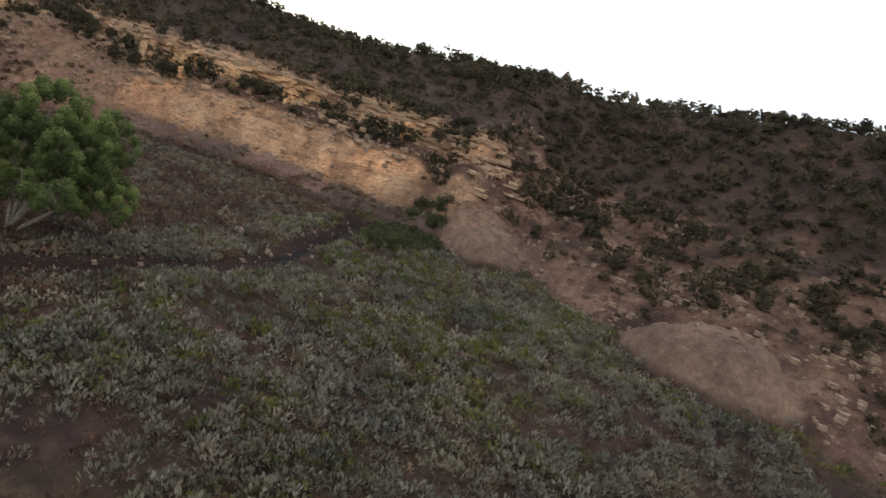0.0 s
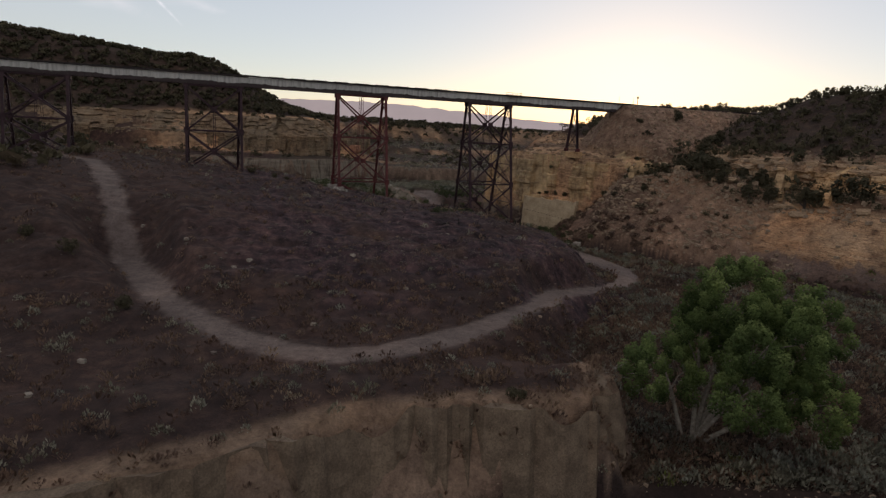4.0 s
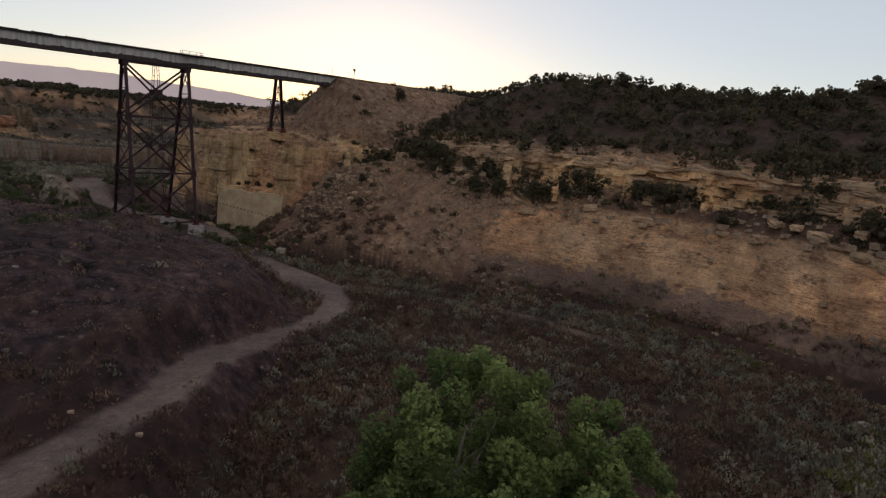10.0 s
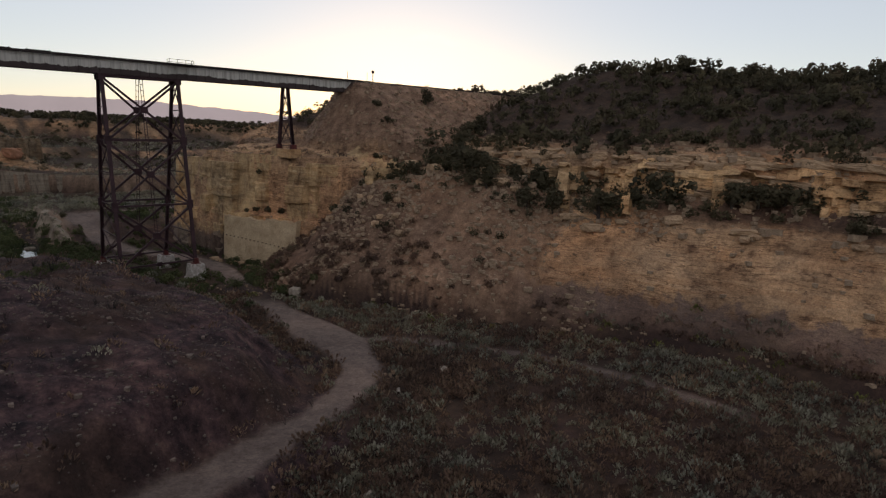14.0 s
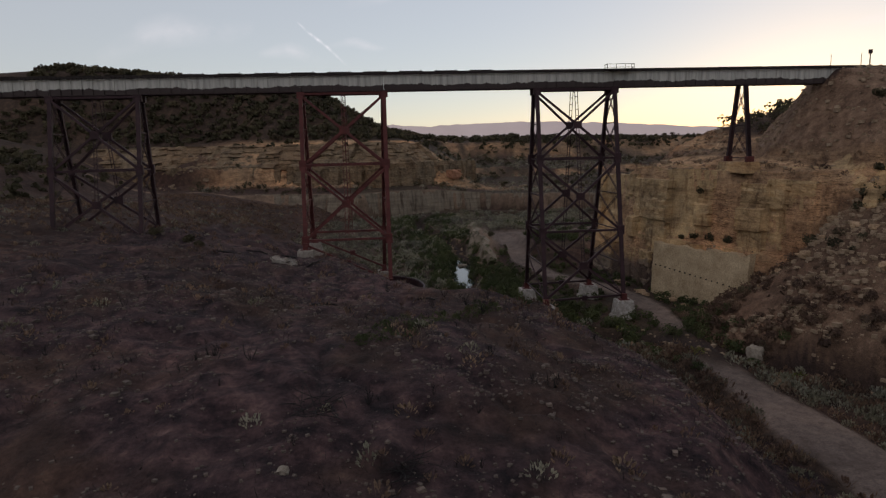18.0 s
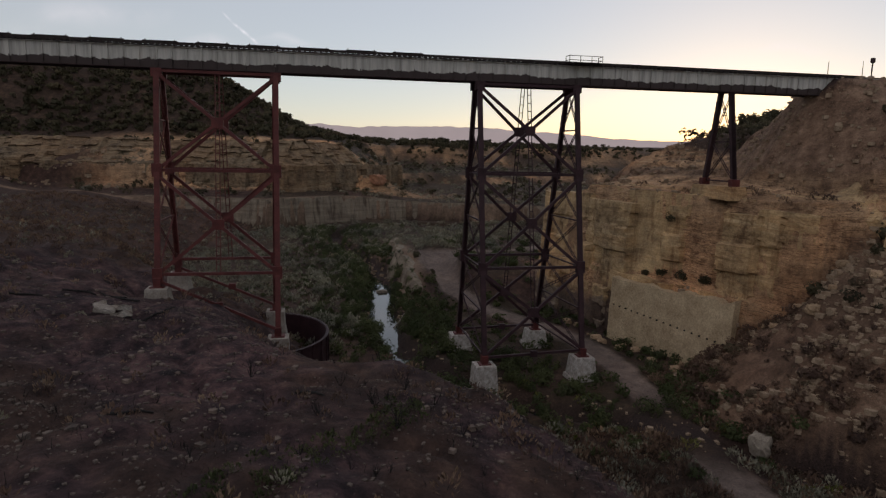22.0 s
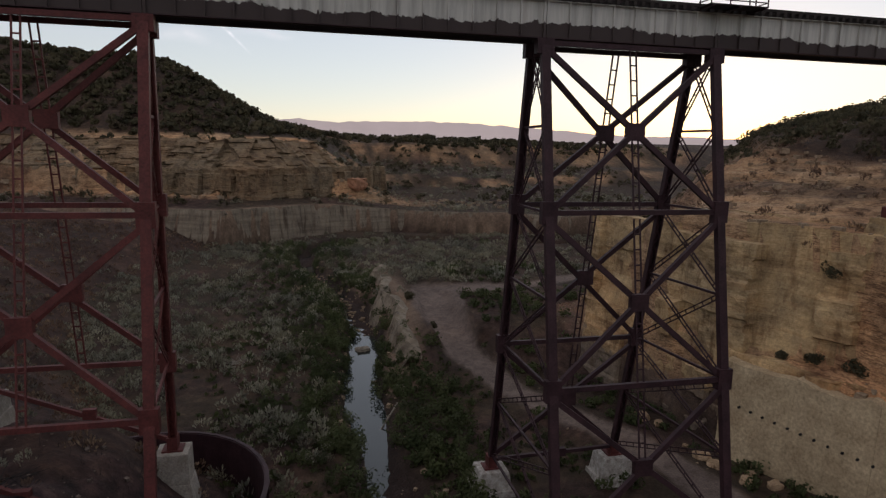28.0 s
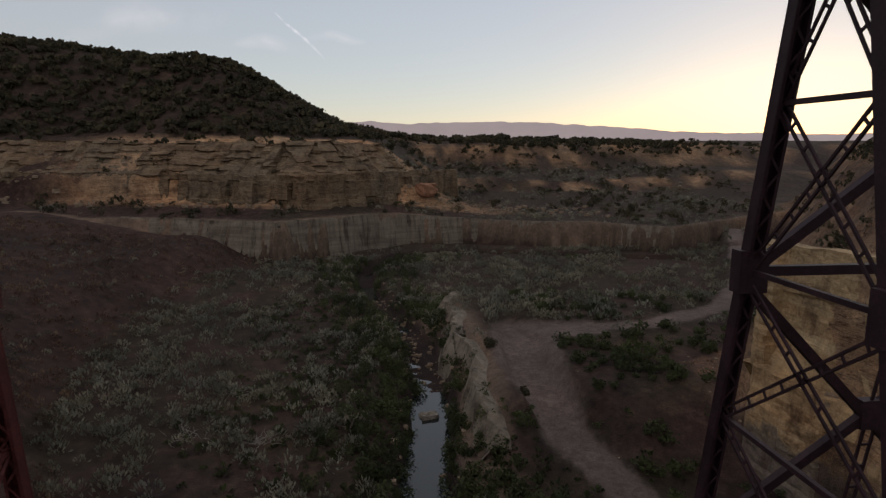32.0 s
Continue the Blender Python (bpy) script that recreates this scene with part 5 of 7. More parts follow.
    stuff("western_junipers", DISTANT_JUNIPER, (x, y, z), JUNIPER, "dark junipers on the hills west of the valley", "woodland", 0.6, 1.4, r, 0.2)
    # green shoots on the burnt spur
    x, y, z, r = scatter(19, 620, -28, -12, -52, -34, lambda x, y, z, m, u: (np.abs((y + 46) - 1.3 * (x + 22)) < 2.6 + 6 * m["n2"]) & (u < 0.8))
    stuff("green_regrowth", SAGE_KINDS, (x, y, z), WILLOW, "dark green regrowth in a fold of the burnt spur", "brush", 0.4, 0.9, r)
    x, y, z, r = scatter(14, 5200, 30, 110, -30, 40, lambda x, y, z, m, u: (m["on_bank"] > 0.4) & (m["db"] > 2.8) & (u < 0.30 + 0.5 * m["n2"]))
    stuff("bank_brush", DRY_KINDS, (x, y, z), DRY_BRUSH, "dry brush on the railway bank", "brush", 0.4, 1.0, r)


plant_all()


# single junipers on the ledges
def ledge_junipers():
    kinds = [juniper_thing(300 + k, "dark green juniper rooted on a sandstone ledge") for k in range(4)]
    r = rng(55)
    spots = [(62, -7, 1.3), (70.4, -73, 1.9), (72, -76, 1.6), (74, -79, 1.5), (75, -83, 1.3), (76, -87, 1.5), (59, -57, 2.0), (62, -60, 1.8),
             (56, -50, 1.6), (54, -46, 1.5), (57, -42, 1.2), (64, -55, 1.4), (66, -62, 1.2), (52, -38, 1.3), (60, -47, 1.1), (49, -30, 1.0),
             (50, -26, 1.1), (56, -27, 1.3), (60, -22, 1.4), (64, -19, 1.5), (68, -18, 1.3), (76, -95, 1.3), (77, -102, 1.4), (75, -110, 1.2),
             (74, -118, 1.3), (76, -128, 1.4), (78, -134, 1.5), (82, -146, 1.3), (70, -158, 1.2), (60, -176, 1.3), (66, -182, 1.4), (56, -198, 1.2),
             (74, -168, 1.2), (48, -216, 1.3), (50, -32, 1.2), (52, -29, 1.5), (53, -33, 1.7), (55, -36, 1.8), (57, -33, 1.4), (51, -36, 1.3), (59, -38, 1.5), (55, -30, 1.2), (61, -43, 1.6), (58, -31, 1.3), (47, -24, 1.0), (31, -1, 0.6), (29.5, 6, 0.7), (47, -14, 0.7), (39, -26, 0.8), (42, -22, 0.7), (70, -90, 1.0)]
    spots += [(float(r.uniform(112, 132)), -28 - 7.2 * k + float(r.uniform(-2, 2)), float(r.uniform(1.3, 1.9))) for k in range(26)]
    for k, (x, y, s) in enumerate(spots):
        src = kinds[k % 4]
        x = x - 4.0 * min(1.0, max(0.0, (-y - 20) / 110))
        m = Matrix.LocRotScale((x, y, height(x, y) - 0.15), Euler((0, 0, r.uniform(0, 6.2))), (s * 1.1, s * 1.1, s * 0.9))
        if k < 4:
            src.matrix_basis = m
        else:
            made = copy_thing(src, Matrix.Identity(4))
            made.matrix_basis = m


ledge_junipers()


# the big cottonwood beside the stream
def cottonwood(x, y):
    """A broad crown of seven leafy masses, each set all over with small upright tufts, on trunks that fan out from one foot."""
    t = thing("cottonwood", (x, y, height(x, y)), "large green cottonwood with several pale leaning trunks by the stream", "tree")
    r = rng(77)
    east, front = Vector((0.74, -0.67, 0)), Vector((-0.67, -0.74, 0))
    masses = [(0.4, -1.6, 13.6, 4.3, 4.0), (3.6, 2.6, 11.2, 4.4, 3.6), (6.6, -1.2, 11.8, 3.0, 3.6), (-5.0, 0.8, 6.6, 3.9, 3.1),
              (2.6, 3.4, 6.9, 4.0, 2.8), (7.0, 0.4, 6.0, 3.3, 3.3), (1.6, -5.0, 8.5, 3.6, 4.2), (-2.2, -1.0, 10.2, 3.0, 3.0)]
    centres = []
    for u, w, h, wide, tall in masses:
        c = east * u + front * w + Vector((0, 0, h))
        centres.append(c)
        n = int(2.9 * wide * tall)
        pts, tones = [], []
        for k in range(n):
            up = 1 - 1.75 * (k + 0.5) / n
            a = 2.39996 * k + r.uniform(-0.5, 0.5)
            flat = math.sqrt(max(0.0, 1 - up * up))
            out = r.uniform(0.66, 1.02)
            at = np.array([[c.x + math.cos(a) * flat * wide * out, c.y + math.sin(a) * flat * wide * out, c.z + up * tall * out]])
            size = r.uniform(0.50, 0.95)
            leaf = leaf_cloud(rng(900 + len(centres) * 100 + k), at, np.array([size]), int(470 * size**1.7), 0.125, 1.25, 0.8, 0.8, 0.6, (0.35, 0.68))
            pts.append(leaf)
            # Each tuft is painted lighter at its top, as if lit; the rest is random.
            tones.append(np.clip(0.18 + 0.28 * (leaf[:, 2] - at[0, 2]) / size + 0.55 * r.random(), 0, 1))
        pts, tones = np.concatenate(pts), np.concatenate(tones)
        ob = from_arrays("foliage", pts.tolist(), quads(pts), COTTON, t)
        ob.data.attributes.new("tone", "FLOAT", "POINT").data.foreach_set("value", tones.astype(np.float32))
    foot = east * -2.0
    for k, c in enumerate(centres):
        root = foot + Vector((0.35 * math.cos(k * 0.8), 0.35 * math.sin(k * 0.8), -0.6))
        tip = c + Vector((0, 0, 0.8))
        bm = bmesh.new()
        limb(bm, [root, root.lerp(tip, 0.33) + Vector((0, 0, 0.25)), root.lerp(tip, 0.66) + Vector((0, 0, 0.4)), tip], [0.27, 0.21, 0.14, 0.05], 8)
        trunk = part("trunk", bm, BARK, t, "pale grey leaning trunk")
        for j in range(3):
            s = root.lerp(tip, 0.55 + 0.13 * j)
            a = 2.1 * j + k
            e = c + Vector((math.cos(a) * 2.2, math.sin(a) * 2.2, 0.8))
            bm = bmesh.new()
            limb(bm, [s, (s + e) / 2 + Vector((0, 0, 0.4)), e], [0.09, 0.06, 0.02], 5)
            part("branch", bm, BARK, trunk)


cottonwood(-20.0, -118.0)


# ---- rock faces and loose rock ----
CLAY = plain("bedded_clay", (0.105, 0.074, 0.050), (0.215, 0.155, 0.104), 0.7, 0.95, 0, 0.6, 0.08)


def clay_material():
    """Bluff clay: dark rain streaks down the face over pale beds."""
    m, n, l, b = material("rain_streaked_clay", 0.95)
    runs, beds, fine = add_noise(n, l, 0.8, 6, 0.65, stretch=(1, 1, 0.10)), add_noise(n, l, 0.5, 5, 0.6, stretch=(0.15, 0.15, 2.2)), add_noise(n, l, 3.5, 6, 0.7)
    base = add_ramp(n, l, beds.outputs["Fac"], [(0.35, (0.155, 0.122, 0.092)), (0.5, (0.215, 0.175, 0.132)), (0.65, (0.255, 0.212, 0.162))]).outputs["Color"]
    dark = add_ramp(n, l, runs.outputs["Fac"], [(0.34, (0.42, 0.38, 0.36)), (0.48, (0.95, 0.95, 0.95)), (0.66, (1.18, 1.16, 1.12))]).outputs["Color"]
    grain = add_ramp(n, l, fine.outputs["Fac"], [(0.3, (0.7, 0.7, 0.7)), (0.7, (1.15, 1.15, 1.15))]).outputs["Color"]
    l.new(add_mix(n, l, 1.0, add_mix(n, l, 1.0, base, dark, "MULTIPLY"), grain, "MULTIPLY"), b.inputs["Base Color"])
    add_bump(n, l, b, runs.outputs["Fac"], 0.8, 0.25)
    return m


BLUFF_CLAY = clay_material()


def rock_mesh(seed, cuts=2, rough=0.22):
    """An angular boulder about one metre across."""
    r = rng(seed)
    bm = bmesh.new()
    bmesh.ops.create_cube(bm, size=1.0)
    if cuts:
        bmesh.ops.subdivide_edges(bm, edges=bm.edges[:], cuts=cuts, use_grid_fill=True)
    for v in bm.verts:
        n = v.co.normalized()
        v.co = v.co * 0.62 + n * 0.30 + Vector(r.normal(0, rough * 0.28, 3))
    return bm


def block_mesh(seed, nx=5, nz=5, rough=0.06):
    """A squared block of rock, one unit each way, with broken faces."""
    r = rng(seed)
    bm = bmesh.new()
    bmesh.ops.create_cube(bm, size=1.0)
    bmesh.ops.subdivide_edges(bm, edges=bm.edges[:], cuts=3, use_grid_fill=True)
    for v in bm.verts:
        edge = sum(abs(abs(c) - 0.5) < 1e-4 for c in v.co)
        v.co = v.co * (1.0 - 0.035 * max(0, edge - 1)) + Vector(r.normal(0, rough, 3)) * (0.4 if edge < 2 else 0.7)
    return bm


def as_mesh(name, bm, mat):
    me = bpy.data.meshes.new(name)
    bm.to_mesh(me)
    bm.free()
    me.materials.append(mat)
    return me


def toe_point(line, run):
    """A point that far along a line, with its tangent and the normal to its right."""
    for (ax, ay), (bx, by) in zip(line[:-1], line[1:]):
        size = math.hypot(bx - ax, by - ay)
        tx, ty = (bx - ax) / size, (by - ay) / size
        if run <= size:
            t = run / size
            return ax + t * (bx - ax), ay + t * (by - ay), tx, ty, ty, -tx
        run -= size
    return bx, by, tx, ty, ty, -tx


def rock_face(name, line, out, deep, flute, mat, label, seed, rows=12, step=0.55, drop=0.8):
    """A standing face along a line, fluted by rain, its top lapping back onto the ground behind. out: +1 if the hill is on the right."""
    total = sum(math.hypot(b[0] - a[0], b[1] - a[1]) for a, b in zip(line[:-1], line[1:]))
    cols = int(total / step)
    pts = np.array([toe_point(line, total * c / cols) for c in range(cols + 1)])
    px, py, nx, ny = pts[:, 0], pts[:, 1], pts[:, 4] * out, pts[:, 5] * out
    run = np.linspace(0, total, cols + 1)
    bend = 1.2 * fbm(run / 9, run * 0 + seed, seed, 3)
    groove = np.abs(fbm(run / 1.6, run * 0 + 3.7, seed + 2, 3)) * flute
    px, py = px + nx * bend, py + ny * bend
    low = ground(px - nx * 0.6, py - ny * 0.6)[0] - drop
    top = ground(px + nx * deep, py + ny * deep)[0]
    co = []
    for j in range(rows + 1):
        f = j / rows
        back = 0.25 + f**1.6 * deep * 0.40 + groove * (0.25 + 0.75 * np.sin(min(f, 0.9) * 2.2)) + 0.16 * fbm(run / 0.9, run * 0 + j * 0.8, seed + 5, 2)
        co.append(np.stack([px + nx * back, py + ny * back, low + (top + 0.12 - low) * f + 0.12 * fbm(run / 2, run * 0 + j, seed + 6, 2) * (0 < j < rows)], -1))
    for d in (deep * 0.8, deep * 1.5):
        co.append(np.stack([px + nx * d, py + ny * d, ground(px + nx * d, py + ny * d)[0] - (0.02 if d < deep else 0.5) + 0.1 * (d < deep)], -1))
    co = np.concatenate(co)
    w, h = cols + 1, rows + 3
    i = np.arange(w * h).reshape(h, w)
    f = np.stack([i[:-1, :-1], i[:-1, 1:], i[1:, 1:], i[1:, :-1]], -1).reshape(-1, 4)
    ob = from_arrays(name, co.tolist(), f.tolist(), mat)
    return tagged(ob, label, "bluff", kind="structure")


rock_face("bluff", [(-75, 147), (-58, 144), (-34, 133), (-24, 142), (-2, 157), (18, 161), (34, 155), (50, 153), (66, 139)], -1, 3.2, 2.3, BLUFF_CLAY,
          "pale fluted clay bluff across the valley floor", 5)
rock_face("cut_bank", [(-74, -127.3), (-60, -124), (-53, -120.8), (-44, -122), (-34, -124), (-30.5, -121.5), (-28, -116)], -1, 3.4, 2.9, CLAY,
          "tan eroded cut bank above the stream", 15)
rock_face("stream_bank", [(-3.9, 36), (-3.5, 50), (-3.2, 66), (-3.8, 80), (-1.0, 86)], 1, 4.6, 1.9, BLUFF_CLAY, "steep tan earth bank beside the stream", 25, 9)


def block_face(name, line, low, high, back0, label, seed, lean=0.06, wide=(1.8, 4.6), tall=(0.9, 2.8), jut=0.45, step=0.30, gaps=0.0, rock=None):
    """A cliff that breaks along upright joints and flat beds: blocks stand out or back, edges stay ragged. The hill is on the right of the line."""
    r = rng(seed)
    total = sum(math.hypot(b[0] - a[0], b[1] - a[1]) for a, b in zip(line[:-1], line[1:]))
    cols = int(total / step)
    pts = np.array([toe_point(line, total * c / cols) for c in range(cols + 1)])
    run = np.linspace(0, total, cols + 1)
    cuts, beds = [0.0], [low]
    while cuts[-1] < total:
        cuts.append(cuts[-1] + r.uniform(*wide))
    while beds[-1] < high:
        beds.append(beds[-1] + r.uniform(*tall))
    column, block = r.normal(0, jut, len(cuts) + 1), r.normal(0, jut * 0.55, (len(beds) + 2, len(cuts) + 1))
    shelf = np.cumsum(np.abs(r.normal(0, 0.10, len(beds) + 2)))
    rows = int((high - low) / 0.28)
    co = []
    top = high + 0.5 * fbm(run / 5, run * 0 + 1.3, seed, 3) - 0.5 * np.abs(column[np.searchsorted(cuts, run)])
    for j in range(rows + 1):
        f = j / rows
        z = low + (top - low) * f
        ragged = run + 0.35 * fbm(z / 1.3, run * 0 + seed, seed + 1, 3)
        c = np.clip(np.searchsorted(cuts, ragged), 0, len(cuts))
        b = np.clip(np.searchsorted(beds, z + 0.5 * fbm(run / 7, run * 0, seed + 2, 2)), 0, len(beds))
        tuck = gaps * smooth(fbm(run / 8, run * 0 + 0.6, seed + 9, 3), 0.02, 0.2) + 3.2 * (1 - smooth(np.minimum(run, total - run), 0.0, 3.5)) ** 2
        back = tuck + back0 + lean * (z - low) + column[c] + block[b, c] + shelf[b] - 0.35 + 0.22 * fbm(run / 0.8, z / 0.6, seed + 3, 3) + 0.5 * fbm(run / 6, z / 6, seed + 4, 2)
        co.append(np.stack([pts[:, 0] + pts[:, 4] * back, pts[:, 1] + pts[:, 5] * back, z], -1))
    for d in (1.3, 2.8, 5.0):
        x, y = pts[:, 0] + pts[:, 4] * (back0 + lean * (high - low) + d), pts[:, 1] + pts[:, 5] * (back0 + lean * (high - low) + d)
        z = ground(x, y)[0] if d > 2 else np.maximum(top - 0.1, 0)
        co.append(np.stack([x, y, z - (0.4 if d > 3 else -0.1)], -1))
    co = np.concatenate(co)
    w, h = cols + 1, rows + 4
    i = np.arange(w * h).reshape(h, w)
    f = np.stack([i[:-1, :-1], i[:-1, 1:], i[1:, 1:], i[1:, :-1]], -1).reshape(-1, 4)
    return tagged(from_arrays(name, co.tolist(), f.tolist(), rock or STRATA), label, "cliff", kind="structure")


block_face("cliff_lower", [(19.5, 36), (20.5, 33), (24, 12), (28.6, 0), (31.0, -6.0)][::-1], 0.4, 10.8, 0.1, "broken yellow sandstone below the upper cliff", 41, 0.06, (2.0, 5.0), (1.6, 3.6), 0.4, rock=MASSIVE)


def faced_wall():
    """A smooth wall of cream stone set against the cliff, with a row of drain holes."""
    t = thing("retaining_wall", (27.6, 2.5, 1.5), "smooth cream-coloured retaining wall with a row of drain holes", "retaining wall")
    a, b = Vector((24.3, 11.0, 0)), Vector((31.3, -7.0, 0))
    d = (b - a).normalized()
    out = Vector((d.y, -d.x, 0))
    length = (b - a).length
    turn = Matrix(((d.x, out.x, 0, a.x), (d.y, out.y, 0, a.y), (0, 0, 1, 0), (0, 0, 0, 1)))
    turn = Matrix.Translation(-t.location) @ turn
    r = rng(88)
    for k in range(3):
        x0, x1 = length * k / 3, length * (k + 1) / 3
        bm = bmesh.new()
        v = box(bm, (x0 + 0.01, -1.0, -0.5), (x1 - 0.01, 1.0, 9.9 + 0.25 * k))
        bmesh.ops.subdivide_edges(bm, edges=bm.edges[:], cuts=7, use_grid_fill=True)
        for w in bm.verts:
            w.co.y += 0.2 - 0.07 * w.co.z + float(fbm(np.array([w.co.x / 1.6]), np.array([w.co.z / 1.6]), 12, 3)[0]) * 0.18
            w.co.z += float(fbm(np.array([w.co.x / 2.0]), np.array([0.3]), 14, 2)[0]) * 0.9 * (w.co.z > 9)
        bmesh.ops.transform(bm, matrix=turn, verts=bm.verts[:])
        part("wall_panel", bm, WALL_STONE, t)
    # Solid black plugs: the dark inside of each hole is put into the colour.
    for k in range(17):
        bm = bmesh.new()
        x = 0.8 + (length - 1.6) * k / 16
        z = 6.4 - 0.07 * x
        bmesh.ops.create_cone(bm, cap_ends=True, segments=8, radius1=0.11, radius2=0.11, depth=0.5,
                              matrix=turn @ Matrix.Translation((x, 1.14 - 0.07 * z, z)) @ Matrix.Rotation(math.pi / 2, 4, "X"))
        part("drain_hole", bm, CHAR, t, "dark drain hole")


faced_wall()
block_face("cliff_upper", [(22.0, 38), (23.5, 34), (26.6, 14), (34.0, -5.5), (40.5, -18.5), (43, -23)][::-1], 10.2, 21.6, -0.6, "jointed yellow sandstone cliff under the end of the viaduct", 43, 0.05, (1.6, 5.5), (2.2, 5.0), 0.75, rock=MASSIVE)
block_face("cliff_far", [(-150, 172), (-105, 170), (-58, 162), (-30, 152), (-14, 162), (2, 180), (18, 198)][::-1], 12.4, 22.3, -0.6, "jointed blocky tan sandstone cliff below the wooded hill", 47, 0.10, (1.6, 4.6), (2.6, 5.5), 0.75, 0.45, 1.2, SHADED_LEDGE_ROCK)
block_face("cliff_far_ledges", [(-150, 175), (-105, 173), (-58, 165), (-30, 155.5), (-15, 165), (0, 181)][::-1], 21.5, 31.0, -0.6, "thin broken sandstone ledges stepping up to the wooded hill", 48, 1.15, (2.0, 7.0), (0.5, 1.5), 0.9, 0.5, 1.5, SHADED_LEDGE_ROCK)
block_face("cliff_rim", [(55.0, -48), (60, -56), (67.5, -71), (72.0, -86), (72.5, -104), (70, -124)][::-1], 16.5, 23.6, -0.5, "broken orange sandstone rim above the brushy bench", 49, 0.34, (0.8, 3.6), (0.5, 2.2), 1.0, 0.30, 5.0)


def ledges():
    """Slabs that stand out of the eastern slope along two bands."""
    t = thing("sandstone_ledge", (62, -60, 20), "broken orange-tan sandstone ledge along the eastern slope", "rock ledge")
    shapes = [as_mesh("slab", block_mesh(700 + k, rough=0.085), ROCK) for k in range(10)]
    r = rng(61)
    x, y = r.uniform(34, 88, 9000), r.uniform(-150, -13, 9000)
    z, m = ground(x, y)
    keep = (m["de"] > 0) & (((m["warp"] > 17.2) & (m["warp"] < 21.5)) | ((m["warp"] > 10.5) & (m["warp"] < 12.3) & (r.random(9000) < 0.12))) & (m["on_bank"] < 0.2)
    x, y, z = x[keep][:290], y[keep][:290], z[keep][:290]
    gx, gy = ground(x + 0.4, y)[1]["de"], ground(x, y + 0.4)[1]["de"]
    de = ground(x, y)[1]["de"]
    for k in range(len(x)):
        n = Vector((gx[k] - de[k], gy[k] - de[k], 0))
        n = n.normalized() if n.length > 1e-6 else Vector((1, 0, 0))
        s = (r.uniform(1.4, 4.6), r.uniform(1.0, 2.2), r.uniform(0.35, 1.25))
        a = math.atan2(n.y, n.x) - math.pi / 2 + r.normal(0, 0.12)
        loc = Vector((x[k], y[k], z[k] + r.uniform(-0.15, 0.35))) - t.location
        share("slab", shapes[k % 10], t, Matrix.LocRotScale(loc, Euler((r.normal(0, 0.06), r.normal(0, 0.05), a)), s))


ledges()


def loose_rock(name, seed, count, area, accept, low, high, mat, label, cuts=1):
    """Stones nobody could count, joined."""
    x, y, z, r = scatter(seed, count, *area, accept)
    moulds = []
    for k in range(6):
        bm = rock_mesh(800 + k, cuts)
        moulds.append((np.array([v.co[:] for v in bm.verts]), [[v.index for v in f.verts] for f in bm.faces]))
        bm.free()
    co, faces, base = [], [], 0
    for k in range(len(x)):
        v, f = moulds[k % 6]
        s = low + (high - low) * r.random() ** 3
        a = r.uniform(0, 6.28)
        c, d = math.cos(a), math.sin(a)
        p = v * np.array([1.25, 0.9, 0.7]) * s
        co.append(np.stack([p[:, 0] * c - p[:, 1] * d + x[k], p[:, 0] * d + p[:, 1] * c + y[k], p[:, 2] + z[k] + 0.12 * s], -1))
        faces += [[i + base for i in q] for q in f]
        base += len(v)
    return tagged(from_arrays(name, np.concatenate(co).tolist(), faces, mat), label, "stones", kind="stuff")


ROCK_STUFF = plain("scattered_stone", (0.19, 0.132, 0.088), (0.37, 0.275, 0.188), 1.3, 0.92, 0, 0.6, 0.05)
loose_rock("talus", 31, 20000, (20, 95, -200, 50), lambda x, y, z, m, u: (m["de"] > 0.3) & (m["warp"] < 28) & (m["on_bank"] < 0.6) & (u < 0.10 + 0.30 * (m["n2"] > 0.12) + 0.45 * m["talus"]),
           0.12, 0.95, ROCK_STUFF, "broken sandstone rubble on the eastern slope", 0)
loose_rock("southern_rubble", 29, 14000, (18, 110, -235, -128), lambda x, y, z, m, u: (m["de"] > 1) & (m["warp"] < 44) & (m["heap"] < 0.5) & (u < 0.16 + 0.9 * m["n2"]), 0.15, 1.3, ROCK_STUFF, "pale broken rock on the slope south of the wall", 0)
loose_rock("stream_stones", 32, 42000, (-70, 62, -140, 110), lambda x, y, z, m, u: (m["ds"] < 3.8) & ((m["ds"] > 0.6) | (y > 52)) & (u < 0.5 + 0.4 * (y > 50)), 0.08, 0.60, ROCK_STUFF, "grey-tan stones in the stream bed", 0)
loose_rock("slope_rubble", 30, 26000, (18, 62, -68, -4), lambda x, y, z, m, u: (m["de"] > -14) & ((m["talus"] > 0.2) | (m["warp"] > 9)) & (m["on_bank"] < 0.6) & (m["warp"] < 24) & (u < 0.34 + 0.7 * m["n2"]), 0.10, 0.75, ROCK_STUFF, "tan rubble strewn down the slope under the cliff", 0)
DARK_STONE = plain("sooty_stone", (0.065, 0.050, 0.044), (0.155, 0.120, 0.10), 1.3, 0.92, 0, 0.6, 0.05)
loose_rock("slope_stones", 33, 15000, (-120, 14, -110, 40), lambda x, y, z, m, u: (m["dw"] > 0.5) & (u < 0.10 + 0.3 * (m["n2"] > 0.15) + 0.35 * (y > -42) * (y < 0) * (x < -18)),
           0.07, 0.42, DARK_STONE, "loose sooty stones on the burnt slope", 0)
loose_rock("roadside_stones", 34, 5000, (-60, 70, -112, 120), lambda x, y, z, m, u: (m["dr"] > 2.2) & (m["dr"] < 4.2) & (u < 0.22), 0.08, 0.4, ROCK_STUFF, "small stones along the dirt road")
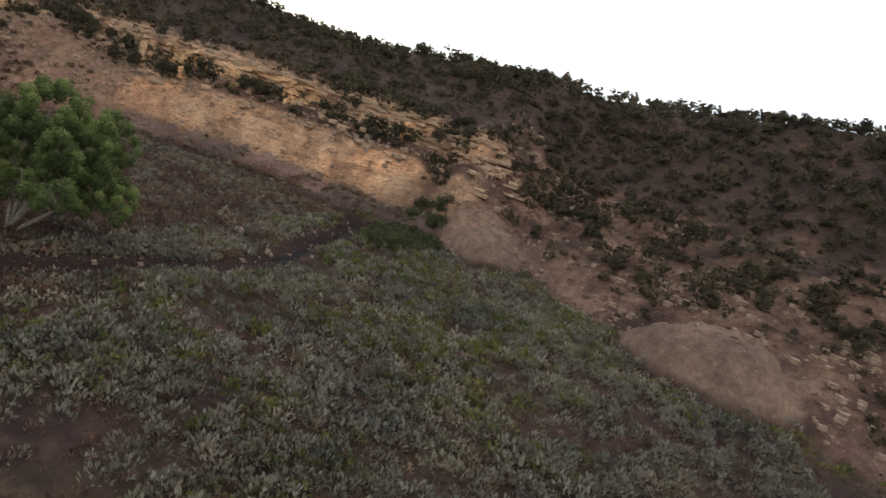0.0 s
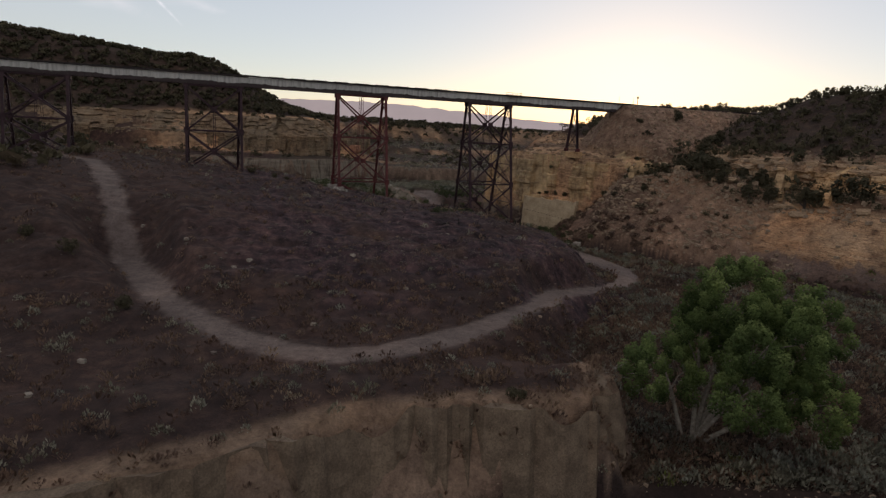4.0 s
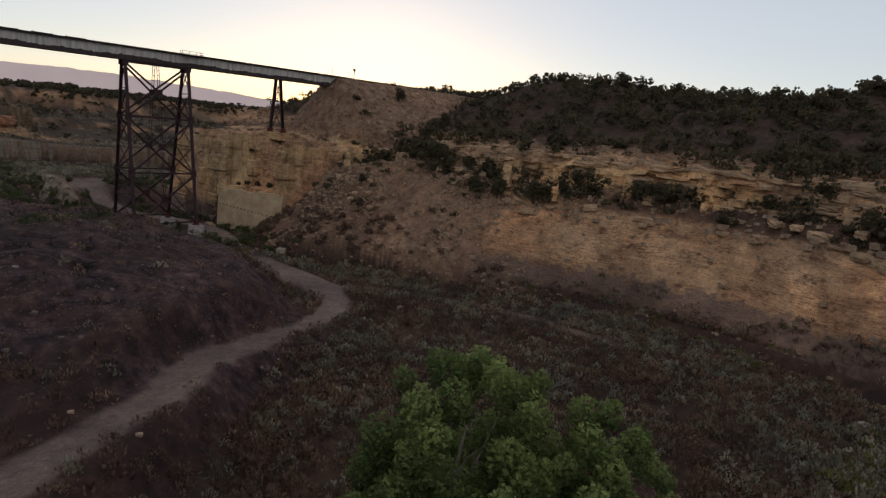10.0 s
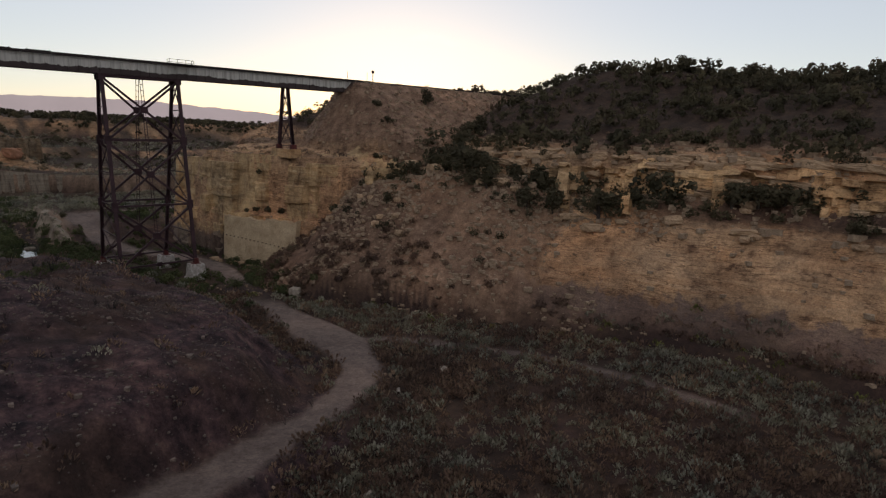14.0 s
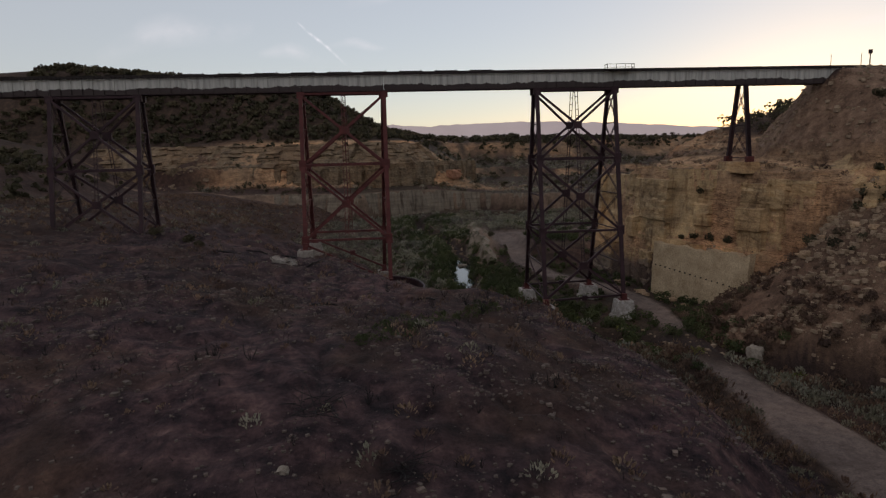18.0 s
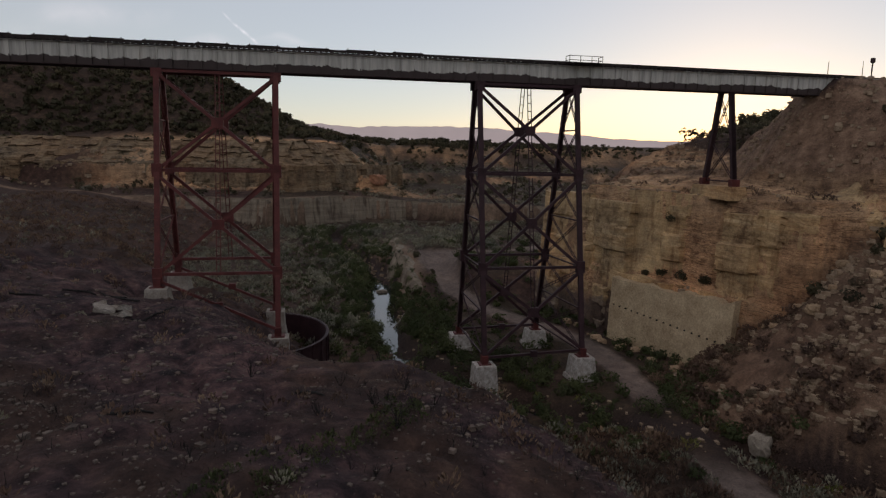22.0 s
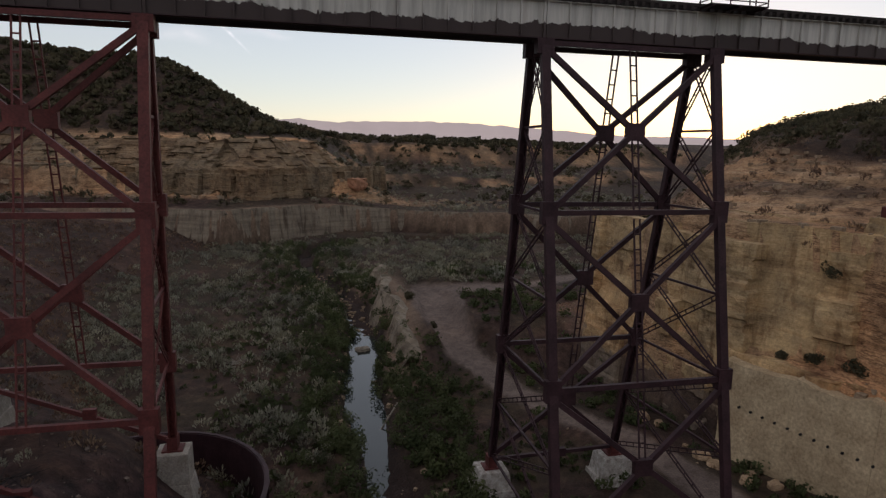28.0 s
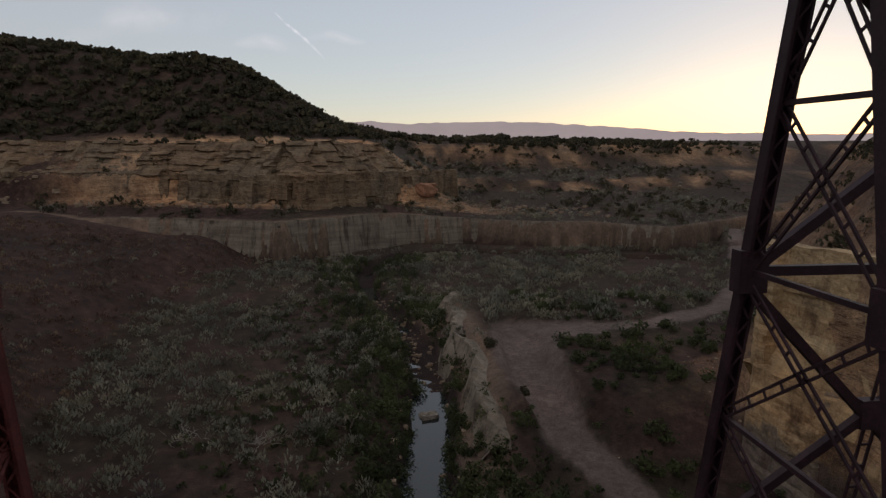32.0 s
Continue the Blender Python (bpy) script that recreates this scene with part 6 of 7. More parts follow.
loose_rock("northern_rubble", 35, 9000, (-130, 60, 120, 215), lambda x, y, z, m, u: (m["flute"] > 12) & (m["flute"] < 36) & (u < 0.35), 0.25, 1.6, ROCK_STUFF, "tumbled rock below the northern cliffs", 0)

loose_rock("spur_gravel", 36, 24000, (-52, 6, -78, -2), lambda x, y, z, m, u: (m["dw"] > 0.5) & (u < 0.5 + 1.2 * m["n2"]), 0.05, 0.22, DARK_STONE, "fine gravel strewn over the burnt spur", 0)
PALE_STUFF = plain("pale_gravel", (0.10, 0.074, 0.062), (0.20, 0.150, 0.122), 1.3, 0.92, 0, 0.6, 0.05)
loose_rock("pale_chips", 37, 4500, (-52, 6, -78, 4), lambda x, y, z, m, u: (m["dw"] > 0.5) & (u < 0.10 + 0.45 * m["n2"] + 0.30 * (y > -34) * (x < -18)), 0.07, 0.40, PALE_STUFF, "pale stone chips on the burnt spur", 0)
loose_rock("bank_stones", 38, 9000, (30, 110, -30, 30), lambda x, y, z, m, u: (m["on_bank"] > 0.4) & (m["db"] > 2.8) & (u < 0.75), 0.10, 0.7, ROCK_STUFF, "loose stones on the railway bank", 0)
loose_rock("ledge_rubble", 39, 9000, (34, 92, -150, -12), lambda x, y, z, m, u: (m["de"] > 6) & (m["warp"] > 10.5) & (m["warp"] < 29) & (m["on_bank"] < 0.3) & (u < 0.42 + 0.5 * m["n2"]), 0.2, 1.5, ROCK_STUFF, "broken orange-tan rubble between the ledges", 0)


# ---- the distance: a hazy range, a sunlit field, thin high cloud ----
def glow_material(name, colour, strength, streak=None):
    """Far things whose haze, sunlight or cloud light is put in as glow. With a streak, the thing is thin and lets the
    sky through.
    """
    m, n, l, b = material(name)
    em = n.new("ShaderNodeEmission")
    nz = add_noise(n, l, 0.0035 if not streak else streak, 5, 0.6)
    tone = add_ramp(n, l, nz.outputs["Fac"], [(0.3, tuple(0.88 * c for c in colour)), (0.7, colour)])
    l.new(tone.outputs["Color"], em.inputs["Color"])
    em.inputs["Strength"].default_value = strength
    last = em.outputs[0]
    if streak:
        clear, mix, uv = n.new("ShaderNodeBsdfTransparent"), n.new("ShaderNodeMixShader"), n.new("ShaderNodeAttribute")
        uv.attribute_name = "thick"
        fade = n.new("ShaderNodeMath")
        fade.operation = "MULTIPLY"
        thin = add_ramp(n, l, nz.outputs["Fac"], [(0.34, (0, 0, 0)), (0.60, (1, 1, 1))])
        l.new(uv.outputs["Fac"], fade.inputs[0])
        l.new(thin.outputs["Color"], fade.inputs[1])
        l.new(fade.outputs[0], mix.inputs[0])
        l.new(clear.outputs[0], mix.inputs[1])
        l.new(em.outputs[0], mix.inputs[2])
        last = mix.outputs[0]
    l.new(last, n["Material Output"].inputs["Surface"])
    return m


# Haze on the ranges and sunlight on the field are painted as emission.
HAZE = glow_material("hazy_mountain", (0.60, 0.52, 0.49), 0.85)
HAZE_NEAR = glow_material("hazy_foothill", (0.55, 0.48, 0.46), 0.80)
FIELD = glow_material("sunlit_field", (0.80, 0.40, 0.12), 0.65)


def far_range(name, distance, low, high, seed, mat, label):
    """A ridge that bends round the north, its crest broad and level with low rises."""
    az = np.radians(np.arange(-34, 58, 0.25))
    crest = high + (high - low) * (0.16 * fbm(az * 12, az * 0, seed, 2) + 0.06 * fbm(az * 50, az * 0 + 2, seed + 1, 3))
    crest = low + (crest - low) * (1 - 0.42 * smooth(az, radians(12), radians(36)))
    co = []
    for f, back in ((-0.4, -60), (0.0, 0), (0.4, 60), (0.75, 120), (1.0, 200), (0.2, 420)):
        d = distance + back + 40 * fbm(az * 70, az * 0 + f * 7, seed + 2, 3)
        co.append(np.stack([np.sin(az) * d, np.cos(az) * d, low + (crest - low) * f], -1))
    w = len(az)
    i = np.arange(w * 6).reshape(6, w)
    f = np.stack([i[:-1, :-1], i[:-1, 1:], i[1:, 1:], i[1:, :-1]], -1).reshape(-1, 4)
    return tagged(from_arrays(name, np.concatenate(co).tolist(), f.tolist(), mat, smooth_it=True), label, "mountains", kind="structure")


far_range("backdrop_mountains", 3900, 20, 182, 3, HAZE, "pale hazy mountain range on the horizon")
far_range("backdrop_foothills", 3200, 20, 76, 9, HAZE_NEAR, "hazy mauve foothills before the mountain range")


def far_field():
    bm = bmesh.new()
    rows = []
    for d, z in ((2300, 30), (2420, 39), (2520, 46), (2600, 30)):
        rows.append([bm.verts.new((d * math.sin(a), d * math.cos(a), z + 4 * math.sin(a * 90))) for a in (radians(29.2 + 0.5 * k) for k in range(7))])
    for a, b in zip(rows[:-1], rows[1:]):
        for k in range(6):
            bm.faces.new((a[k], a[k + 1], b[k + 1], b[k]))
    tagged(link_mesh("backdrop_field", bm, FIELD, shade=True), "far hillside still lit orange by the low sun", "hillside", kind="structure")


far_field()
CIRRUS = glow_material("thin_cirrus", (1.0, 0.97, 0.93), 1.45, 0.0042)


def streak(name, ends, wide, dense, label, mat=None):
    """A long thin cloud between two directions, high and far."""
    a, b = (Vector((-19, -76, 28)) + Vector(e).normalized() * 4300 for e in ends)
    side = (b - a).cross(a).normalized()
    co, thick = [], []
    for k in range(25):
        f = k / 24
        c = a + (b - a) * f + side * wide * 0.35 * math.sin(7 * f + len(label))
        for s in (-1, -0.5, 0, 0.5, 1):
            co.append(c + side * s * wide * (0.4 + 0.6 * math.sin(math.pi * f)))
            thick.append(dense * math.cos(s * math.pi / 2) ** 2 * math.sin(math.pi * f) ** 0.7)
    i = np.arange(125).reshape(25, 5)
    f = np.stack([i[:-1, :-1], i[:-1, 1:], i[1:, 1:], i[1:, :-1]], -1).reshape(-1, 4)
    ob = from_arrays(name, co, f.tolist(), mat or CIRRUS)
    layer = ob.data.attributes.new("thick", "FLOAT", "POINT")
    layer.data.foreach_set("value", np.array(thick, np.float32))
    return tagged(ob, label, "cloud", kind="structure")


TRAIL = glow_material("vapour_trail", (1.0, 0.98, 0.95), 1.9, 0.017)
streak("backdrop_contrail", ((-0.132, 0.974, 0.192), (-0.060, 0.989, 0.127)), 13, 0.42, "short broken vapour trail in the pale sky", TRAIL)
for ends, wide, dense in ((((-0.40, 0.91, 0.140), (-0.19, 0.965, 0.19)), 110, 0.20), (((-0.19, 0.97, 0.150), (-0.08, 0.985, 0.138)), 60, 0.22),
                          (((-0.09, 0.984, 0.160), (0.0, 0.987, 0.156)), 40, 0.22), (((-0.06, 0.974, 0.222), (0.24, 0.94, 0.258)), 95, 0.28),
                          (((0.59, 0.79, 0.148), (0.66, 0.74, 0.142)), 43, 0.3)):
    streak("backdrop_cirrus", ends, wide, dense, "thin wisp of high cirrus cloud")


# ---- things along the viaduct ----
def at_ground(x, y, sink=0.0):
    return Vector((x, y, height(x, y) - sink))


def abutment():
    t = thing("bridge_abutment", (48.8, MID_Y, 33.0), "weathered concrete abutment at the end of the viaduct", "abutment")
    for name, lo, hi in (("seat_wall", (0.0, -2.6, -3.5), (2.0, 2.6, 2.6)), ("back_wall", (1.3, -2.6, 2.6), (2.2, 2.6, 5.3))):
        bm = bmesh.new()
        v = box(bm, lo, hi)
        bmesh.ops.bevel(bm, geom=bm.edges[:], offset=0.08, segments=1, affect="EDGES")
        part(name, bm, CONCRETE, t)
    for s in (-1, 1):
        bm = bmesh.new()
        beam(bm, (1.2, s * 2.75, 2.4), (5.0, s * 3.6, 2.2), 0.5, 5.6)
        part("wing_wall", bm, CONCRETE, t)


abutment()


def signal_mast(x, y, top):
    z = height(x, y)
    t = thing("signal_mast", (x, y, z), "thin steel signal mast with a dark box beside the track", "signal mast")
    bm = bmesh.new()
    beam(bm, (0, 0, -0.5), (0, 0, top - z), 0.12, 0.12)
    part("pole", bm, STEEL_DARK, t)
    bm = bmesh.new()
    box(bm, (-0.24, -0.15, top - z - 0.6), (0.24, 0.15, top - z))
    part("signal_head", bm, STEEL_DARK, t)
    bm = bmesh.new()
    box(bm, (-0.25, -0.25, 0), (0.25, 0.25, 0.35))
    part("base_block", bm, CONCRETE, t)


signal_mast(51.8, -1.6, 40.8)
for x in (46.3, 50.3):
    bm = bmesh.new()
    low = DECK + 2.3 if x < 48.8 else height(x, -1.7)
    limb(bm, [Vector((0, 0, -0.2)), Vector((0, 0, (40.3 - low) / 2)), Vector((0, 0, 40.3 - low))], [0.06, 0.05, 0.035])
    ob = link_mesh("marker_pole", bm, STEEL_DARK)
    ob.location = (x, MID_Y - 1.5 if x < 48.8 else -1.7, low)
    tagged(ob, "thin bare pole beside the track", "pole", "marker poles by the track")


def refuge():
    """A small railed platform that hangs out from the deck."""
    t = thing("refuge_platform", (12.5, MID_Y - 1.5, DECK + 2.35), "small railed refuge platform on the edge of the deck", "platform")
    bm = bmesh.new()
    for k in range(5):
        box(bm, (-2.1, -1.3 + 0.26 * k, 0.06), (2.1, -1.06 + 0.26 * k, 0.12))
    part("planking", bm, TIMBER, t)
    for x in (-1.9, 0, 1.9):
        bm = bmesh.new()
        beam(bm, (x, 0.6, 0.0), (x, -1.35, 0.0), 0.12, 0.12)
        part("bearer", bm, STEEL_DARK, t)
    posts = [(-2.05, -1.25), (-0.7, -1.25), (0.7, -1.25), (2.05, -1.25), (-2.05, -0.1), (2.05, -0.1)]
    for x, y in posts:
        bm = bmesh.new()
        beam(bm, (x, y, 0.1), (x, y, 0.86), 0.06, 0.06)
        part("rail_post", bm, STEEL_DARK, t)
    for z in (0.36, 0.84):
        for a, b in (((-2.1, -1.25), (2.1, -1.25)), ((-2.05, -1.25), (-2.05, 0)), ((2.05, -1.25), (2.05, 0))):
            bm = bmesh.new()
            beam(bm, (*a, z), (*b, z), 0.06, 0.06)
            part("handrail", bm, STEEL_DARK, t)


refuge()


def deck_cover_boards():
    """Short planks raised along the far spans, seen against the sky as a dashed edge."""
    t = thing("deck_edge_boards", (-70, MID_Y - 1.5, DECK + 2.7), "dark timber boards lying along the edge of the deck", "boards")
    for k in range(16):
        bm = bmesh.new()
        x = -18 + k * 5.2
        box(bm, (x, -0.05, -0.06), (x + 3.4, 0.05, 0.06))
        box(bm, (x + 0.2, -0.04, -0.3), (x + 0.3, 0.04, 0.16))
        box(bm, (x + 3.1, -0.04, -0.3), (x + 3.2, 0.04, 0.16))
        part("board", bm, TIMBER, t)


deck_cover_boards()


def retaining_ring():
    """A sheet-steel wall curved round the tower's lower feet."""
    t = thing("retaining_wall", (-26.0, 5.6, 2.0), "curved dark steel retaining wall round the tower footing", "retaining wall")
    turn = [radians(-62 + 12.2 * k) for k in range(15)]
    for a, b in zip(turn[:-1], turn[1:]):
        bm = bmesh.new()
        rings = []
        for k in range(4):
            c = a + (b - a) * k / 3
            rings.append([bm.verts.new((math.cos(c) * rr, math.sin(c) * rr * 1.12, z)) for rr, z in ((8.6, -2.5), (8.6, 3.2), (8.42, 3.2), (8.42, -2.5))])
        for p, q in zip(rings[:-1], rings[1:]):
            for j in range(4):
                bm.faces.new((p[j], q[j], q[(j + 1) % 4], p[(j + 1) % 4]))
        bm.faces.new(rings[0])
        bm.faces.new(rings[-1][::-1])
        part("panel", bm, STEEL_DARK, t)
        bm = bmesh.new()
        m = 8.68
        beam(bm, (math.cos(a) * m, math.sin(a) * m * 1.12, 3.22), (math.cos(b) * m, math.sin(b) * m * 1.12, 3.22), 0.3, 0.12)
        part("cap_rail", bm, STEEL_DARK, t)
        bm = bmesh.new()
        beam(bm, (math.cos(a) * m, math.sin(a) * m * 1.12, -2.5), (math.cos(a) * m, math.sin(a) * m * 1.12, 3.2), 0.14, 0.2)
        part("rib", bm, STEEL_DARK, t)


retaining_ring()


# ---- single rocks, rubble, logs and burnt wood ----
def boulder(x, y, size, seed, label, mat=None, squash=(1.2, 0.9, 0.75), name="boulder", group=""):
    bm = rock_mesh(seed, 3, 0.20)
    for v in bm.verts:
        v.co = Vector((v.co.x * squash[0], v.co.y * squash[1], v.co.z * squash[2])) * size
    ob = link_mesh(name, bm, mat or ROCK)
    ob.location = at_ground(x, y, -0.25 * size * squash[2])
    ob.rotation_euler = (0, 0, seed * 1.7)
    return tagged(ob, label, "rock", group)


for x, y, s, lab in ((21.7, -24.8, 1.75, "tall pale boulder standing at the foot of the cliff"), (10.3, -123.5, 1.5, "tan boulder on the stream terrace"),
                     (46.3, -127.8, 1.3, "pale rock at the edge of the pool"), (19.8, -65, 0.9, "white rock beside the road"),
                     (-6, 51, 1.5, "pale rock in the stream"), (-3.6, 30, 0.9, "grey rock in the stream"), (36.5, -121, 1.1, "pale rock beside the stream")):
    boulder(x, y, s, int(abs(x * 7 + y * 3)), lab, PALE_ROCK, (0.9, 0.8, 1.0) if s > 1.7 else (1.2, 0.9, 0.75))
for x, y in ((-45, -74), (-61, -77), (-59, -75), (-67, -69), (-74, -54), (-53, -93), (-74, -101), (-76, -109), (-28, -66), (-40, -84)):
    boulder(x, y, 0.5, int(abs(x * 5 + y)), "white rock lying on the dark slope", PALE_ROCK, group="white rocks on the slope")
for k in range(9):
    boulder(-1.5 + 1.3 * math.sin(k * 2.1) - 0.5 * k + 2, -81.6 + 1.1 * math.cos(k * 1.7), 0.26 + 0.08 * (k % 4), 60 + k, "pale rock in the heap beside the road", PALE_ROCK, group="rock heap beside the road")
boulder(5, 178, 4.6, 91, "red-brown boulder on the northern terrace", plain("red_sandstone", (0.26, 0.12, 0.07), (0.38, 0.19, 0.11), 0.8, 0.92, 0, 0.6, 0.05))
r_big = rng(404)
for k in range(34):
    y = r_big.uniform(-34, 20)
    x = float(np.interp(y, [-34, -20, -8, 12, 20], [38, 35, 28.5, 21.8, 20.5])) + r_big.uniform(-2.4, 4.5 if y < -8 else 0.2)
    boulder(x, y, r_big.uniform(0.4, 1.15), 500 + k, "angular sandstone boulder fallen from the cliff", ROCK, group="boulders below the cliff")
for k in range(46):
    y = r_big.uniform(-140, -14)
    x = float(np.interp(y, [-140, -128, -96, -81, -57, -36, -14], [66, 67, 70, 70, 58, 54, 44])) + r_big.uniform(-3.5, 3.5)
    boulder(x, y, r_big.uniform(0.8, 2.1), 560 + k, "angular orange sandstone boulder on the ledges", ROCK, (1.4, 0.9, 0.6), group="boulders on the ledges")
for x, y, a in ((-37, -14, 0.3), (-36, -13, 1.1), (-37.8, -12.6, 2.0), (-35.6, -14.3, 2.6)):
    bm = bmesh.new()
    v = box(bm, (-0.85, -0.5, -0.2), (0.85, 0.5, 0.25))
    bmesh.ops.subdivide_edges(bm, edges=bm.edges[:], cuts=2, use_grid_fill=True)
    for w in bm.verts:
        w.co += Vector(r_big.normal(0, 0.05, 3))
    ob = link_mesh("concrete_slab", bm, CONCRETE)
    ob.location, ob.rotation_euler = at_ground(x, y, -0.15), (0.2 * math.sin(a * 5), 0.25, a)
    tagged(ob, "broken slab of pale concrete lying on the slope", "rubble", "broken concrete on the slope")


def lying_log(name, x, y, turn, long, thick, mat, label, category, lift=0.0):
    bm = bmesh.new()
    d = Vector((math.cos(turn), math.sin(turn), 0))
    side = Vector((-d.y, d.x, 0))
    pts = []
    for f in (-0.5, -0.2, 0.15, 0.5):
        p = d * long * f + side * 0.06 * long * math.sin(f * 5)
        p.z = height(x + p.x, y + p.y) - height(x, y) + thick * 0.6 + lift
        pts.append(p)
    limb(bm, pts, [thick, thick * 0.9, thick * 0.75, thick * 0.45], 7)
    limb(bm, [pts[2], pts[2] + side * long * 0.12 + Vector((0, 0, long * 0.06))], [thick * 0.4, thick * 0.15], 5)
    ob = link_mesh(name, bm, mat)
    ob.location = (x, y, height(x, y))
    return tagged(ob, label, category)


lying_log("fallen_log", 1.6, -163.4, -0.5, 6.0, 0.20, DEADWOOD, "bleached fallen log among the sagebrush", "log")
lying_log("driftwood_log", -6.2, 25, 0.5, 3.6, 0.16, DEADWOOD, "pale log lying across the stream", "log", 0.35)
lying_log("fallen_log", 12.2, -66.7, 0.8, 1.6, 0.25, DEADWOOD, "short pale stump beside the road", "log")
for x, y, a, long in ((-33, -15, 0.4, 3.2), (-32, -13, 1.2, 2.6), (-39, -5, 2.5, 3.5), (-41, -8, 0.2, 2.8), (-40, -6.5, 1.1, 2.4), (-36.5, -9, 2.9, 2.2), (-44, -12, 0.6, 2.6), (-29, -36, 0.1, 2.4), (-19, -33, -0.5, 2.0)):
    lying_log("charred_timber", x, y, a, long, 0.13, CHAR, "charred timber lying on the burnt slope", "timber")


def brush_pile(x, y, seed, spread, mat, label, sticks=26):
    t = thing("brush_pile", at_ground(x, y), label, "brush pile")
    r = rng(seed)
    for k in range(sticks):
        bm = bmesh.new()
        a, q = r.uniform(0, 6.28), Vector((r.normal(0, spread * 0.3), r.normal(0, spread * 0.3), 0.08))
        e = q + Vector((math.cos(a), math.sin(a), r.uniform(0.05, 0.45))) * spread * r.uniform(0.4, 1.0)
        limb(bm, [q, (q + e) / 2 + Vector(r.normal(0, 0.1, 3)), e], [0.030, 0.024, 0.010], 4)
        part("branch", bm, mat, t)


brush_pile(-30, 45, 1, 2.6, DEADWOOD, "pile of bleached dead branches on the flat")
brush_pile(-23, 43, 2, 2.2, DEADWOOD, "low heap of grey branches on the flat")
brush_pile(-27, 55, 3, 1.8, DEADWOOD, "scatter of grey dead sticks on the flat")
brush_pile(-50, -128, 4, 1.5, DEADWOOD, "pale dead shrub beside the stream")
brush_pile(-29.5, -114, 5, 2.6, DEADWOOD, "pale dead branches lying beside the cottonwood")
brush_pile(-27, -60, 6, 2.6, CHAR, "heap of charred branches on the spur", 34)
brush_pile(-22, -66, 7, 2.0, CHAR, "charred brush lying on the spur", 30)
brush_pile(-31, -4, 8, 2.4, CHAR, "heap of charred wood above the tower", 30)


def charred_shrub(seed):
    t = tagged(new("charred_shrub"), "bare burnt shrub, black forked stems standing in ash", "burnt shrub", "burnt shrubs on the spur")
    r = rng(seed)
    for k in range(int(r.integers(4, 9))):
        bm = bmesh.new()
        a = r.uniform(0, 6.28)
        tip = Vector((math.cos(a) * r.uniform(0.15, 0.7), math.sin(a) * r.uniform(0.15, 0.7), r.uniform(0.6, 1.5)))
        kink = tip * 0.5 + Vector(r.normal(0, 0.12, 3))
        limb(bm, [Vector((0, 0, -0.15)), kink, tip], [0.028, 0.022, 0.008], 4)
        limb(bm, [kink, kink + Vector((r.normal(0, 0.25), r.normal(0, 0.25), 0.4))], [0.016, 0.007], 4)
        part("stem", bm, CHAR, t)
    return t


def burnt_shrubs():
    kinds = [charred_shrub(20 + k) for k in range(6)]
    r = rng(31)
    spots = [(-35, -52), (-32, -54), (-14, -38), (-11, -40), (-20, -59), (-24, -60), (-12, -57), (-17, -31), (-14, -33), (-11, -34), (-10, -38), (-23, -30), (-15, -34), (-18.5, -36), (-12.5, -31)]
    while len(spots) < 110:
        spots.append((float(r.uniform(-48, 4)), float(r.uniform(-72, -24))))
    for k, (x, y) in enumerate(spots):
        s = r.uniform(0.7, 1.2) if k < 15 else r.uniform(0.3, 0.75)
        m = Matrix.LocRotScale(at_ground(x, y), Euler((0, 0, r.uniform(0, 6.28))), (s, s, s))
        ob = kinds[k] if k < 6 else copy_thing(kinds[k % 6], Matrix.Identity(4))
        ob.matrix_basis = m


burnt_shrubs()


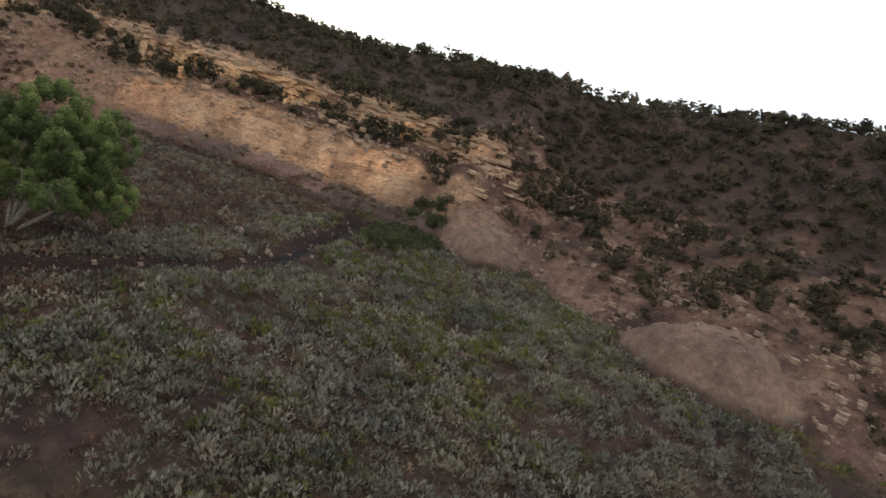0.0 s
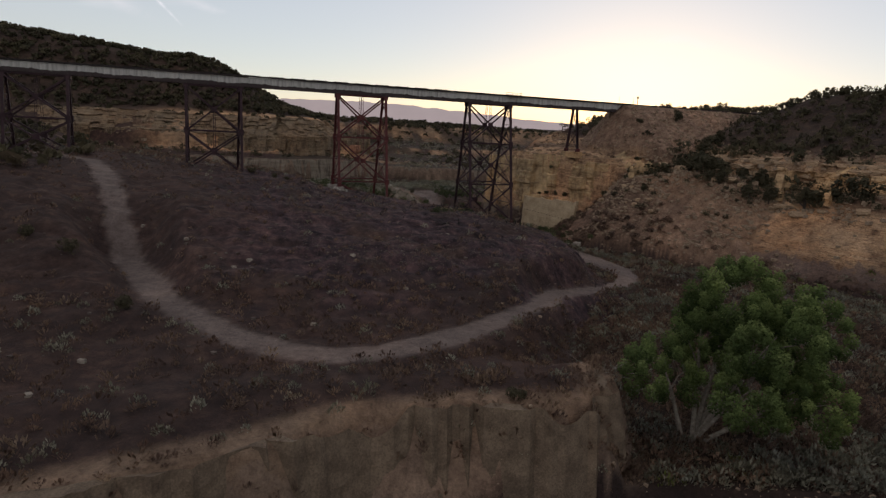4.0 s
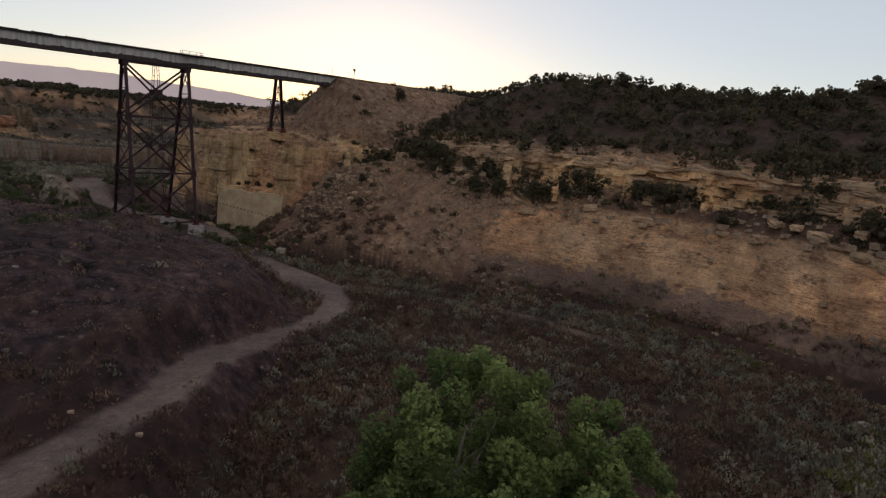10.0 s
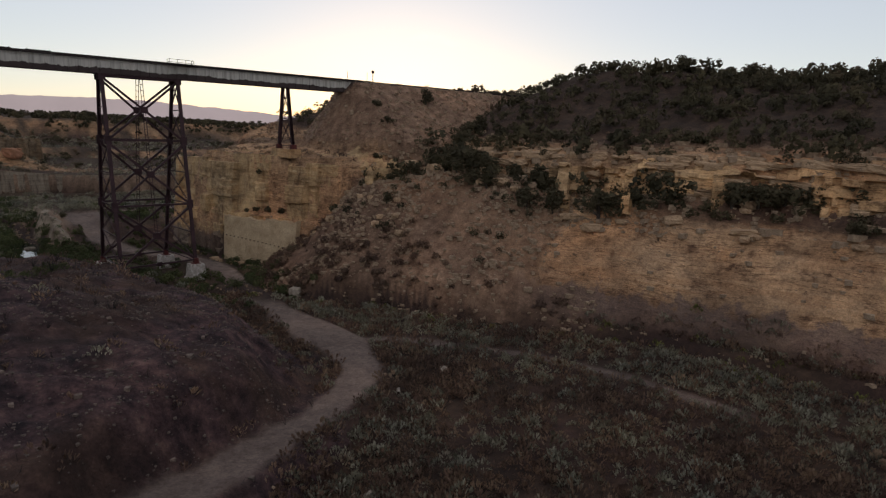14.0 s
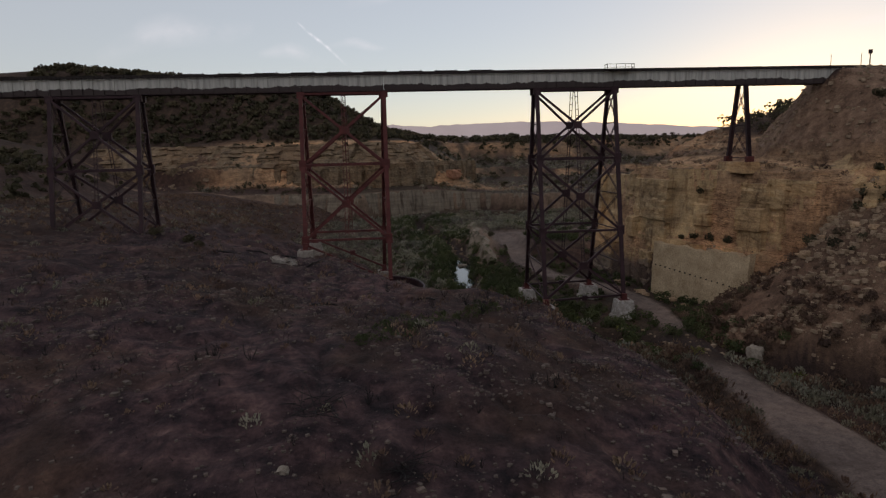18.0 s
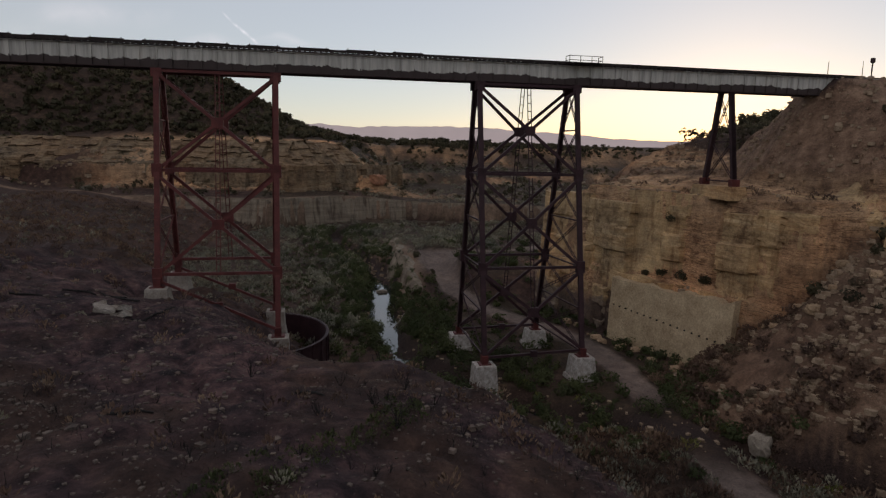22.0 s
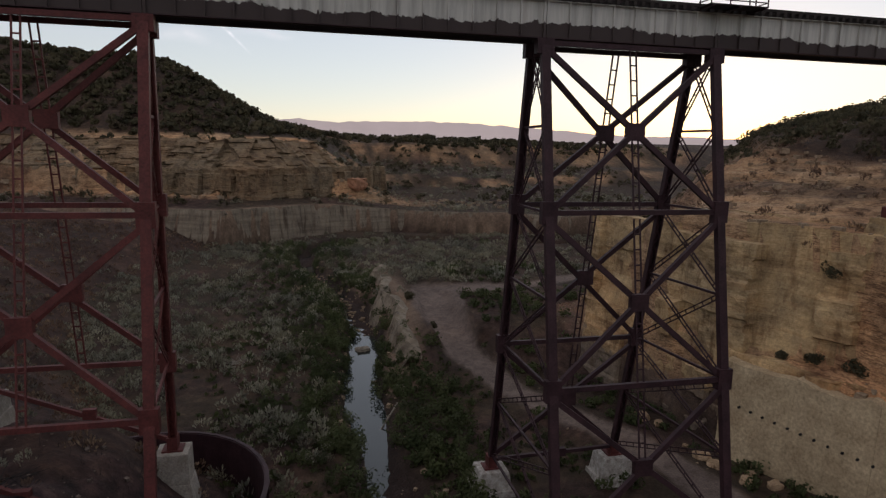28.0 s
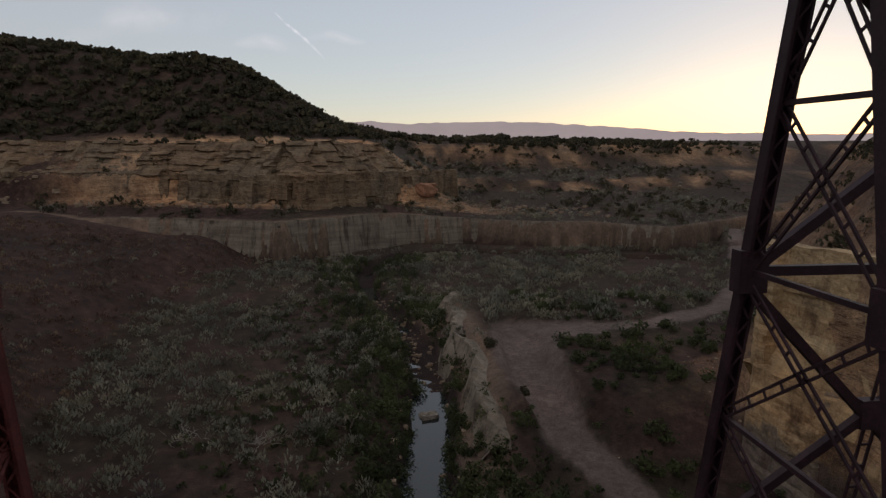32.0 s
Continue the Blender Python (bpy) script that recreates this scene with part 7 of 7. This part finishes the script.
def twigs():
    """Short black stubs all over the burnt ground."""
    x, y, z, r = scatter(41, 9000, -60, 8, -80, 4, lambda x, y, z, m, u: (m["dw"] > 0.5) & (u < 0.40 + 0.8 * m["n2"]))
    n = len(x)
    foot = np.stack([x, y, z - 0.05], -1)
    tip = foot + np.stack([r.normal(0, 0.16, n), r.normal(0, 0.16, n), r.uniform(0.12, 0.60, n)], -1)
    w = r.uniform(0.012, 0.030, n)
    co = []
    for base, k in ((foot, 1.0), (tip, 0.5)):
        for a in (0, 2.1, 4.2):
            co.append(base + np.stack([np.cos(a) * w * k, np.sin(a) * w * k, 0 * w], -1))
    co = np.stack(co, 1)
    i = (np.arange(n) * 6)[:, None]
    f = np.concatenate([np.concatenate([i + a, i + b, i + b + 3, i + a + 3], 1) for a, b in ((0, 1), (1, 2), (2, 0))])
    tagged(from_arrays("charred_twigs", co.reshape(-1, 3).tolist(), f.tolist(), CHAR), "short black burnt twigs standing all over the spur", "twigs", kind="stuff")


twigs()


def dark_bushes():
    spots = [(-72, -89, 1.2), (-80, -74, 1.4), (-86, -68, 1.3), (-50.5, -6, 1.0), (-56, -4, 0.9), (-48, -10, 0.7), (-34, -128.5, 0.9), (-41, -119, 0.8), (14, 172, 2.0), (8, 178, 1.4),
             (1.5, 56, 1.0), (-1, 62, 0.8), (3, 44, 0.8), (-25, -106, 0.9), (-12, -103, 0.7), (27.6, 8, 0.8), (28.6, 5.5, 0.7), (29.9, 2.5, 0.9), (30.9, -0.5, 0.7), (32.2, -3, 0.9), (33.5, -6, 0.8), (48, -9, 0.9), (44, -15, 0.8)]
    r = rng(66)
    for k, (x, y, s) in enumerate(spots):
        t = thing("shrub", at_ground(x, y, 0.1), "rounded dark green shrub on dry ground", "shrub", "dark shrubs")
        pts = cushion(600 + k, 6, 0.6 * s, 1.3 * s, 420, 0.12, 0.9)
        leafy("foliage", pts, JUNIPER, t, 0.7)
        bm = bmesh.new()
        for j in range(4):
            limb(bm, [Vector((0, 0, -0.2)), Vector((r.normal(0, 0.3), r.normal(0, 0.3), 0.8 * s))], [0.06, 0.02], 5)
        part("stem", bm, DARK_BARK, t)


dark_bushes()


def big_sagebrush(x, y, size):
    t = thing("sagebrush", at_ground(x, y, 0.05), "large pale grey sagebrush standing on the stream bank", "sagebrush")
    pts = np.concatenate([sage_dome(720 + k) * size * np.array([0.62, 0.62, 0.85]) + np.array([0.45 * size * math.cos(k * 1.3), 0.45 * size * math.sin(k * 1.3), 0.10 * size * (k % 3)]) for k in range(9)])
    leafy("foliage", pts, SAGE, t, 0.6)
    bm = bmesh.new()
    for j in range(5):
        limb(bm, [Vector((0, 0, -0.1)), Vector((0.3 * size * math.cos(j * 1.26), 0.3 * size * math.sin(j * 1.26), 0.4 * size))], [0.06, 0.02], 5)
    part("stem", bm, DARK_BARK, t)


big_sagebrush(-50.0, -127.8, 2.1)
